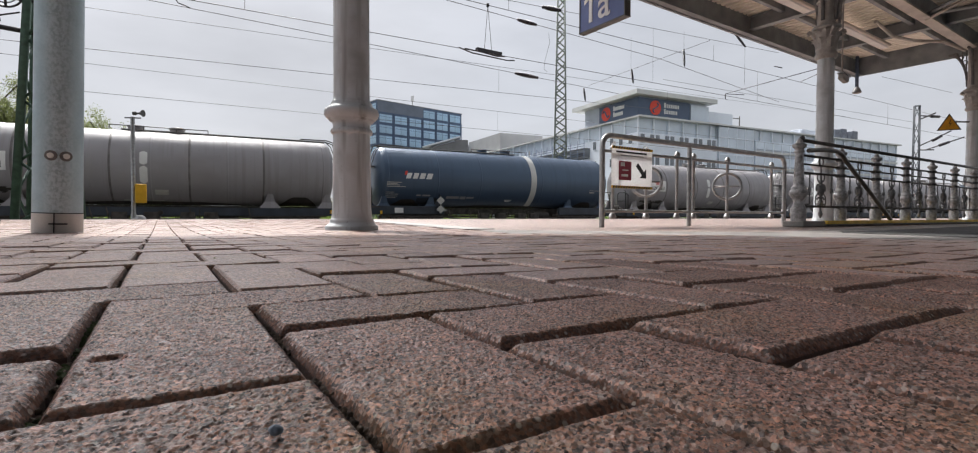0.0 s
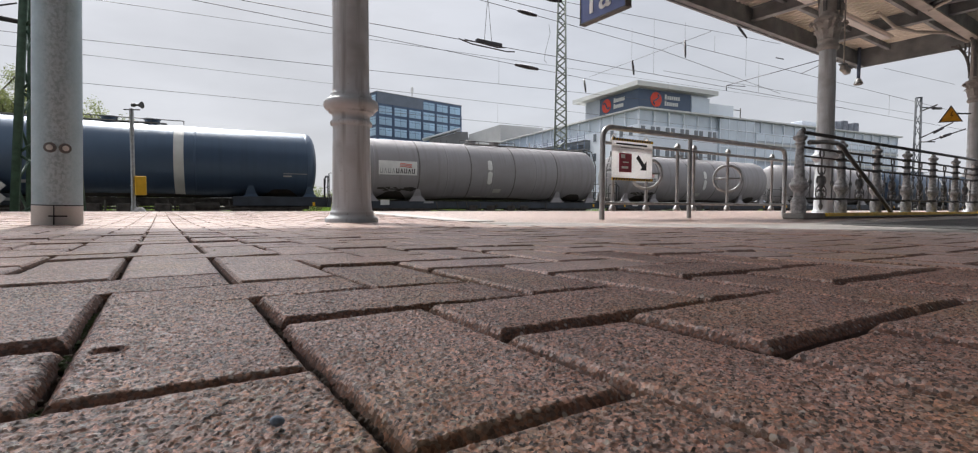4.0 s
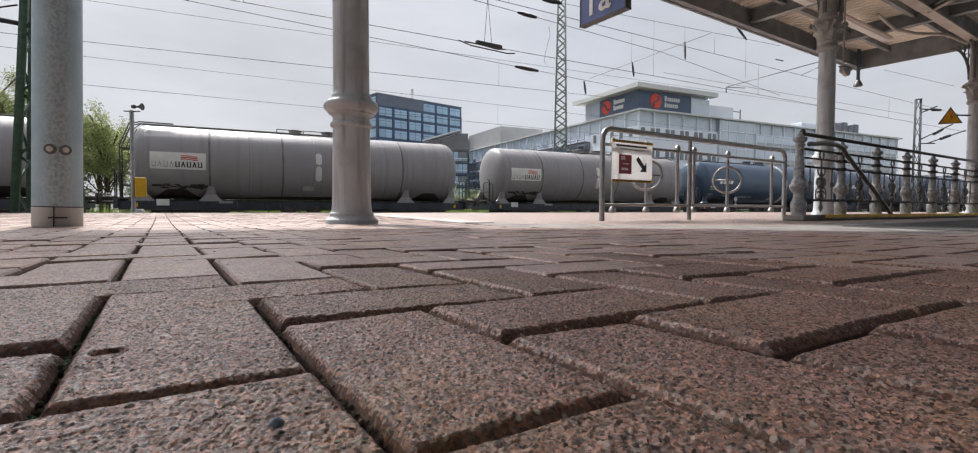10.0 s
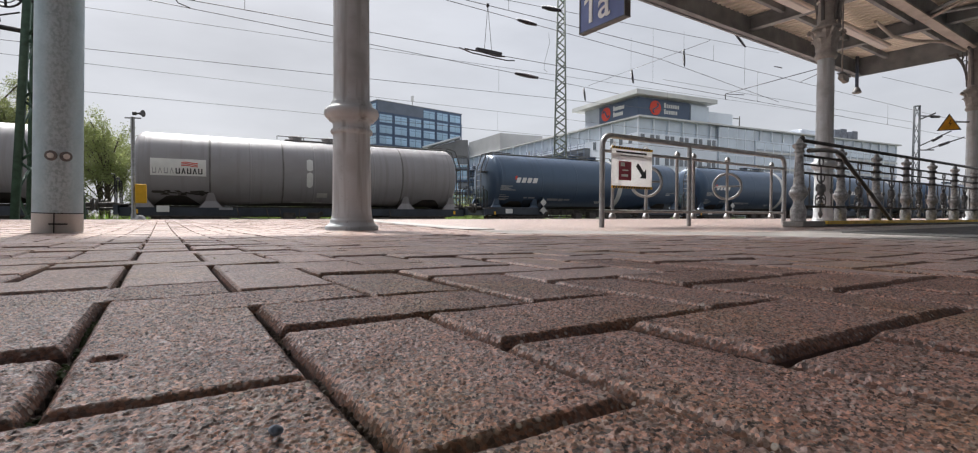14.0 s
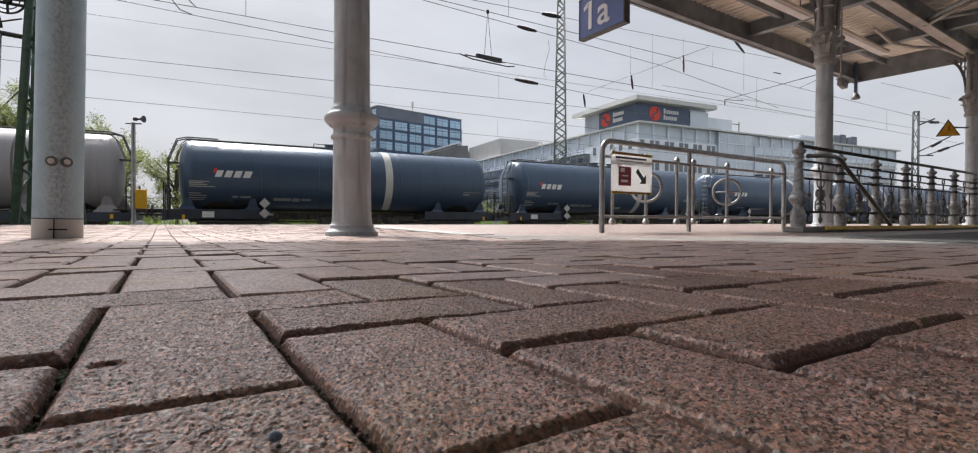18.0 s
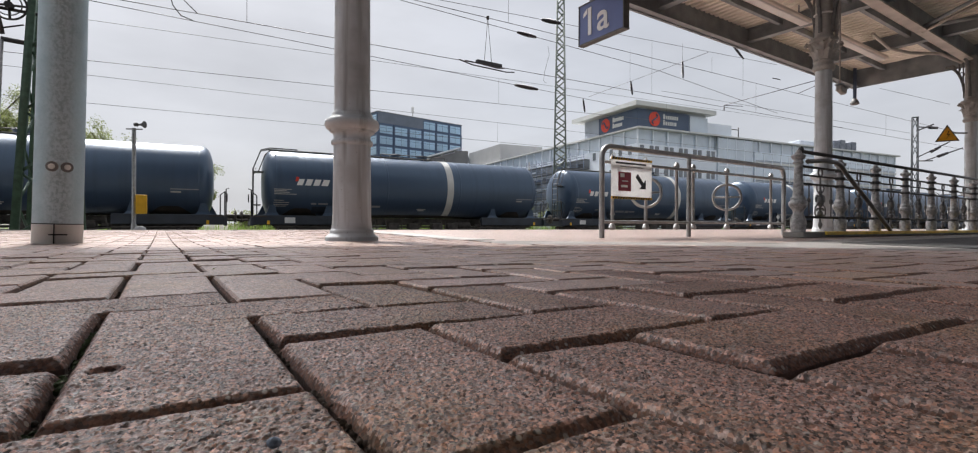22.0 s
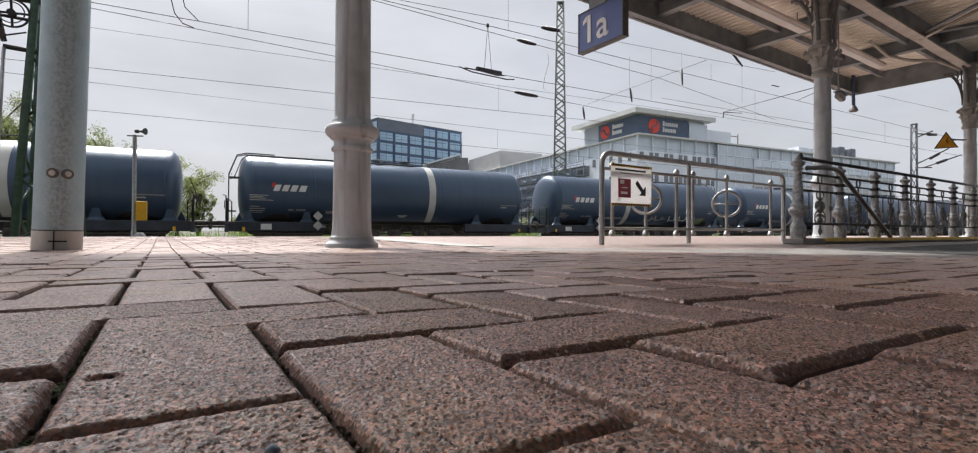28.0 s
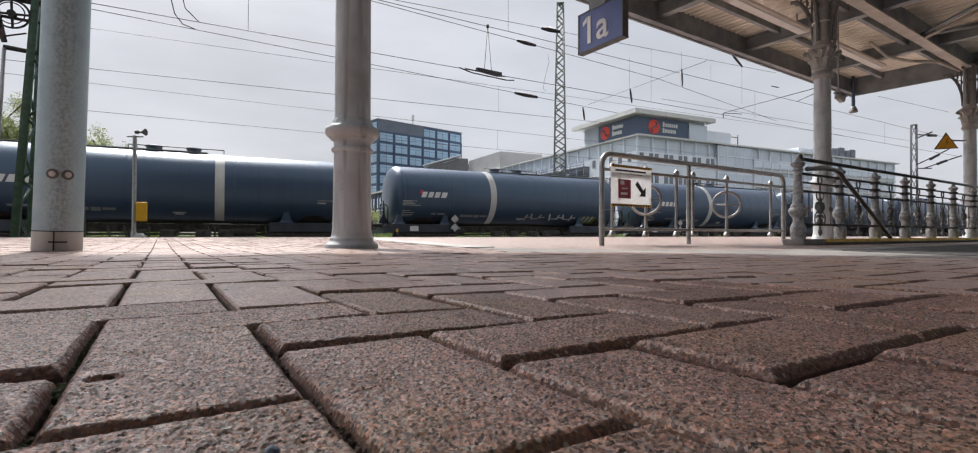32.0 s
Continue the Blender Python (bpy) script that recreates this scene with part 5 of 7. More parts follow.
def glazed_hall():
    """Low glazed hall in front of the office block: slate-blue posts, pale panes and roof edge."""
    x, y = at(-0.146, 78.8)
    x2, y2 = at(-0.27, 112.0)
    L = math.hypot(x2 - x, y2 - y)
    t = thing("glazed_hall", "low glazed hall with slate-blue posts and pale panes", "building", pose(x, y, -0.92, 0, 0, math.degrees(math.atan2(y2 - y, x2 - x))))
    H = 8.3
    part("wall", box(B(), (L / 2, -0.4, H / 2), (L, 0.8, H)), GLASS_DARK, t)
    part("roof", box(B(), (L / 2, -0.3, H + 0.1), (L + 0.4, 1.4, 0.24)), ROOF_PALE, t)
    part("attic", box(B(), (L / 2, 0.06, H - 0.35), (L, 0.12, 0.5)), SLATE_DARK, t)
    for z in (5.0, 2.2):
        part("floor_band", box(B(), (L / 2, 0.08, z), (L, 0.2, 0.3)), FACADE_GREY, t)
    pane = mesh_of("pane", box(B(), (0, 0, 0), (0.85, 0.06, 1.9), bevel=0.03), GLASS_PALE)
    k = int(L / 2.0)
    for i in range(k):
        part("post", box(B(), (2.0 * i, 0.14, H / 2), (0.2, 0.2, H - 0.8)), FACADE_BLUE, t)
        for z in (6.4, 3.6):
            if (i * 7 + int(z)) % 5:
                p = new("pane", pane)
                p.parent = t
                p.matrix_local = pose(2.0 * i + (0.62 if i % 2 else 1.35), 0.06, z)


glazed_hall()


def energy_house():
    """Long white office building round a corner: glazed top storey, roof house with a navy sign band."""
    x, y = at(0.291, 101.0)
    g = 0.92
    t = thing("corner_office_building", "long white office building with a navy sign band on top", "building",
              pose(x, y, -g, 0, 0, 90 - 97.1))
    LB = 85.0
    z1, z2, z3 = 16.5 + g, 19.4 + g, 23.3 + g
    part("wall", box(B(), (11, 42.5, z1 / 2), (22, LB, z1)), FACADE_WHITE, t, "white rendered wall")
    part("wall", box(B(), (57, 9, z1 / 2), (70, 18, z1)), FACADE_GREY, t, "grey glazed wing")
    part("top_storey", box(B(), (11.1, 42.6, (z1 + z2) / 2), (21.6, LB - 0.6, z2 - z1)), GLASS_PALE, t, "glazed top storey")
    part("top_storey", box(B(), (57, 9.1, (z1 + z2) / 2), (70, 17.6, z2 - z1)), GLASS_PALE, t, "glazed top storey")
    part("roof", box(B(), (11, 42.3, z2 + 0.15), (23.2, LB + 1.6, 0.32)), ROOF_PALE, t, "pale roof slab")
    part("roof", box(B(), (57.3, 8.9, z2 + 0.15), (71.8, 19.2, 0.32)), ROOF_PALE, t, "pale roof slab")
    part("roof_house", box(B(), (9.5, 9, (z2 + z3) / 2 + 0.3), (18.5, 17.5, z3 - z2)), FACADE_GREY, t)
    part("roof_house_slab", box(B(), (9.2, 9.2, z3 + 0.75), (22.0, 21.5, 0.9)), ROOF_PALE, t, "broad pale roof slab")
    part("sign_band", box(B(), (6.7, -0.1, (z2 + z3) / 2 + 0.2), (13.8, 0.3, z3 - z2 - 0.35)), SIGN_NAVY, t, "navy sign band")
    part("sign_band", box(B(), (-0.1, 5.9, (z2 + z3) / 2 + 0.2), (0.3, 12.1, z3 - z2 - 0.35)), SIGN_NAVY, t, "navy sign band")
    part("roof_house", box(B(), (23.5, 7, z2 + 1.7), (9.0, 12, 2.8)), FACADE_WHITE, t, "low white roof house")
    part("roof_glazing", box(B(), (16.6, -0.05, (z2 + z3) / 2 + 0.1), (5.2, 0.2, z3 - z2 - 0.6)), GLASS_PALE, t)
    zc = (z2 + z3) / 2 + 0.2
    for side in (0, 1):
        def put(u, dz, su, sz, name, mat, label=""):
            if side:
                bm = box(B(), (-0.29, u, zc + dz), (0.08, su, sz))
            else:
                bm = box(B(), (u, -0.29, zc + dz), (su, 0.08, sz))
            part(name, bm, mat, t, label)
        c = 4.1 if side == 0 else 9.6
        bm = B()
        m = (pose(-0.27, c, zc, 0, -90, 0) if side else pose(c, -0.27, zc, 90, 0, 0))
        lathe(bm, [(0.02, 0.0), (1.45, 0.0), (1.45, 0.08), (0.02, 0.08)], 24, m)
        part("sign_disc", bm, LOGO_ORANGE, t, "orange-red round mark")
        bm = B()
        pts = [Vector((0.75 * math.sin(q * 1.1), q * 0.42, 0.1)) for q in (-2.4, -1.6, -0.8, 0, 0.8, 1.6, 2.4)]
        tube(bm, [m @ p for p in pts], 0.16, 6)
        part("mark_swirl", bm, SIGN_NAVY, t)
        sgn = 1 if side == 0 else -1
        for row, widths in ((0.62, (0.55, 0.5, 0.45, 0.5, 0.45, 0.5, 0.5)), (-0.62, (0.5, 0.5, 0.45, 0.35, 0.5, 0.3, 0.45))):
            u = c + sgn * 2.3
            for i, w in enumerate(widths):
                put(u + sgn * w / 2, row + (0.1 if i == 0 else 0), w * 0.82, 1.0 if i == 0 else 0.72, "text_bar", SIGN_WHITE)
                u += sgn * w * (1.22 if side == 0 else 1.0)
    # windows of the white walls
    win = mesh_of("window_reveal", box(B(), (0, 0, 0), (0.95, 0.16, 1.65)), GLASS_DARK)
    sill = mesh_of("sill", box(B(), (0, 0, 0), (1.1, 0.24, 0.08)), FACADE_GREY)

    def window(u, z, side):
        w = new("window", win)
        w.parent = t
        w.matrix_local = pose(-0.02, u, z, 0, 0, 90) if side else pose(u, -0.02, z)
        s = new("sill", sill)
        s.parent = w
        s.matrix_local = pose(0, 0, -0.88)
    for j in range(4):
        z = z1 - 1.15 - 4.3 * j
        window(1.1, z, 0)
        for i in range(5):
            for d in (0.0, 1.45):
                window(3.6 + i * 4.0 + d, z, 0)
        for i in range(5):
            window(2.2 + i * 2.9, z, 1)
    # posts of the glazed storey
    mull = mesh_of("mullion", box(B(), (0, 0, (z1 + z2) / 2), (0.28, 0.3, z2 - z1)), FACADE_WHITE)
    for i in range(24):
        o = new("mullion", mull)
        o.parent = t
        o.matrix_local = pose(0.1 + 4.0 * i, 0.12, 0)
    for i in range(1, 22):
        o = new("mullion", mull)
        o.parent = t
        o.matrix_local = pose(0.14, 0.1 + 4.0 * i, 0)
    # glazed wing: bands and posts
    part("stair_glazing", box(B(), (27.8, -0.15, z2 / 2), (11.0, 0.3, z2 - 0.4)), GLASS_PALE, t, "tall glazed stair bay")
    for j in range(5):
        z = 2.2 + 3.7 * j
        part("window_band", box(B(), (63, -0.1, z), (58, 0.2, 1.9)), GLASS_PALE, t, "ribbon window")
        part("spandrel", box(B(), (63, -0.16, z - 1.55), (58, 0.3, 0.5)), ROOF_PALE, t)
        for i in range(5):
            part("transom", box(B(), (27.8, -0.33, z + 0.9), (11.0, 0.06, 0.14)), FACADE_WHITE, t) if i == 0 else None
    for i in range(20):
        part("post", box(B(), (34.2 + 3.0 * i, -0.22, z1 / 2), (0.22, 0.2, z1)), FACADE_WHITE, t)
    for i in range(5):
        part("stair_post", box(B(), (22.4 + 2.7 * i, -0.33, z2 / 2), (0.18, 0.1, z2)), FACADE_WHITE, t)
    # scaffolding before the long side wall
    rs = random.Random(23)
    for j in range(5):
        z = 2.4 + 3.1 * j
        part("gallery_glazing", box(B(), (-0.12, 50, z), (0.2, 69, 2.3)), GLASS_DARK, t)
    for j in range(8):
        z = 1.9 + 2.0 * j
        part("scaffold_deck", box(B(), (-1.0, 50, z), (0.9, 69, 0.14)), ATTIC_GREY, t, "grey scaffold deck")
        for h, r in ((0.55, 0.05), (1.05, 0.05)):
            part("scaffold_rail", rod(B(), (-1.5, 15.5, z + h), (-1.5, 84.5, z + h), r, None, 4), FACADE_BLUE, t)
        for i in range(27):
            y0 = 15.7 + 2.57 * i
            q = rs.random()
            if q < 0.32:
                part("scaffold_panel", box(B(), (-1.45, y0 + 1.2, z + rs.uniform(0.3, 0.9)), (0.05, rs.uniform(0.7, 2.3), rs.uniform(0.3, 1.0))),
                     rs.choice((FACADE_BLUE, ATTIC_BLUE, FACADE_GREY, SLATE_DARK)), t)
            elif q < 0.55:
                part("scaffold_brace", rod(B(), (-1.5, y0, z), (-1.5, y0 + 2.57, z + 2.0), 0.05, None, 4), FACADE_BLUE, t)
            elif q < 0.60:
                part("scaffold_plank", box(B(), (-1.5, y0 + 1.2, z + 0.9), (0.05, 0.4, 2.2)), BEAM_PALE, t, "pale upright plank")
    for i in range(28):
        part("scaffold_post", rod(B(), (-1.5, 15.7 + 2.57 * i, 0.3), (-1.5, 15.7 + 2.57 * i, z1 + 0.4), 0.07, None, 5), FACADE_BLUE, t)
    # things on the roof
    part("lift_house", box(B(), (8, 73, z2 + 2.9), (15, 24, 5.4)), LIFT_GREY, t, "pale grey lift house")
    for i, (u, w, h) in enumerate(((22.5, 2.2, 2.2), (25, 1.6, 2.6), (26.8, 1.2, 1.8), (62, 9, 2.4), (73, 2.4, 3.4), (76, 2.2, 3.8), (78.6, 2, 3.2), (81, 2.2, 3.6))):
        part("roof_plant", box(B(), (u, 6, z2 + 0.3 + h / 2), (w, 3, h), bevel=0.15), FACADE_GREY if w > 5 else PLANT_BLUE, t)
    for u in (29, 31.5):
        part("roof_rail", rod(B(), (u, 2, z2), (u, 2, z2 + 3.2), 0.12, None, 6), IRON_DARK, t)
    part("roof_rail", rod(B(), (24, 2, z2 + 2.6), (31.5, 2, z2 + 2.6), 0.1, None, 6), IRON_DARK, t)


energy_house()


# ---- trees, bushes and grass behind the train ----
def tree(reach, s, h, spread, seed, label, leaves=2600, thin=0.55):
    rnd = random.Random(seed)
    p = TNORM * reach + TDIR * s
    t = thing("tree", label, "tree", pose(p.x, p.y, -0.95), "trees behind the train")
    wood, crown = B(), []
    tube(wood, [(0, 0, 0), (0.05, 0.03, h * 0.25), (-0.04, 0.05, h * 0.5), (0.08, 0, h * 0.78)], 0.05 + h * 0.011, 7)
    tips = []
    for i in range(20):
        a = rnd.uniform(0, 6.283)
        z0 = h * rnd.uniform(0.15, 0.62)
        l = spread * rnd.uniform(0.45, 1.0)
        e = Vector((math.cos(a) * l, math.sin(a) * l, min(h * 0.97, z0 + h * rnd.uniform(0.15, 0.42))))
        mid = Vector((math.cos(a) * l * 0.45, math.sin(a) * l * 0.45, z0 + (e.z - z0) * 0.65))
        tube(wood, [(0, 0, z0), mid, e], 0.016 + h * 0.003, 5)
        for k in range(7):
            f = rnd.uniform(0.35, 1.05)
            b = mid.lerp(e, f) + Vector((rnd.gauss(0, 0.3), rnd.gauss(0, 0.3), rnd.gauss(0, 0.3))) * spread * thin
            rod(wood, mid.lerp(e, f * 0.8), b, 0.008, 0.004, 3)
            tips.append(b)
    part("trunk", wood, BARK, t)
    verts, faces = [], []
    for i in range(int(leaves * 2.2)):
        c = rnd.choice(tips) + Vector((rnd.gauss(0, 0.2), rnd.gauss(0, 0.2), rnd.gauss(0, 0.2))) * (spread * 0.42)
        sz = rnd.uniform(0.025, 0.062)
        u = Vector((rnd.gauss(0, 1), rnd.gauss(0, 1), rnd.gauss(0, 0.6))).normalized() * sz
        v = u.cross(Vector((rnd.gauss(0, 1), rnd.gauss(0, 1), rnd.gauss(0, 1)))).normalized() * sz * 0.7
        k = len(verts)
        verts += [c - u, c + v, c + u, c - v]
        faces.append((k, k + 1, k + 2, k + 3))
    me = bpy.data.meshes.new("crown")
    me.from_pydata(verts, [], faces)
    me.materials.append(LEAF)
    ob = new("crown", me)
    ob.parent = t
    return t


for reach, s, h, sp, seed, n in ((35, -4.8, 6.7, 2.2, 3, 8200), (38, -7.2, 8.2, 2.3, 5, 7200), (36.5, -1.6, 5.6, 1.8, 8, 4200), (39, -9.6, 8.8, 2.4, 11, 12000),
                                 (37, -5.4, 6.0, 2.0, 21, 4200), (40, -11.3, 9.3, 2.6, 31, 12000), (42, -13.0, 8.6, 2.6, 33, 7000), (40.5, -10.2, 7.4, 2.4, 35, 12000)):
    tree(reach, s, h, sp, seed, "slender tree with fresh light green spring leaves", n)
for reach, s, h, sp, seed in ((34, -0.4, 4.1, 0.85, 13), (35, 2.6, 1.7, 1.2, 14), (34.5, 6.0, 1.8, 1.3, 15), (36, 9.5, 2.4, 1.6, 16), (34, 14.0, 2.0, 1.4, 17), (33, 25.0, 3.4, 1.5, 18),
                              (36, 19.0, 2.2, 1.4, 19), (35, -6.5, 1.9, 1.5, 41), (34.5, -3.0, 1.7, 1.4, 42), (35.5, 4.3, 1.8, 1.4, 43), (35, 7.8, 1.6, 1.3, 44),
                              (34.5, 11.6, 1.9, 1.5, 45), (35.5, 16.3, 1.8, 1.5, 46), (34.5, 21.8, 1.9, 1.5, 47), (36, 28.5, 2.0, 1.6, 48), (36, 33.0, 2.0, 1.6, 49)):
    tree(reach, s, h, sp, seed, "low bush with fresh light green leaves", 2600, 0.8)

rnd = random.Random(4)
verts, faces = [], []
for i in range(15000):
    p = TNORM * rnd.uniform(27.0, 33.0) + TDIR * rnd.uniform(-12, 60)
    h = rnd.uniform(0.3, 0.95) + max(0.0, rnd.gauss(0.0, 0.22))
    a = rnd.uniform(0, 3.1416)
    d = Vector((math.cos(a), math.sin(a), 0)) * rnd.uniform(0.03, 0.08)
    k = len(verts)
    verts += [p + Vector((0, 0, -0.93)) - d, p + Vector((0, 0, -0.93)) + d, p + Vector((rnd.gauss(0, 0.1), rnd.gauss(0, 0.1), h - 0.92))]
    faces.append((k, k + 1, k + 2))
me = bpy.data.meshes.new("grass_strip")
me.from_pydata(verts, [], faces)
me.materials.append(GRASS)
tagged(new("grass_strip", me), "tall light green grass beside the tracks", "grass", "", "stuff")


# ---- the goods train: tank wagons ----
TANK_R, AXIS = 1.44, 1.90
STARTS = [-24.6, -9.0, 6.3, 21.75, 37.15, 52.8, 68.13, 83.5, 99.08, 114.6, 130.2, 145.7, 161.2, 176.7, 192.2, 207.7]
# seconds, metres rolled
ROLL = [(0, 0.0), (1, 4.02), (2, 8.06), (3.5, 14.12), (5.5, 22.13), (7, 28.2), (9, 36.19), (11, 44.23), (13, 52.09), (14.5, 57.72), (16.5, 64.75),
        (18, 69.68), (20, 76.02), (22, 82.0), (24, 87.76), (25.5, 91.95), (27.5, 97.26), (29, 100.93), (30.5, 104.37), (32, 107.55)]


def on_tank(x, a, lift=0.012):
    """A point on the tank's side: x along it, a degrees above its middle, facing the platform."""
    return Vector((x, -(TANK_R + lift) * math.cos(radians(a)), AXIS + (TANK_R + lift) * math.sin(radians(a))))


def patch(x0, x1, a0, a1, lift=0.012, nx=1, slant=0.0):
    """A thin sheet bent onto the tank's side."""
    bm = B()
    rows = []
    for j in range(7):
        a = a0 + (a1 - a0) * j / 6
        sh = slant * j / 6
        rows.append([bm.verts.new(on_tank(x0 + sh + (x1 - x0) * i / nx, a, lift)) for i in range(nx + 1)])
    for p, q in zip(rows, rows[1:]):
        for i in range(nx):
            bm.faces.new((p[i], p[i + 1], q[i + 1], q[i])).smooth = True
    return bm


def pill(x, w, a0, a1, lift=0.014):
    """A round-ended sheet bent onto the tank's side."""
    bm, rows, k = B(), [], 14
    for j in range(k + 1):
        f = j / k
        e = min(1.0, math.sqrt(max(0.02, 1 - max(0.0, abs(2 * f - 1) - 0.66) ** 2 / 0.1156)))
        rows.append([bm.verts.new(on_tank(x + q * e * w / 2, a0 + (a1 - a0) * f, lift)) for q in (-1, 1)])
    for p, q in zip(rows, rows[1:]):
        bm.faces.new((p[0], p[1], q[1], q[0])).smooth = True
    return bm


def wagon(kind, ladder_left, band=None, label="", marker=6.4, plate_at=6.95):
    blue = kind == "blue"
    TANK_L = 13.55 if blue else 13.45
    t = thing("tank_wagon", label, "tank wagon", group="wagons of the goods train")
    side = Matrix.Translation((0, 0, AXIS)) @ pose(0, 0, 0, 0, 90, 0)
    prof = [(0.02, 0.0)]
    for i in range(1, 9):
        a = math.pi / 2 * i / 8
        prof.append((TANK_R * math.sin(a) ** 0.72, 0.46 * (1 - math.cos(a) ** 0.8)))
    prof += [(r, TANK_L - z) for r, z in reversed(prof)]
    paint = TANK_BLUE if blue else TANK_GREY
    tank = part("tank", lathe(B(), prof, 56, side), paint, t, "dark blue glossy tank" if blue else "dull grey tank")
    for x in ((0.48, 2.95, 5.25, 8.9, TANK_L - 0.48) if blue else (0.48, 2.65, 4.1, 5.35, 6.6, 7.88, 9.2, 10.53, TANK_L - 0.55)):
        part("weld_seam", lathe(B(), [(TANK_R, x - 0.035), (TANK_R + 0.007, x - 0.02), (TANK_R + 0.007, x + 0.02), (TANK_R, x + 0.035)], 56, side), TANK_SEAM if not blue and x in (2.65, 5.35, 7.88, 10.53) else paint, t)
    if band:
        part("painted_band", lathe(B(), [(TANK_R, band - 0.17), (TANK_R + 0.01, band - 0.165), (TANK_R + 0.01, band + 0.165), (TANK_R, band + 0.17)], 56, side),
             BAND_WHITE, t, "broad white painted band")
    # belly: dark sheets bent onto the tank between the saddles, saddles
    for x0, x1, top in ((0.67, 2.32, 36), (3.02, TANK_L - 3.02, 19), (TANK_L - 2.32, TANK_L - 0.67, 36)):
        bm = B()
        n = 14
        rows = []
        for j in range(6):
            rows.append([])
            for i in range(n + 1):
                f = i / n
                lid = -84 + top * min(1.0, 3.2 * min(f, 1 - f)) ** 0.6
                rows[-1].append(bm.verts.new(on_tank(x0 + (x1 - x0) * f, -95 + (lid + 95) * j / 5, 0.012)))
        for p, q in zip(rows, rows[1:]):
            for i in range(n):
                bm.faces.new((p[i], p[i + 1], q[i + 1], q[i])).smooth = True
        part("belly_sheet", bm, TANK_DARK, t, "dark belly sheet")
    for x in (0.35, 2.67, TANK_L - 2.67, TANK_L - 0.35):
        bm = B()
        plate(bm, [(x - 0.42, -1.1, 0.36), (x + 0.42, -1.1, 0.36), (x + 0.2, -1.02, 0.62), (x + 0.1, -1.10, 0.95), (x - 0.1, -1.10, 0.95), (x - 0.2, -1.02, 0.62)], (0, 0.12, 0))
        part("saddle", bm, paint, t)
        bm = plate(B(), [(x - 0.55, 1.0, 0.36), (x + 0.55, 1.0, 0.36), (x + 0.22, 1.1, 1.0), (x - 0.22, 1.1, 1.0)], (0, 0.12, 0))
        part("saddle", bm, paint, t)
    # underframe
    for y in (-1.05, 1.05):
        if blue:
            for x in (1.5, TANK_L - 1.5):
                part("side_sill", box(B(), (x, y, 0.31), (3.7, 0.16, 0.40), bevel=0.015), FRAME_NAVY, t)
        else:
            part("side_sill", box(B(), (TANK_L / 2, y, 0.19), (TANK_L + 0.7, 0.16, 0.33), bevel=0.015), FRAME_NAVY, t)
    part("centre_sill", box(B(), (TANK_L / 2, 0, 0.27), (TANK_L + 0.7, 0.52, 0.34), bevel=0.02), BOGIE, t)
    for x in (-0.42, TANK_L + 0.42):
        part("end_beam", box(B(), (x, 0, 0.25), (0.14, 2.6, 0.36), bevel=0.015), FRAME_NAVY, t)
        s = -1 if x < 0 else 1
        for y in (-0.88, 0.88):
            bm = B()
            lathe(bm, [(0.10, 0), (0.10, 0.28), (0.085, 0.30), (0.085, 0.50), (0.24, 0.52), (0.25, 0.56), (0.22, 0.58)], 16,
                  Matrix.Translation((x + s * 0.06, y, 0.44)) @ pose(0, 0, 0, 0, 90 * s, 0))
            part("buffer", bm, BOGIE, t, "dark round buffer")
        part("coupling", rod(B(), (x, 0, 0.30), (x + s * 0.70, 0, 0.30), 0.05, None, 8), BOGIE, t)
        part("end_platform", box(B(), (x - s * 0.25, 0, 0.45), (0.66, 2.3, 0.05)), BOGIE, t)
    for x in (5.6, 6.6, 7.8, 8.6):
        part("brake_gear", box(B(), (x, -0.95, 0.03), (0.55, 0.4, 0.35), bevel=0.05), BOGIE, t)
    # rods, levers and pipes of the brake under the frame
    part("brake_pipe", tube(B(), [(0.4, -1.16, 0.02), (3.4, -1.16, -0.02), (4.2, -1.1, -0.10), (TANK_L - 4.2, -1.1, -0.10), (TANK_L - 3.4, -1.16, -0.02), (TANK_L - 0.4, -1.16, 0.02)], 0.035, 6), BOGIE, t)
    part("pull_rod", rod(B(), (3.2, -0.3, 0.02), (TANK_L - 3.2, -0.3, 0.02), 0.05, None, 6), BOGIE, t)
    part("air_tank", lathe(B(), [(0.02, -0.5), (0.17, -0.46), (0.19, -0.40), (0.19, 0.40), (0.17, 0.46), (0.02, 0.5)], 14, Matrix.Translation((TANK_L - 4.3, -0.7, 0.08)) @ pose(0, 0, 0, 0, 90, 0)), BOGIE, t, "hazed dark air reservoir")
    for x in (4.7, 5.2, TANK_L - 5.6, TANK_L - 3.5, 3.6):
        part("lever", rod(B(), (x, -1.12, 0.34), (x + 0.12, -1.12, -0.22), 0.03, None, 6), BOGIE, t)
    for x, w in ((2.0, 3.3), (TANK_L - 2.0, 3.3)):
        part("brake_beam", box(B(), (x, -0.9, 0.10), (w, 0.12, 0.12), bevel=0.02), BOGIE, t)
    for x in (6.0, 8.2):
        part("hanger_rod", rod(B(), (x, -1.1, 0.3), (x, -1.1, -0.15), 0.035, None, 6), BOGIE, t)
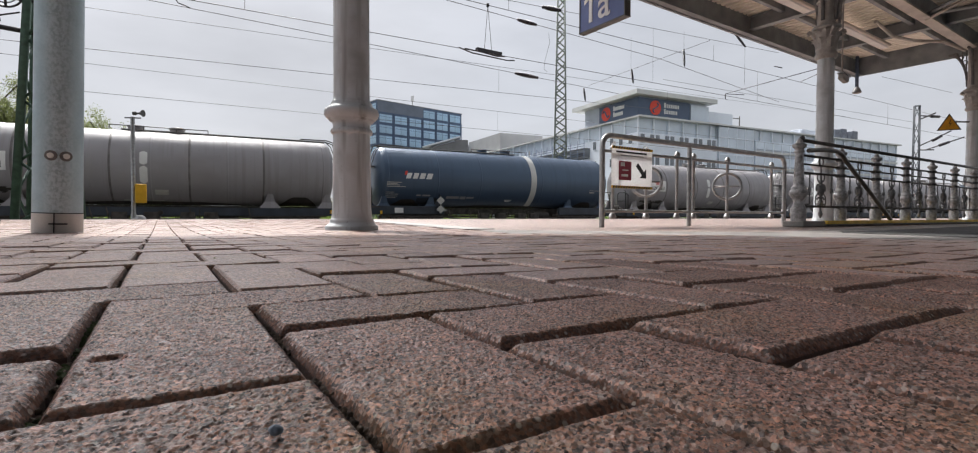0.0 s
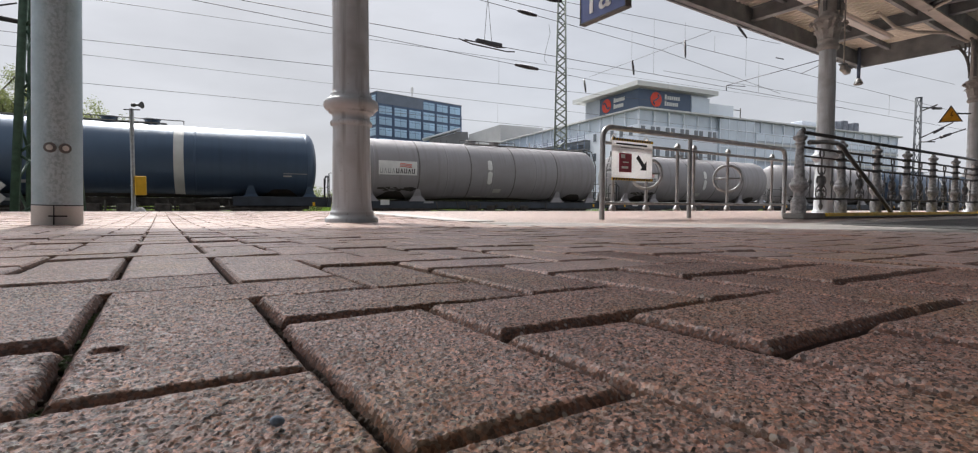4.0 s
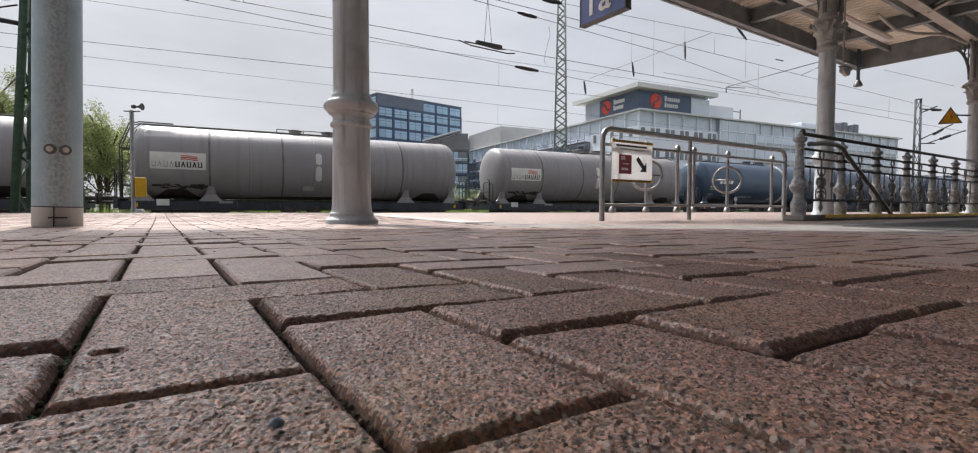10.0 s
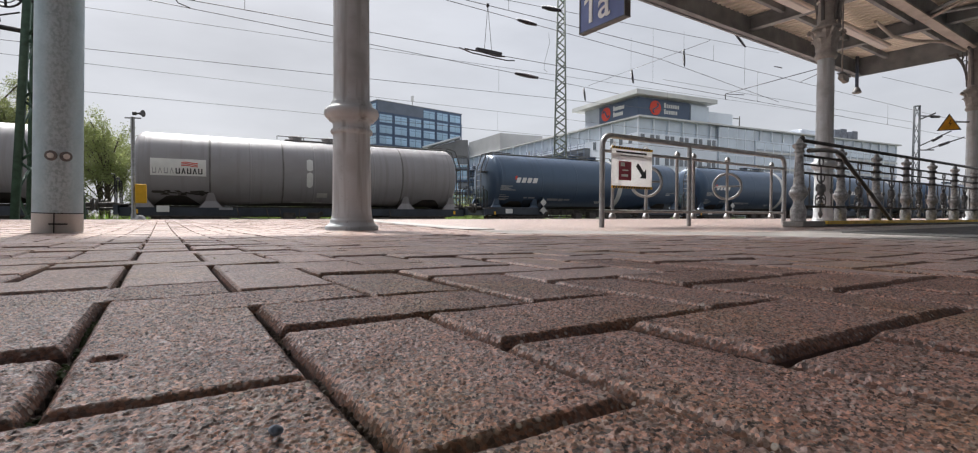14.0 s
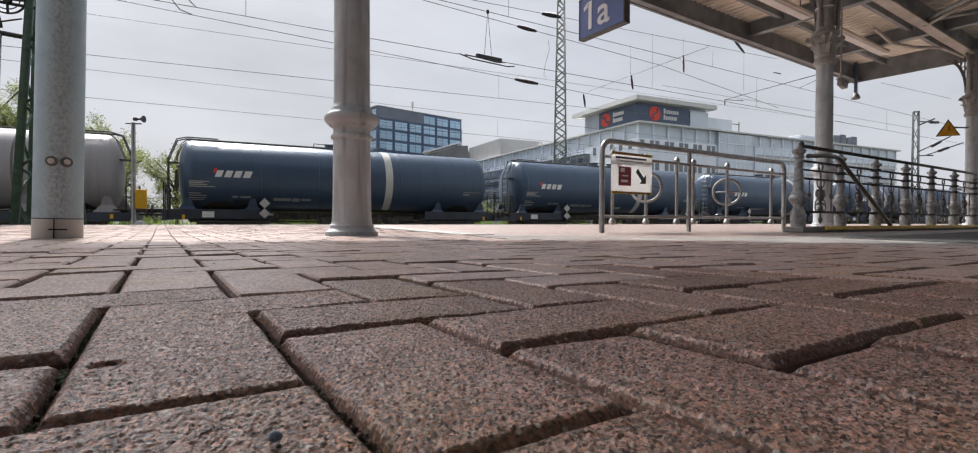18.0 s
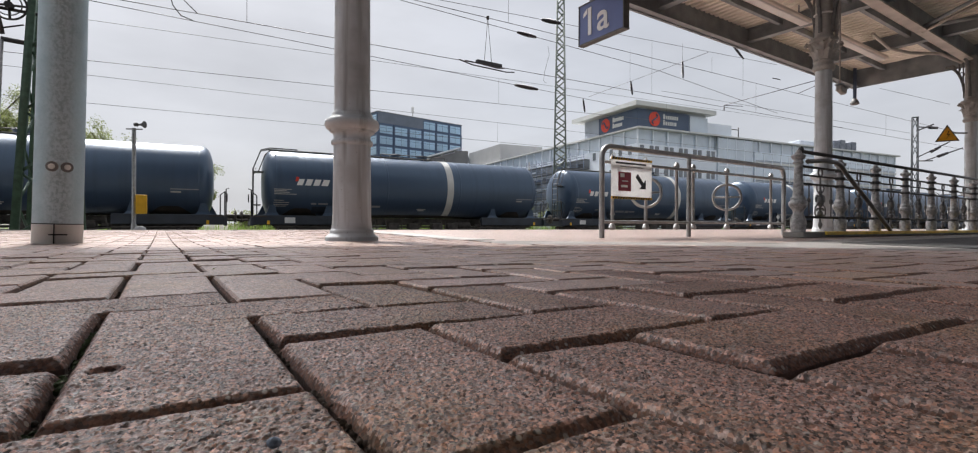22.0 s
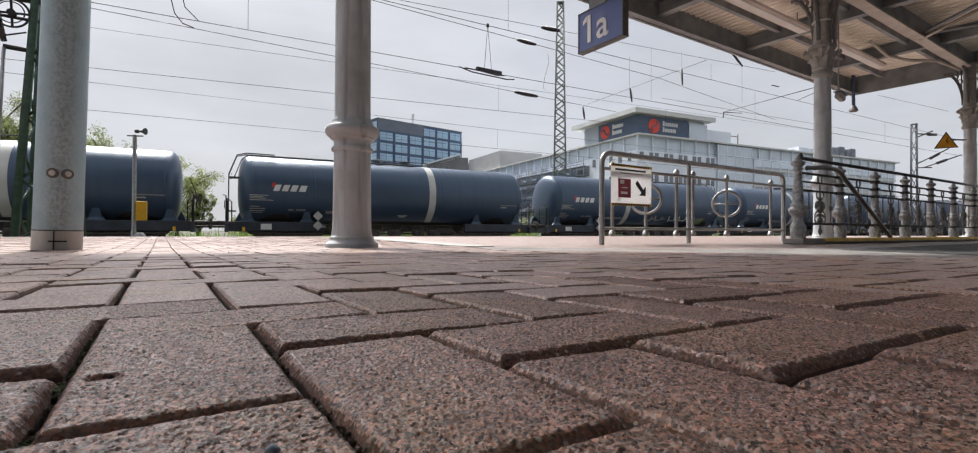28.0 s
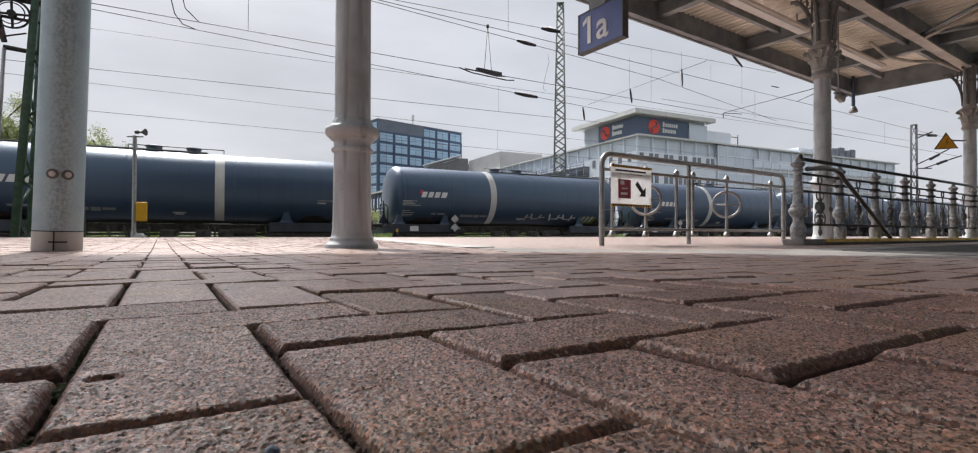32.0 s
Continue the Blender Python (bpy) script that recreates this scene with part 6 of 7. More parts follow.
    part("outlet_pipe", tube(B(), [(6.9, 0, 0.6), (6.9, 0, 0.25), (6.9, -0.6, 0.15), (6.9, -1.2, 0.15)], 0.09, 8), BOGIE, t)
    for x in (2.0, TANK_L - 2.0):
        bg = part("bogie", box(B(), (0, 0, -0.02), (2.6, 1.7, 0.22), bevel=0.06), BOGIE, t, "hazed dark bogie frame")
        bg.matrix_local = pose(x, 0, 0)
        for y in (-1.0, 1.0):
            part("side_frame", box(B(), (0, y, -0.05), (2.7, 0.12, 0.2), bevel=0.04), BOGIE, bg)
            for w in (-0.9, 0.9):
                part("axle_box", box(B(), (w, y * 1.04, -0.09), (0.36, 0.2, 0.3), bevel=0.05), BOGIE, bg)
        for w in (-0.9, 0.9):
            bm = B()
            for y in (-0.75, 0.75):
                lathe(bm, [(0.1, -0.07), (0.43, -0.05), (0.46, -0.06), (0.46, 0.06), (0.40, 0.06), (0.38, 0.02), (0.1, 0.05)], 24,
                      Matrix.Translation((0, y, 0)) @ pose(0, 0, 0, 90, 0, 0))
            rod(bm, (0, -0.9, 0), (0, 0.9, 0), 0.09, None, 10)
            ws = part("wheelset", bm, RUST, bg, "rusty wheelset")
            ws.matrix_local = pose(w, 0, RAIL_TOP + 0.46)
    # walkway and rails on top
    zt = AXIS + TANK_R
    wx = 4.1 if ladder_left else TANK_L - 4.1
    part("walkway", box(B(), (wx, 0.0, zt + 0.04), (7.6, 0.5, 0.03)), IRON_GREY, t, "narrow roof walkway")
    for i in range(4):
        part("walkway_stay", box(B(), (wx - 3.3 + 2.2 * i, 0.0, zt + 0.0), (0.05, 0.5, 0.10)), IRON_GREY, t)
    for x in (6.0, 7.4):
        part("manhole", lathe(B(), [(0.26, -0.1), (0.26, 0.16), (0.30, 0.17), (0.30, 0.22), (0.1, 0.26)], 18, Matrix.Translation((x, 0.05, zt))), paint, t)
    bm = B()
    for x in (5.2, 6.3, 7.4, 8.5):
        rod(bm, (x, -0.3, zt + 0.03), (x, -0.3, zt + 0.17), 0.018, None, 5)
    rod(bm, (5.2, -0.3, zt + 0.17), (8.5, -0.3, zt + 0.17), 0.02, None, 5)
    part("top_rail", bm, IRON_DARK, t)
    # ladder frame at one end, with a brake stand on the other
    s = -1 if ladder_left else 1
    xe = 0.0 if ladder_left else TANK_L
    for y in (-0.62, -0.14):
        pts = [(xe - s * 1.4, y, zt + 0.04), (xe - s * 0.3, y, zt + 0.05), (xe + s * 0.05, y, zt - 0.05), (xe + s * 0.35, y, zt - 0.85), (xe + s * 0.36, y, 0.50)]
        part("ladder_rail", tube(B(), pts, 0.027, 6), IRON_DARK, t)
        inner = [(xe - s * 0.35, y, zt - 0.02), (xe - s * 0.12, y, zt - 0.22), (xe + s * 0.14, y, zt - 0.95), (xe + s * 0.30, y, zt - 1.02)]
        part("ladder_rail", tube(B(), inner, 0.018, 6), IRON_DARK, t)
    part("step", box(B(), (xe + s * 0.16, -0.38, zt - 0.98), (0.40, 0.50, 0.05)), IRON_DARK, t)
    part("step", box(B(), (xe + s * 0.22, -0.38, 0.95), (0.30, 0.50, 0.05)), IRON_DARK, t)
    for i in range(9):
        z = 0.7 + 0.3 * i
        if z < zt - 0.3:
            xx = xe + s * (0.36 if z < zt - 0.85 else 0.25)
            part("rung", rod(B(), (xx, -0.62, z), (xx, -0.14, z), 0.016, None, 5), GALV_OLD, t)
    for x in (-0.40, TANK_L + 0.40):
        bm = B()
        tube(bm, [(x, -1.1, 0.45), (x, -1.1, 1.35), (x, -0.98, 1.45), (x, -0.5, 1.45), (x, -0.4, 1.35), (x, -0.4, 0.45)], 0.022, 6)
        rod(bm, (x, -1.1, 0.95), (x, -0.4, 0.95), 0.018, None, 5)
        q = -1 if x < 0 else 1
        tube(bm, [(x + q * 0.05, -1.12, 0.40), (x + q * 0.05, -1.12, 1.55), (x + q * 0.16, -1.12, 1.58)], 0.024, 6)
        tube(bm, [(x - q * 0.16, -1.12, 0.40), (x - q * 0.16, -1.12, 1.30), (x - q * 0.02, -1.12, 1.42), (x + q * 0.05, -1.12, 1.36)], 0.024, 6)
        part("end_rail", bm, BLACK_STEEL, t)
        part("brake_wheel", ring(B(), (x + (0.1 if x > 1 else -0.1), 0.2, 1.25), 0.17, 0.018, "x", 16, 5), BLACK_STEEL, t)
    # plates on the sill
    part("plate", box(B(), (1.05, -1.14, 0.30), (0.42, 0.012, 0.24)), SIGN_WHITE, t, "pale data plate")
    part("plate", box(B(), (3.2, -1.14, 0.32), (0.5, 0.012, 0.10)), INK_GREY, t)
    part("hook", box(B(), (0.2, -1.15, 0.2), (0.10, 0.03, 0.16)), BOX_YELLOW, t, "yellow rope hook")
    part("hook", box(B(), (TANK_L - 0.2, -1.15, 0.2), (0.10, 0.03, 0.16)), BOX_YELLOW, t, "yellow rope hook")
    if blue:
        # the slanted white wordmark as four plain blocks, with a red flash
        for u, w in ((0.0, 0.23), (0.33, 0.24), (0.66, 0.25), (1.0, 0.27)):
            part("wordmark", patch(1.28 + u, 1.28 + u + w, -4.5, 6.0, 0.012, 1, 0.10), SIGN_WHITE, t)
        part("red_flash", patch(1.22, 1.34, 2, 9.5, 0.011, 1, 0.05), LOGO_RED, t, "red flash")
        for a, w in ((-11.5, 0.70), (-14, 0.5), (-16.5, 0.62), (-19.5, 0.90), (-31, 0.38), (-35, 0.60), (-39.5, 0.58), (-43, 0.5)):
            part("text_bar", patch(0.40, 0.40 + w, a - 1.2, a, 0.012), SIGN_DULL, t)
        for z in (0.78, 0.36):
            bm = plate(B(), [(3.1, -1.27, z - 0.21), (3.31, -1.27, z), (3.1, -1.27, z + 0.21), (2.89, -1.27, z)], (0, -0.012, 0))
            part("diamond_plate", bm, SIGN_DULL, t, "pale diamond placard")
        part("placard_stay", box(B(), (3.1, -1.19, 0.6), (0.05, 0.12, 0.95)), FRAME_NAVY, t)
        for x0, x1, a0, a1 in ((1.9, 2.12, -39, -35.5), (2.2, 2.6, -39, -35.5), (3.45, 4.15, -44, -38), (4.2, 4.5, -45, -38), (4.55, 4.95, -43, -38.5)):
            part("text_bar", patch(x0, x1, a0, a1, 0.012), INK_GREY, t)
        part("text_bar", patch(6.75, 7.2, -46.5, -44.5, 0.012), SIGN_WHITE, t)
        part("text_bar", patch(6.82, 7.13, -50, -47.5, 0.012), SIGN_WHITE, t)
        part("text_bar", patch(12.1, 13.05, -18, -16.5, 0.012), INK_GREY, t)
        part("text_bar", patch(12.1, 12.45, -23, -20.5, 0.012), SIGN_DULL, t)
        part("side_hatch", patch(1.95, 3.0, -62, -43, 0.03), FRAME_NAVY, t, "dark side plate")
    else:
        part("logo_panel", patch(0.68, 2.52, -13.2, 12.4, 0.014, 2), SIGN_WHITE, t, "white panel with a plain dark wordmark")
        # the wordmark as plain upright and slanting strokes, thin ones first, bold ones after
        for i in range(9):
            x, bold = 0.745 + 0.188 * i, i > 3
            w = 0.042 if bold else 0.022
            part("wordmark", patch(x, x + w, -10, -1.5, 0.020, 1, (0.0, 0.055)[i % 2]), INK if bold else INK_GREY, t)
            part("wordmark", patch(x + 0.105, x + 0.105 + w, -10, -1.5, 0.020, 1, (0.0, -0.055)[i % 2]), INK if bold else INK_GREY, t)
            if i % 2 == 0:
                part("wordmark", patch(x + 0.02, x + 0.12, -10, -8.6, 0.020), INK if bold else INK_GREY, t)
        for j in range(3):
            bm = B()
            pts = [on_tank(1.68 + 0.08 * i, 2.0 + 2.5 * j + 0.8 * math.sin(i * 0.8), 0.020) for i in range(8)]
            tube(bm, pts, 0.016, 4)
            part("wave_stroke", bm, (LOGO_RED, LOGO_RED, LOGO_ORANGE)[j], t, "red wave stroke")
        part("marker_plate", pill(marker, 0.25, 1.5, 22), SIGN_WHITE, t, "white rounded marker")
        part("marker_plate", pill(marker, 0.25, -27, -0.5), SIGN_WHITE, t, "white rounded marker")
        part("data_plate", patch(plate_at - 0.22, plate_at + 0.22, -47, -37, 0.014), SIGN_DULL, t, "dull pale data plate")
        for u, w in ((5.7, 0.5), (6.6, 0.4)):
            part("data_plate", patch(u, u + w, -63, -60, 0.014), SIGN_DULL, t)
        rs = random.Random(17)
        for i in range(26):
            x, a = 0.62 + 1.75 * rs.random(), -43 + rs.gauss(0, 1.8)
            part("oil_stain", patch(x, x + rs.uniform(0.08, 0.38), a, a + rs.uniform(1.5, 4.5), 0.013 + 0.0002 * i, 1, rs.gauss(0, 0.05)), TANK_DARK, t)
    return t


blue_wagon = wagon("blue", True, 8.36, "dark blue tank wagon with white band and roof walkway")
blue_short = wagon("blue", False, 5.2, "dark blue tank wagon with white band and low graffiti")
for i in range(7):
    x = 7.2 + 0.44 * i + (0.3 if i > 2 else 0.0)
    part("graffito", patch(x, x + 0.10, -50 + 3 * (i % 3), -34 + 2 * (i % 2), 0.015, 1, 0.09 * (-1) ** i), SIGN_DULL if i < 3 else SIGN_WHITE, blue_short)
    part("graffito", patch(x + 0.05, x + 0.40, -42 - 4 * (i % 2), -39.5 - 4 * (i % 2), 0.0155, 1, 0.05), SIGN_DULL if i < 3 else SIGN_WHITE, blue_short)
part("graffito_patch", patch(10.75, 11.95, -60, -37, 0.014, 1, 0.12), GRASS, blue_short, "green sprayed patch")
for i in range(3):
    part("graffito", patch(10.95 + 0.3 * i, 11.1 + 0.3 * i, -56, -36, 0.016, 1, 0.14), SIGN_DULL, blue_short)
blue_plain = wagon("blue", False, 5.75, "dark blue tank wagon with white band near its middle")
grey_right = wagon("grey", False, None, "dull grey tank wagon with white panel, ladder at its rear")
grey_left = wagon("grey", True, None, "dull grey tank wagon with white panel, ladder beside it", 6.77, 6.38)
WAGONS = []
ORDER = [blue_wagon, grey_right, blue_wagon, grey_right, grey_left, grey_right, blue_wagon, blue_wagon, blue_wagon, blue_short, blue_plain] + 5 * [blue_wagon]
for i, model in enumerate(ORDER):
    start = STARTS[i]
    used = [m for _, m in WAGONS]
    WAGONS.append((start, model if model not in used else copy_thing(model, Matrix())))


def rolled(t):
    """How far the train has rolled at t seconds: it slows from about 15 to 8 km/h."""
    k = max(1, min(len(ROLL) - 3, [i for i, r in enumerate(ROLL) if r[0] <= t][-1]))
    out = 0.0
    for i in range(k - 1, k + 3):
        w = ROLL[i][1]
        for j in range(k - 1, k + 3):
            if j != i:
                w *= (t - ROLL[j][0]) / (ROLL[i][0] - ROLL[j][0])
        out += w
    return out


# ---- the pavers, herringbone, long sides two to one ----
U0, V0 = 0.597, 3.351     # the pattern's origin against the camera's foot, in paver widths


def paver_mesh(name, long_u, fine, seed, hole=None):
    """One paver, top at z 0, chamfered; the fine ones (1, 2) have worn, chipped edges and raised grit."""
    a, b = (2 * CELL - 0.0042, CELL - 0.0050) if long_u else (CELL - 0.0042, 2 * CELL - 0.0050)
    bm = B()
    ch, dp = 0.0090, 0.0074
    n = (1, 36, 120)[fine]
    nu, nv = ((2 * n, n) if long_u else (n, 2 * n)) if fine else (1, 1)

    steps = (1, 2, 5)[fine]

    def line(l, n, c):
        rim = [-l / 2 + c * i / steps for i in range(steps)]
        return rim + [(-l / 2 + c) + (l - 2 * c) * i / n for i in range(n + 1)] + [-q for q in reversed(rim)]
    cu, cv = ch * 0.62, ch * 0.80
    us, vs = line(a, nu, cu), line(b, nv, cv)

    def inward(u, v):
        """0 at the rim, 1 where the flat top begins."""
        return min(1.0, (a / 2 - abs(u)) / cu, (b / 2 - abs(v)) / cv)
    grid = {}
    for i, u in enumerate(us):
        for j, v in enumerate(vs):
            f = inward(u, v)
            z = -dp * (1 - f) ** (1.3 if fine else 1.0)
            u2, v2 = u, v
            if fine:
                p = Vector((u * 30 + seed * 7.1, v * 30, seed * 3.3))
                z += 0.0006 * noise.noise(p) + 0.0003 * noise.noise(p * 11)
                brim = min((a / 2 - abs(u)) / cu, (b / 2 - abs(v)) / cv)
                if brim < 1.9:
                    z -= max(0.0, noise.noise(p * 3.3) - 0.22) * 0.003 * (1.0 - abs(brim - 0.9) / 1.1 if brim > 0 else 0.2)
                    u2 += 0.0005 * noise.noise(p * 5 + Vector((9, 0, 0)))
                    v2 += 0.0004 * noise.noise(p * 5 + Vector((0, 9, 0)))
                if fine == 2:
                    g = Vector((u * 520 + seed * 5.7, v * 470, seed * 1.3))
                    d, pts = noise.voronoi(g)
                    crack = min(1.0, (d[1] - d[0]) / 0.30)
                    z += (0.0011 if f >= 1 or (a / 2 - abs(u)) / cu < (b / 2 - abs(v)) / cv else 0.0003) * (crack * (0.45 + 0.9 * abs(noise.cell(pts[0] * 9.7))) - 0.55)
                if hole:
                    q = math.hypot((u - hole[0]) / 0.0085, (v - hole[1]) / 0.0065) + 0.3 * noise.noise(p * 9)
                    z -= 0.0055 * min(1.0, max(0.0, 1.25 - q) * 2)
            grid[i, j] = bm.verts.new((u2, v2, z))
    for i in range(len(us) - 1):
        for j in range(len(vs) - 1):
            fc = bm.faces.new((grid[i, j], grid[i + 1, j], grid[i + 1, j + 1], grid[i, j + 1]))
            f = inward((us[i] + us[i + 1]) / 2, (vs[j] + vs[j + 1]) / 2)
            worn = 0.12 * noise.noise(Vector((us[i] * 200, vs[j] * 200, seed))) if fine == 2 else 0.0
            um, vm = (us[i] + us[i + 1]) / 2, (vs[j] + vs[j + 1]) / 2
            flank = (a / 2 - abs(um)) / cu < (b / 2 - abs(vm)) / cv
            # the rim colour carries chamfer shade: nearly all the fronts, half the flanks
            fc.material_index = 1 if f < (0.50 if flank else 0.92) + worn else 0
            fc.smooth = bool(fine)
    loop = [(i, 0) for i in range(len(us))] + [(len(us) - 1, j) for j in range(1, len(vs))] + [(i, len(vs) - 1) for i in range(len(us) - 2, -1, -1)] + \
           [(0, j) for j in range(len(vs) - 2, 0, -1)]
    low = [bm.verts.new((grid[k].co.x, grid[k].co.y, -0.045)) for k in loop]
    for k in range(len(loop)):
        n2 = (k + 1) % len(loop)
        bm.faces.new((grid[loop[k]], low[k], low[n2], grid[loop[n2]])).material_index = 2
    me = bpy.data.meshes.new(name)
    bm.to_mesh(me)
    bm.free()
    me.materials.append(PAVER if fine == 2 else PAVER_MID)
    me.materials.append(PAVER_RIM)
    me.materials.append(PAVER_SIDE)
    return me


def pavers():
    """Centres of the herringbone: (u, v, lies along u)."""
    for n in range(-60, 80):
        for k in range(-130, 60):
            yield k + 1 + 2 * n, -k + 0.5 + 2 * n, True
            yield k + 0.5 + 2 * n, -1 - k + 2 * n, False


def paved(x, y):
    """Where the brown pavers lie: up to the guiding slabs and the platform's edge."""
    if y > edge_y(x) - 0.45 or y < -5.9 or x < -12.0 or x > 4.0:
        return False
    if y > 3.75:
        return x < 2.12 + (y - 3.75) * 0.172
    for (xa, ya), (xb, yb) in zip([(2.12, 3.75)] + LOWER, LOWER):
        if yb <= y <= ya:
            return x < xa + (xb - xa) * (ya - y) / (ya - yb) + 0.03
    return x < 3.9


field = thing("paver_field", "brown-grey concrete pavers in herringbone, worn, with sandy joints", "paving", kind="structure")
FINE = {(lu, i): paver_mesh("paver", lu, 1, 5 + i + 10 * lu) for lu in (True, False) for i in range(4)}
GRIT = {(lu, i): paver_mesh("paver", lu, 2, 25 + i + 10 * lu) for lu in (True, False) for i in range(2)}
COARSE = {lu: paver_mesh("paver", lu, 0, 1) for lu in (True, False)}
PIT = (-0.027, 0.374)     # a shallow hole in one paver
rnd = random.Random(12)
near, rest = [], []
for u, v, lu in pavers():
    x, y = (u + U0) * CELL, (v + V0) * CELL
    if paved(x, y):
        d = math.hypot(x - 0.6, y - 0.9)
        (near if d < 2.0 and y > -0.16 else rest).append((d, x, y, lu))
near.sort()
rest += near[300:]
for i, (d, x, y, lu) in enumerate(near[:300]):
    pick = rnd.randrange(4)
    near_eye = math.hypot(x, y) < (0.76 if y > x else 1.05) and y > -0.16 and x > -0.22
    me = GRIT[lu, pick % 2] if near_eye else FINE[lu, pick] if d < 1.1 else COARSE[lu]
    half = (CELL, CELL / 2) if lu else (CELL / 2, CELL)
    if abs(PIT[0] - x) < half[0] and abs(PIT[1] - y) < half[1]:
        me = paver_mesh("paver", lu, 2, 91, (PIT[0] - x, PIT[1] - y))
    ob = new("paver", me)
    ob.parent = field
    e = 0.05
    heave = math.degrees(0.0014 / half[0]) if 0.16 < x < 1.2 and y < 1.0 else 0.0     # sunk along one edge by the traffic
    tx, ty = (swell(x, y + e) - swell(x, y - e)) / (2 * e), (swell(x + e, y) - swell(x - e, y)) / (2 * e)
    ob.matrix_local = pose(x + rnd.gauss(0, 0.0006), y + rnd.gauss(0, 0.0006), swell(x, y) + rnd.gauss(0, 0.0010),
                           math.degrees(tx) + rnd.gauss(0, 0.32), -math.degrees(ty) + heave + rnd.gauss(0, 0.32), rnd.gauss(0, 0.25))
verts, faces = [], []
for d, x, y, lu in rest:
    a, b = (CELL - 0.0019, CELL / 2 - 0.0024) if lu else (CELL / 2 - 0.0019, CELL - 0.0024)
    z, k, c = swell(x, y) + rnd.gauss(0, 0.001), len(verts), (0.0030, 0.0065)
    sx, sy = rnd.gauss(0, 0.003), rnd.gauss(0, 0.003)
    for h, ins in ((0.0, 1), (-0.0062, 0), (-0.03, 0)):
        for px, py in ((-1, -1), (1, -1), (1, 1), (-1, 1)):
            verts.append((x + px * (a - ins * c[0]), y + py * (b - ins * c[1]), z + h + sx * px * a + sy * py * b))
    faces.append((k, k + 1, k + 2, k + 3))
    for s in (0, 4):
        for q in range(4):
            r = (q + 1) % 4
            faces.append((k + s + q, k + s + 4 + q, k + s + 4 + r, k + s + r))
me = bpy.data.meshes.new("paver_spread")
me.from_pydata(verts, [], faces)
me.materials.append(PAVER_FAR)
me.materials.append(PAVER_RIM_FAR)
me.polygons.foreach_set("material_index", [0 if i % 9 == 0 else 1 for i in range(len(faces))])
ob = tagged(new("paver_spread", me), "brown-grey concrete pavers reaching to the platform's edge", "", "", "stuff")
ob.parent = field

# moss and crumbs in the nearest joints
def crumbs(name, label, mat, lines, count, seed, lo, hi):
    rnd = random.Random(seed)
    bm = B()
    for (xa, ya), (xb, yb), w in lines:
        for i in range(count):
            f = rnd.random()
            x, y = xa + (xb - xa) * f, ya + (yb - ya) * f
            if noise.noise(Vector((x * 30, y * 30, seed))) < -0.05:
                continue
            x, y = x + rnd.gauss(0, w), y + rnd.gauss(0, w)
            r = rnd.uniform(lo, hi)
            m = pose(x, y, swell(x, y) - 0.0078 + rnd.uniform(-0.002, 0.001), rnd.uniform(0, 360), rnd.uniform(0, 360), 0)
            bmesh.ops.create_icosphere(bm, subdivisions=1, radius=r, matrix=m @ Matrix.Diagonal((1, rnd.uniform(0.5, 1), rnd.uniform(0.4, 1), 1)))
    me = mesh_of(name, bm, mat)
    return tagged(new(name, me), label, kind="stuff")


crumbs("moss", "dark green moss growing in a paving joint", MOSS, [((-0.048, 0.27), (-0.048, 0.68), 0.0016)], 700, 3, 0.0012, 0.003).parent = field
crumbs("joint_crumbs", "brown sand crumbs lying in the paving joints", CRUMB, [((0.073, 0.19), (0.073, 0.55), 0.0014), ((-0.048, 0.29), (-0.048, 0.9), 0.0015), ((0.193, 0.1), (0.193, 0.35), 0.0014), ((0.313, 0.1), (0.313, 0.42), 0.0014)], 420, 4, 0.0006, 0.0021).parent = field

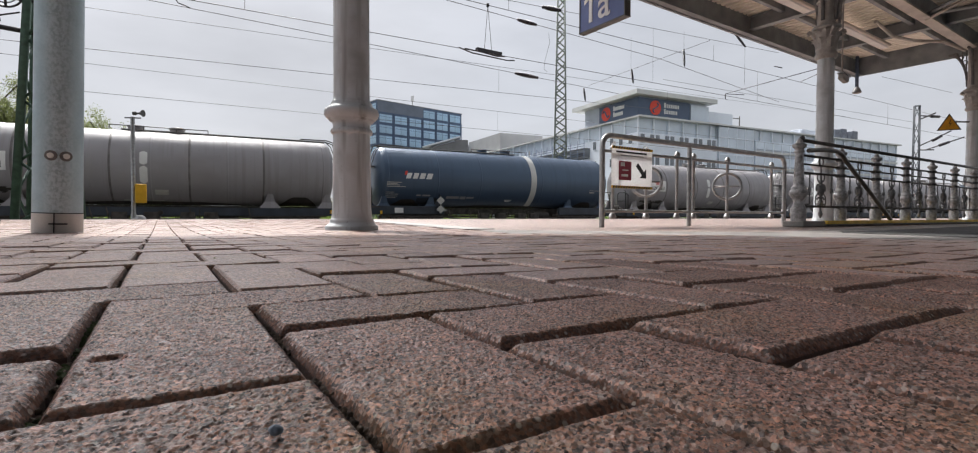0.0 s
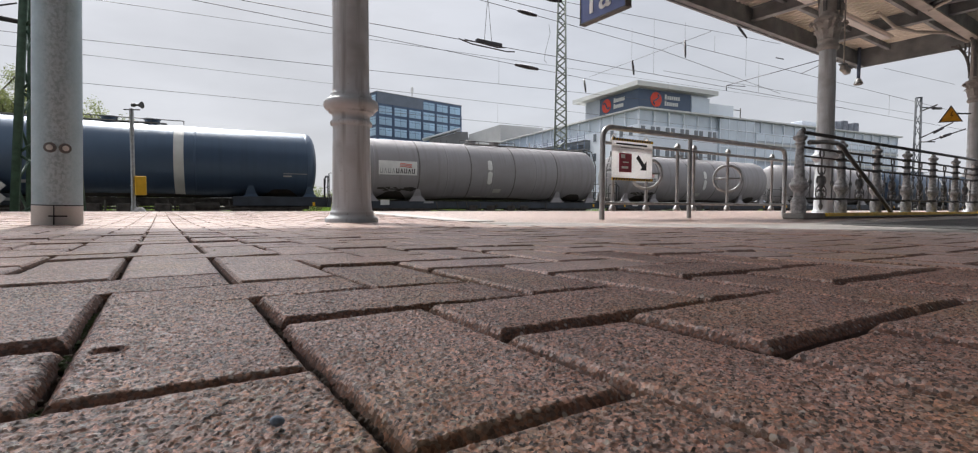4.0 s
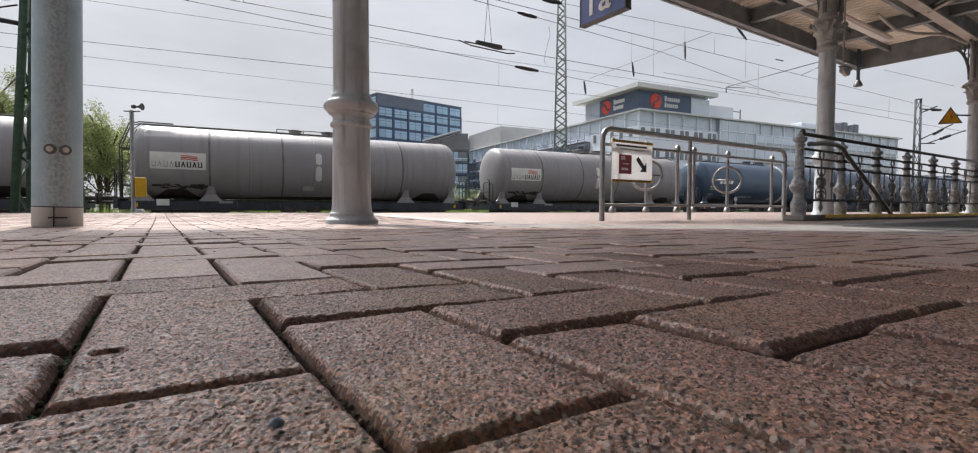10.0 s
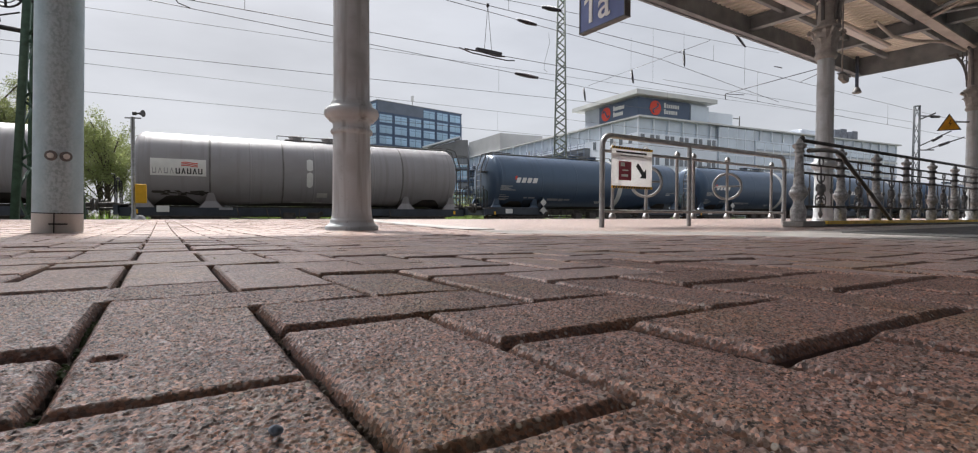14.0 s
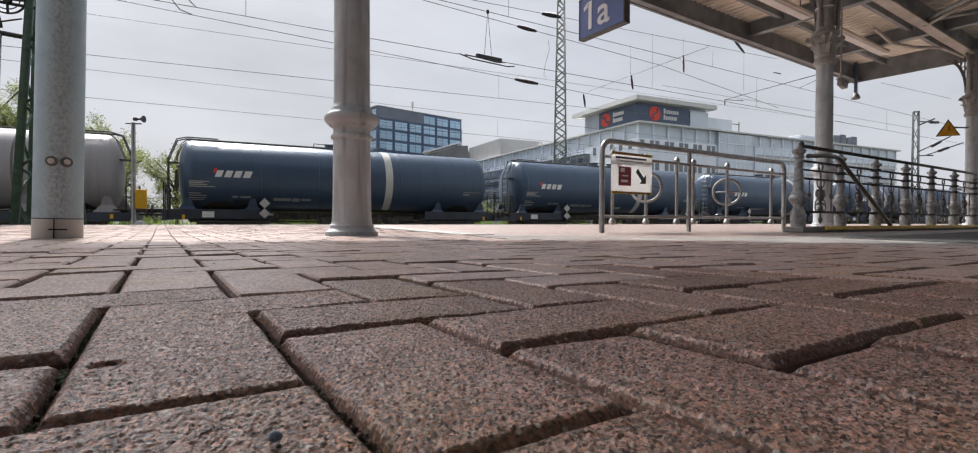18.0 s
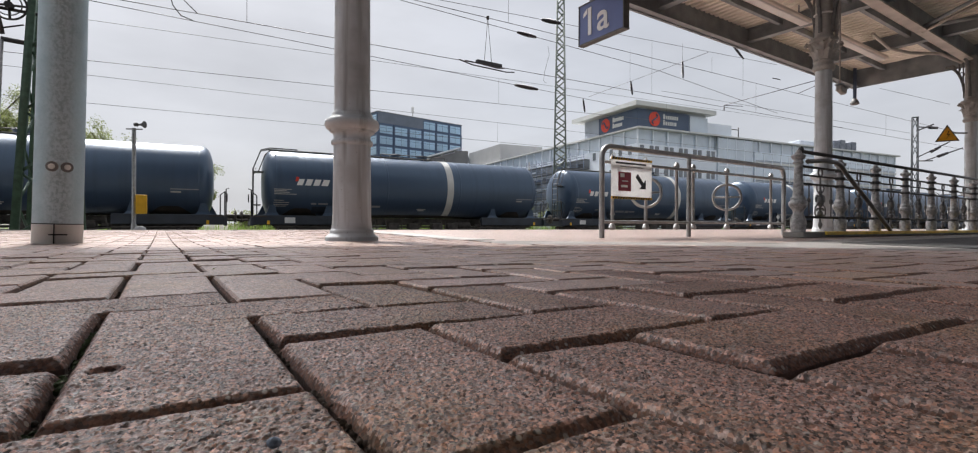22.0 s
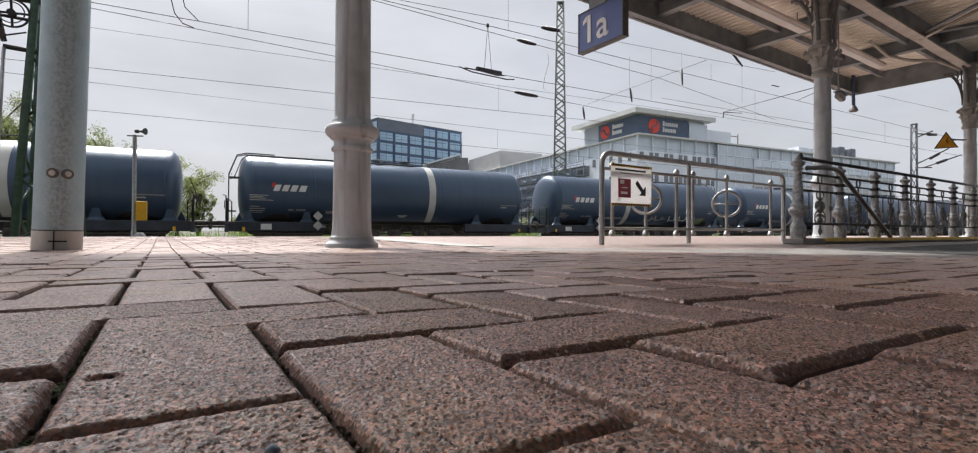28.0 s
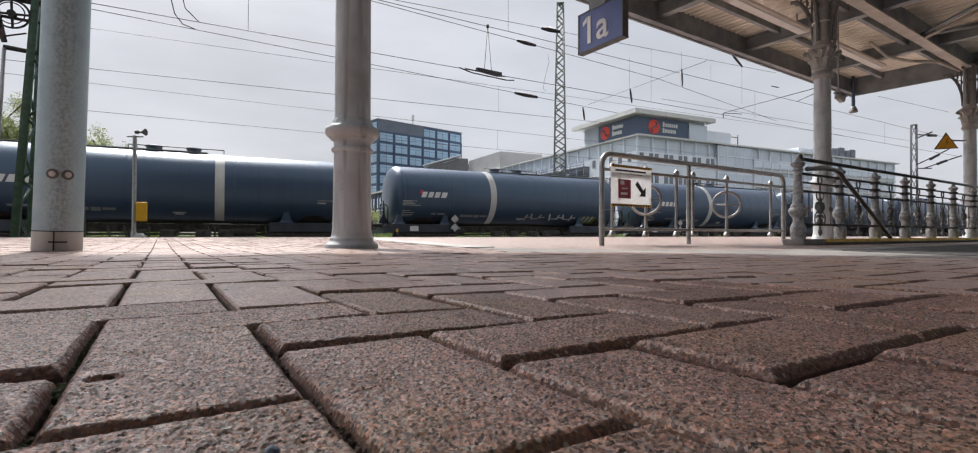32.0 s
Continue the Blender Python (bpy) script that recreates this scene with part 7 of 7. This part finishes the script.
# a pale splash on one paver
rnd = random.Random(8)
for i in range(7):
    a, r = rnd.uniform(0, 6.28), rnd.uniform(0.0, 0.011)
    x, y = 0.440 + 1.5 * r * math.cos(a), 0.227 + r * math.sin(a)
    q = rnd.uniform(0.002, 0.0045)
    bm = lathe(B(), [(q, -0.001), (q * 0.8, 0.0006), (0.0003, 0.0007)], 9)
    ob = part("splash", bm, SPLASH, field, "dried pale splash")
    ob.matrix_local = pose(x, y, swell(x, y) + 0.0004) @ Matrix.Diagonal((1.4, 0.8, 1, 1))

# small weeds in the joints
for x, y, n in ((0.097, 1.239, 7), (0.205, 1.744, 6)):
    w = thing("weed", "tiny dark green weed in a paving joint", "weed", pose(x, y, swell(x, y) - 0.008), "weeds in the joints")
    for i in range(n):
        a, l = 6.28 * i / n + rnd.uniform(-0.3, 0.3), rnd.uniform(0.006, 0.012)
        d, e = Vector((math.cos(a), math.sin(a), 0)), Vector((-math.sin(a), math.cos(a), 0))
        bm = plate(B(), [Vector((0, 0, 0.002)), d * l * 0.5 - e * 0.0025 + Vector((0, 0, l * 0.6)), d * l + Vector((0, 0, l * 0.75)), d * l * 0.5 + e * 0.0025 + Vector((0, 0, l * 0.6))], (0, 0, 0.0006))
        part("leaf", bm, GRASS, w)

# a bluish pebble on the nearest paver
bm = B()
bmesh.ops.create_icosphere(bm, subdivisions=2, radius=0.0028)
for v in bm.verts:
    v.co *= 1 + 0.35 * noise.noise(v.co * 260)
    v.co.z *= 0.75
PEBBLE = material("pebble_slate", (0.17, 0.215, 0.27), 0.6, 0, 0.25, 260)
peb = solid("pebble", bm, PEBBLE, "small blue-grey pebble lying on a paver", "pebble")
peb.location = (0.036, 0.206, 0.0505)


# ---- what moves ----
def motions():
    for start, ob in WAGONS:
        rows = []
        for i in range(33):
            p = on_track(start - rolled(i))
            rows.append((float(i), pose(p.x, p.y, 0, 0, 0, -TRAIN_TURN)))
        walk(ob, rows)
        for bogie in (c for c in ob.children if c.name.startswith("bogie")):
            for ws in (c for c in bogie.children if c.name.startswith("wheelset")):
                home = ws.location.copy()
                turns = [(32 * i / 240, pose(home.x, home.y, home.z, 0, -math.degrees(rolled(32 * i / 240) / 0.46), 0)) for i in range(241)]
                walk(ws, turns)


motions()
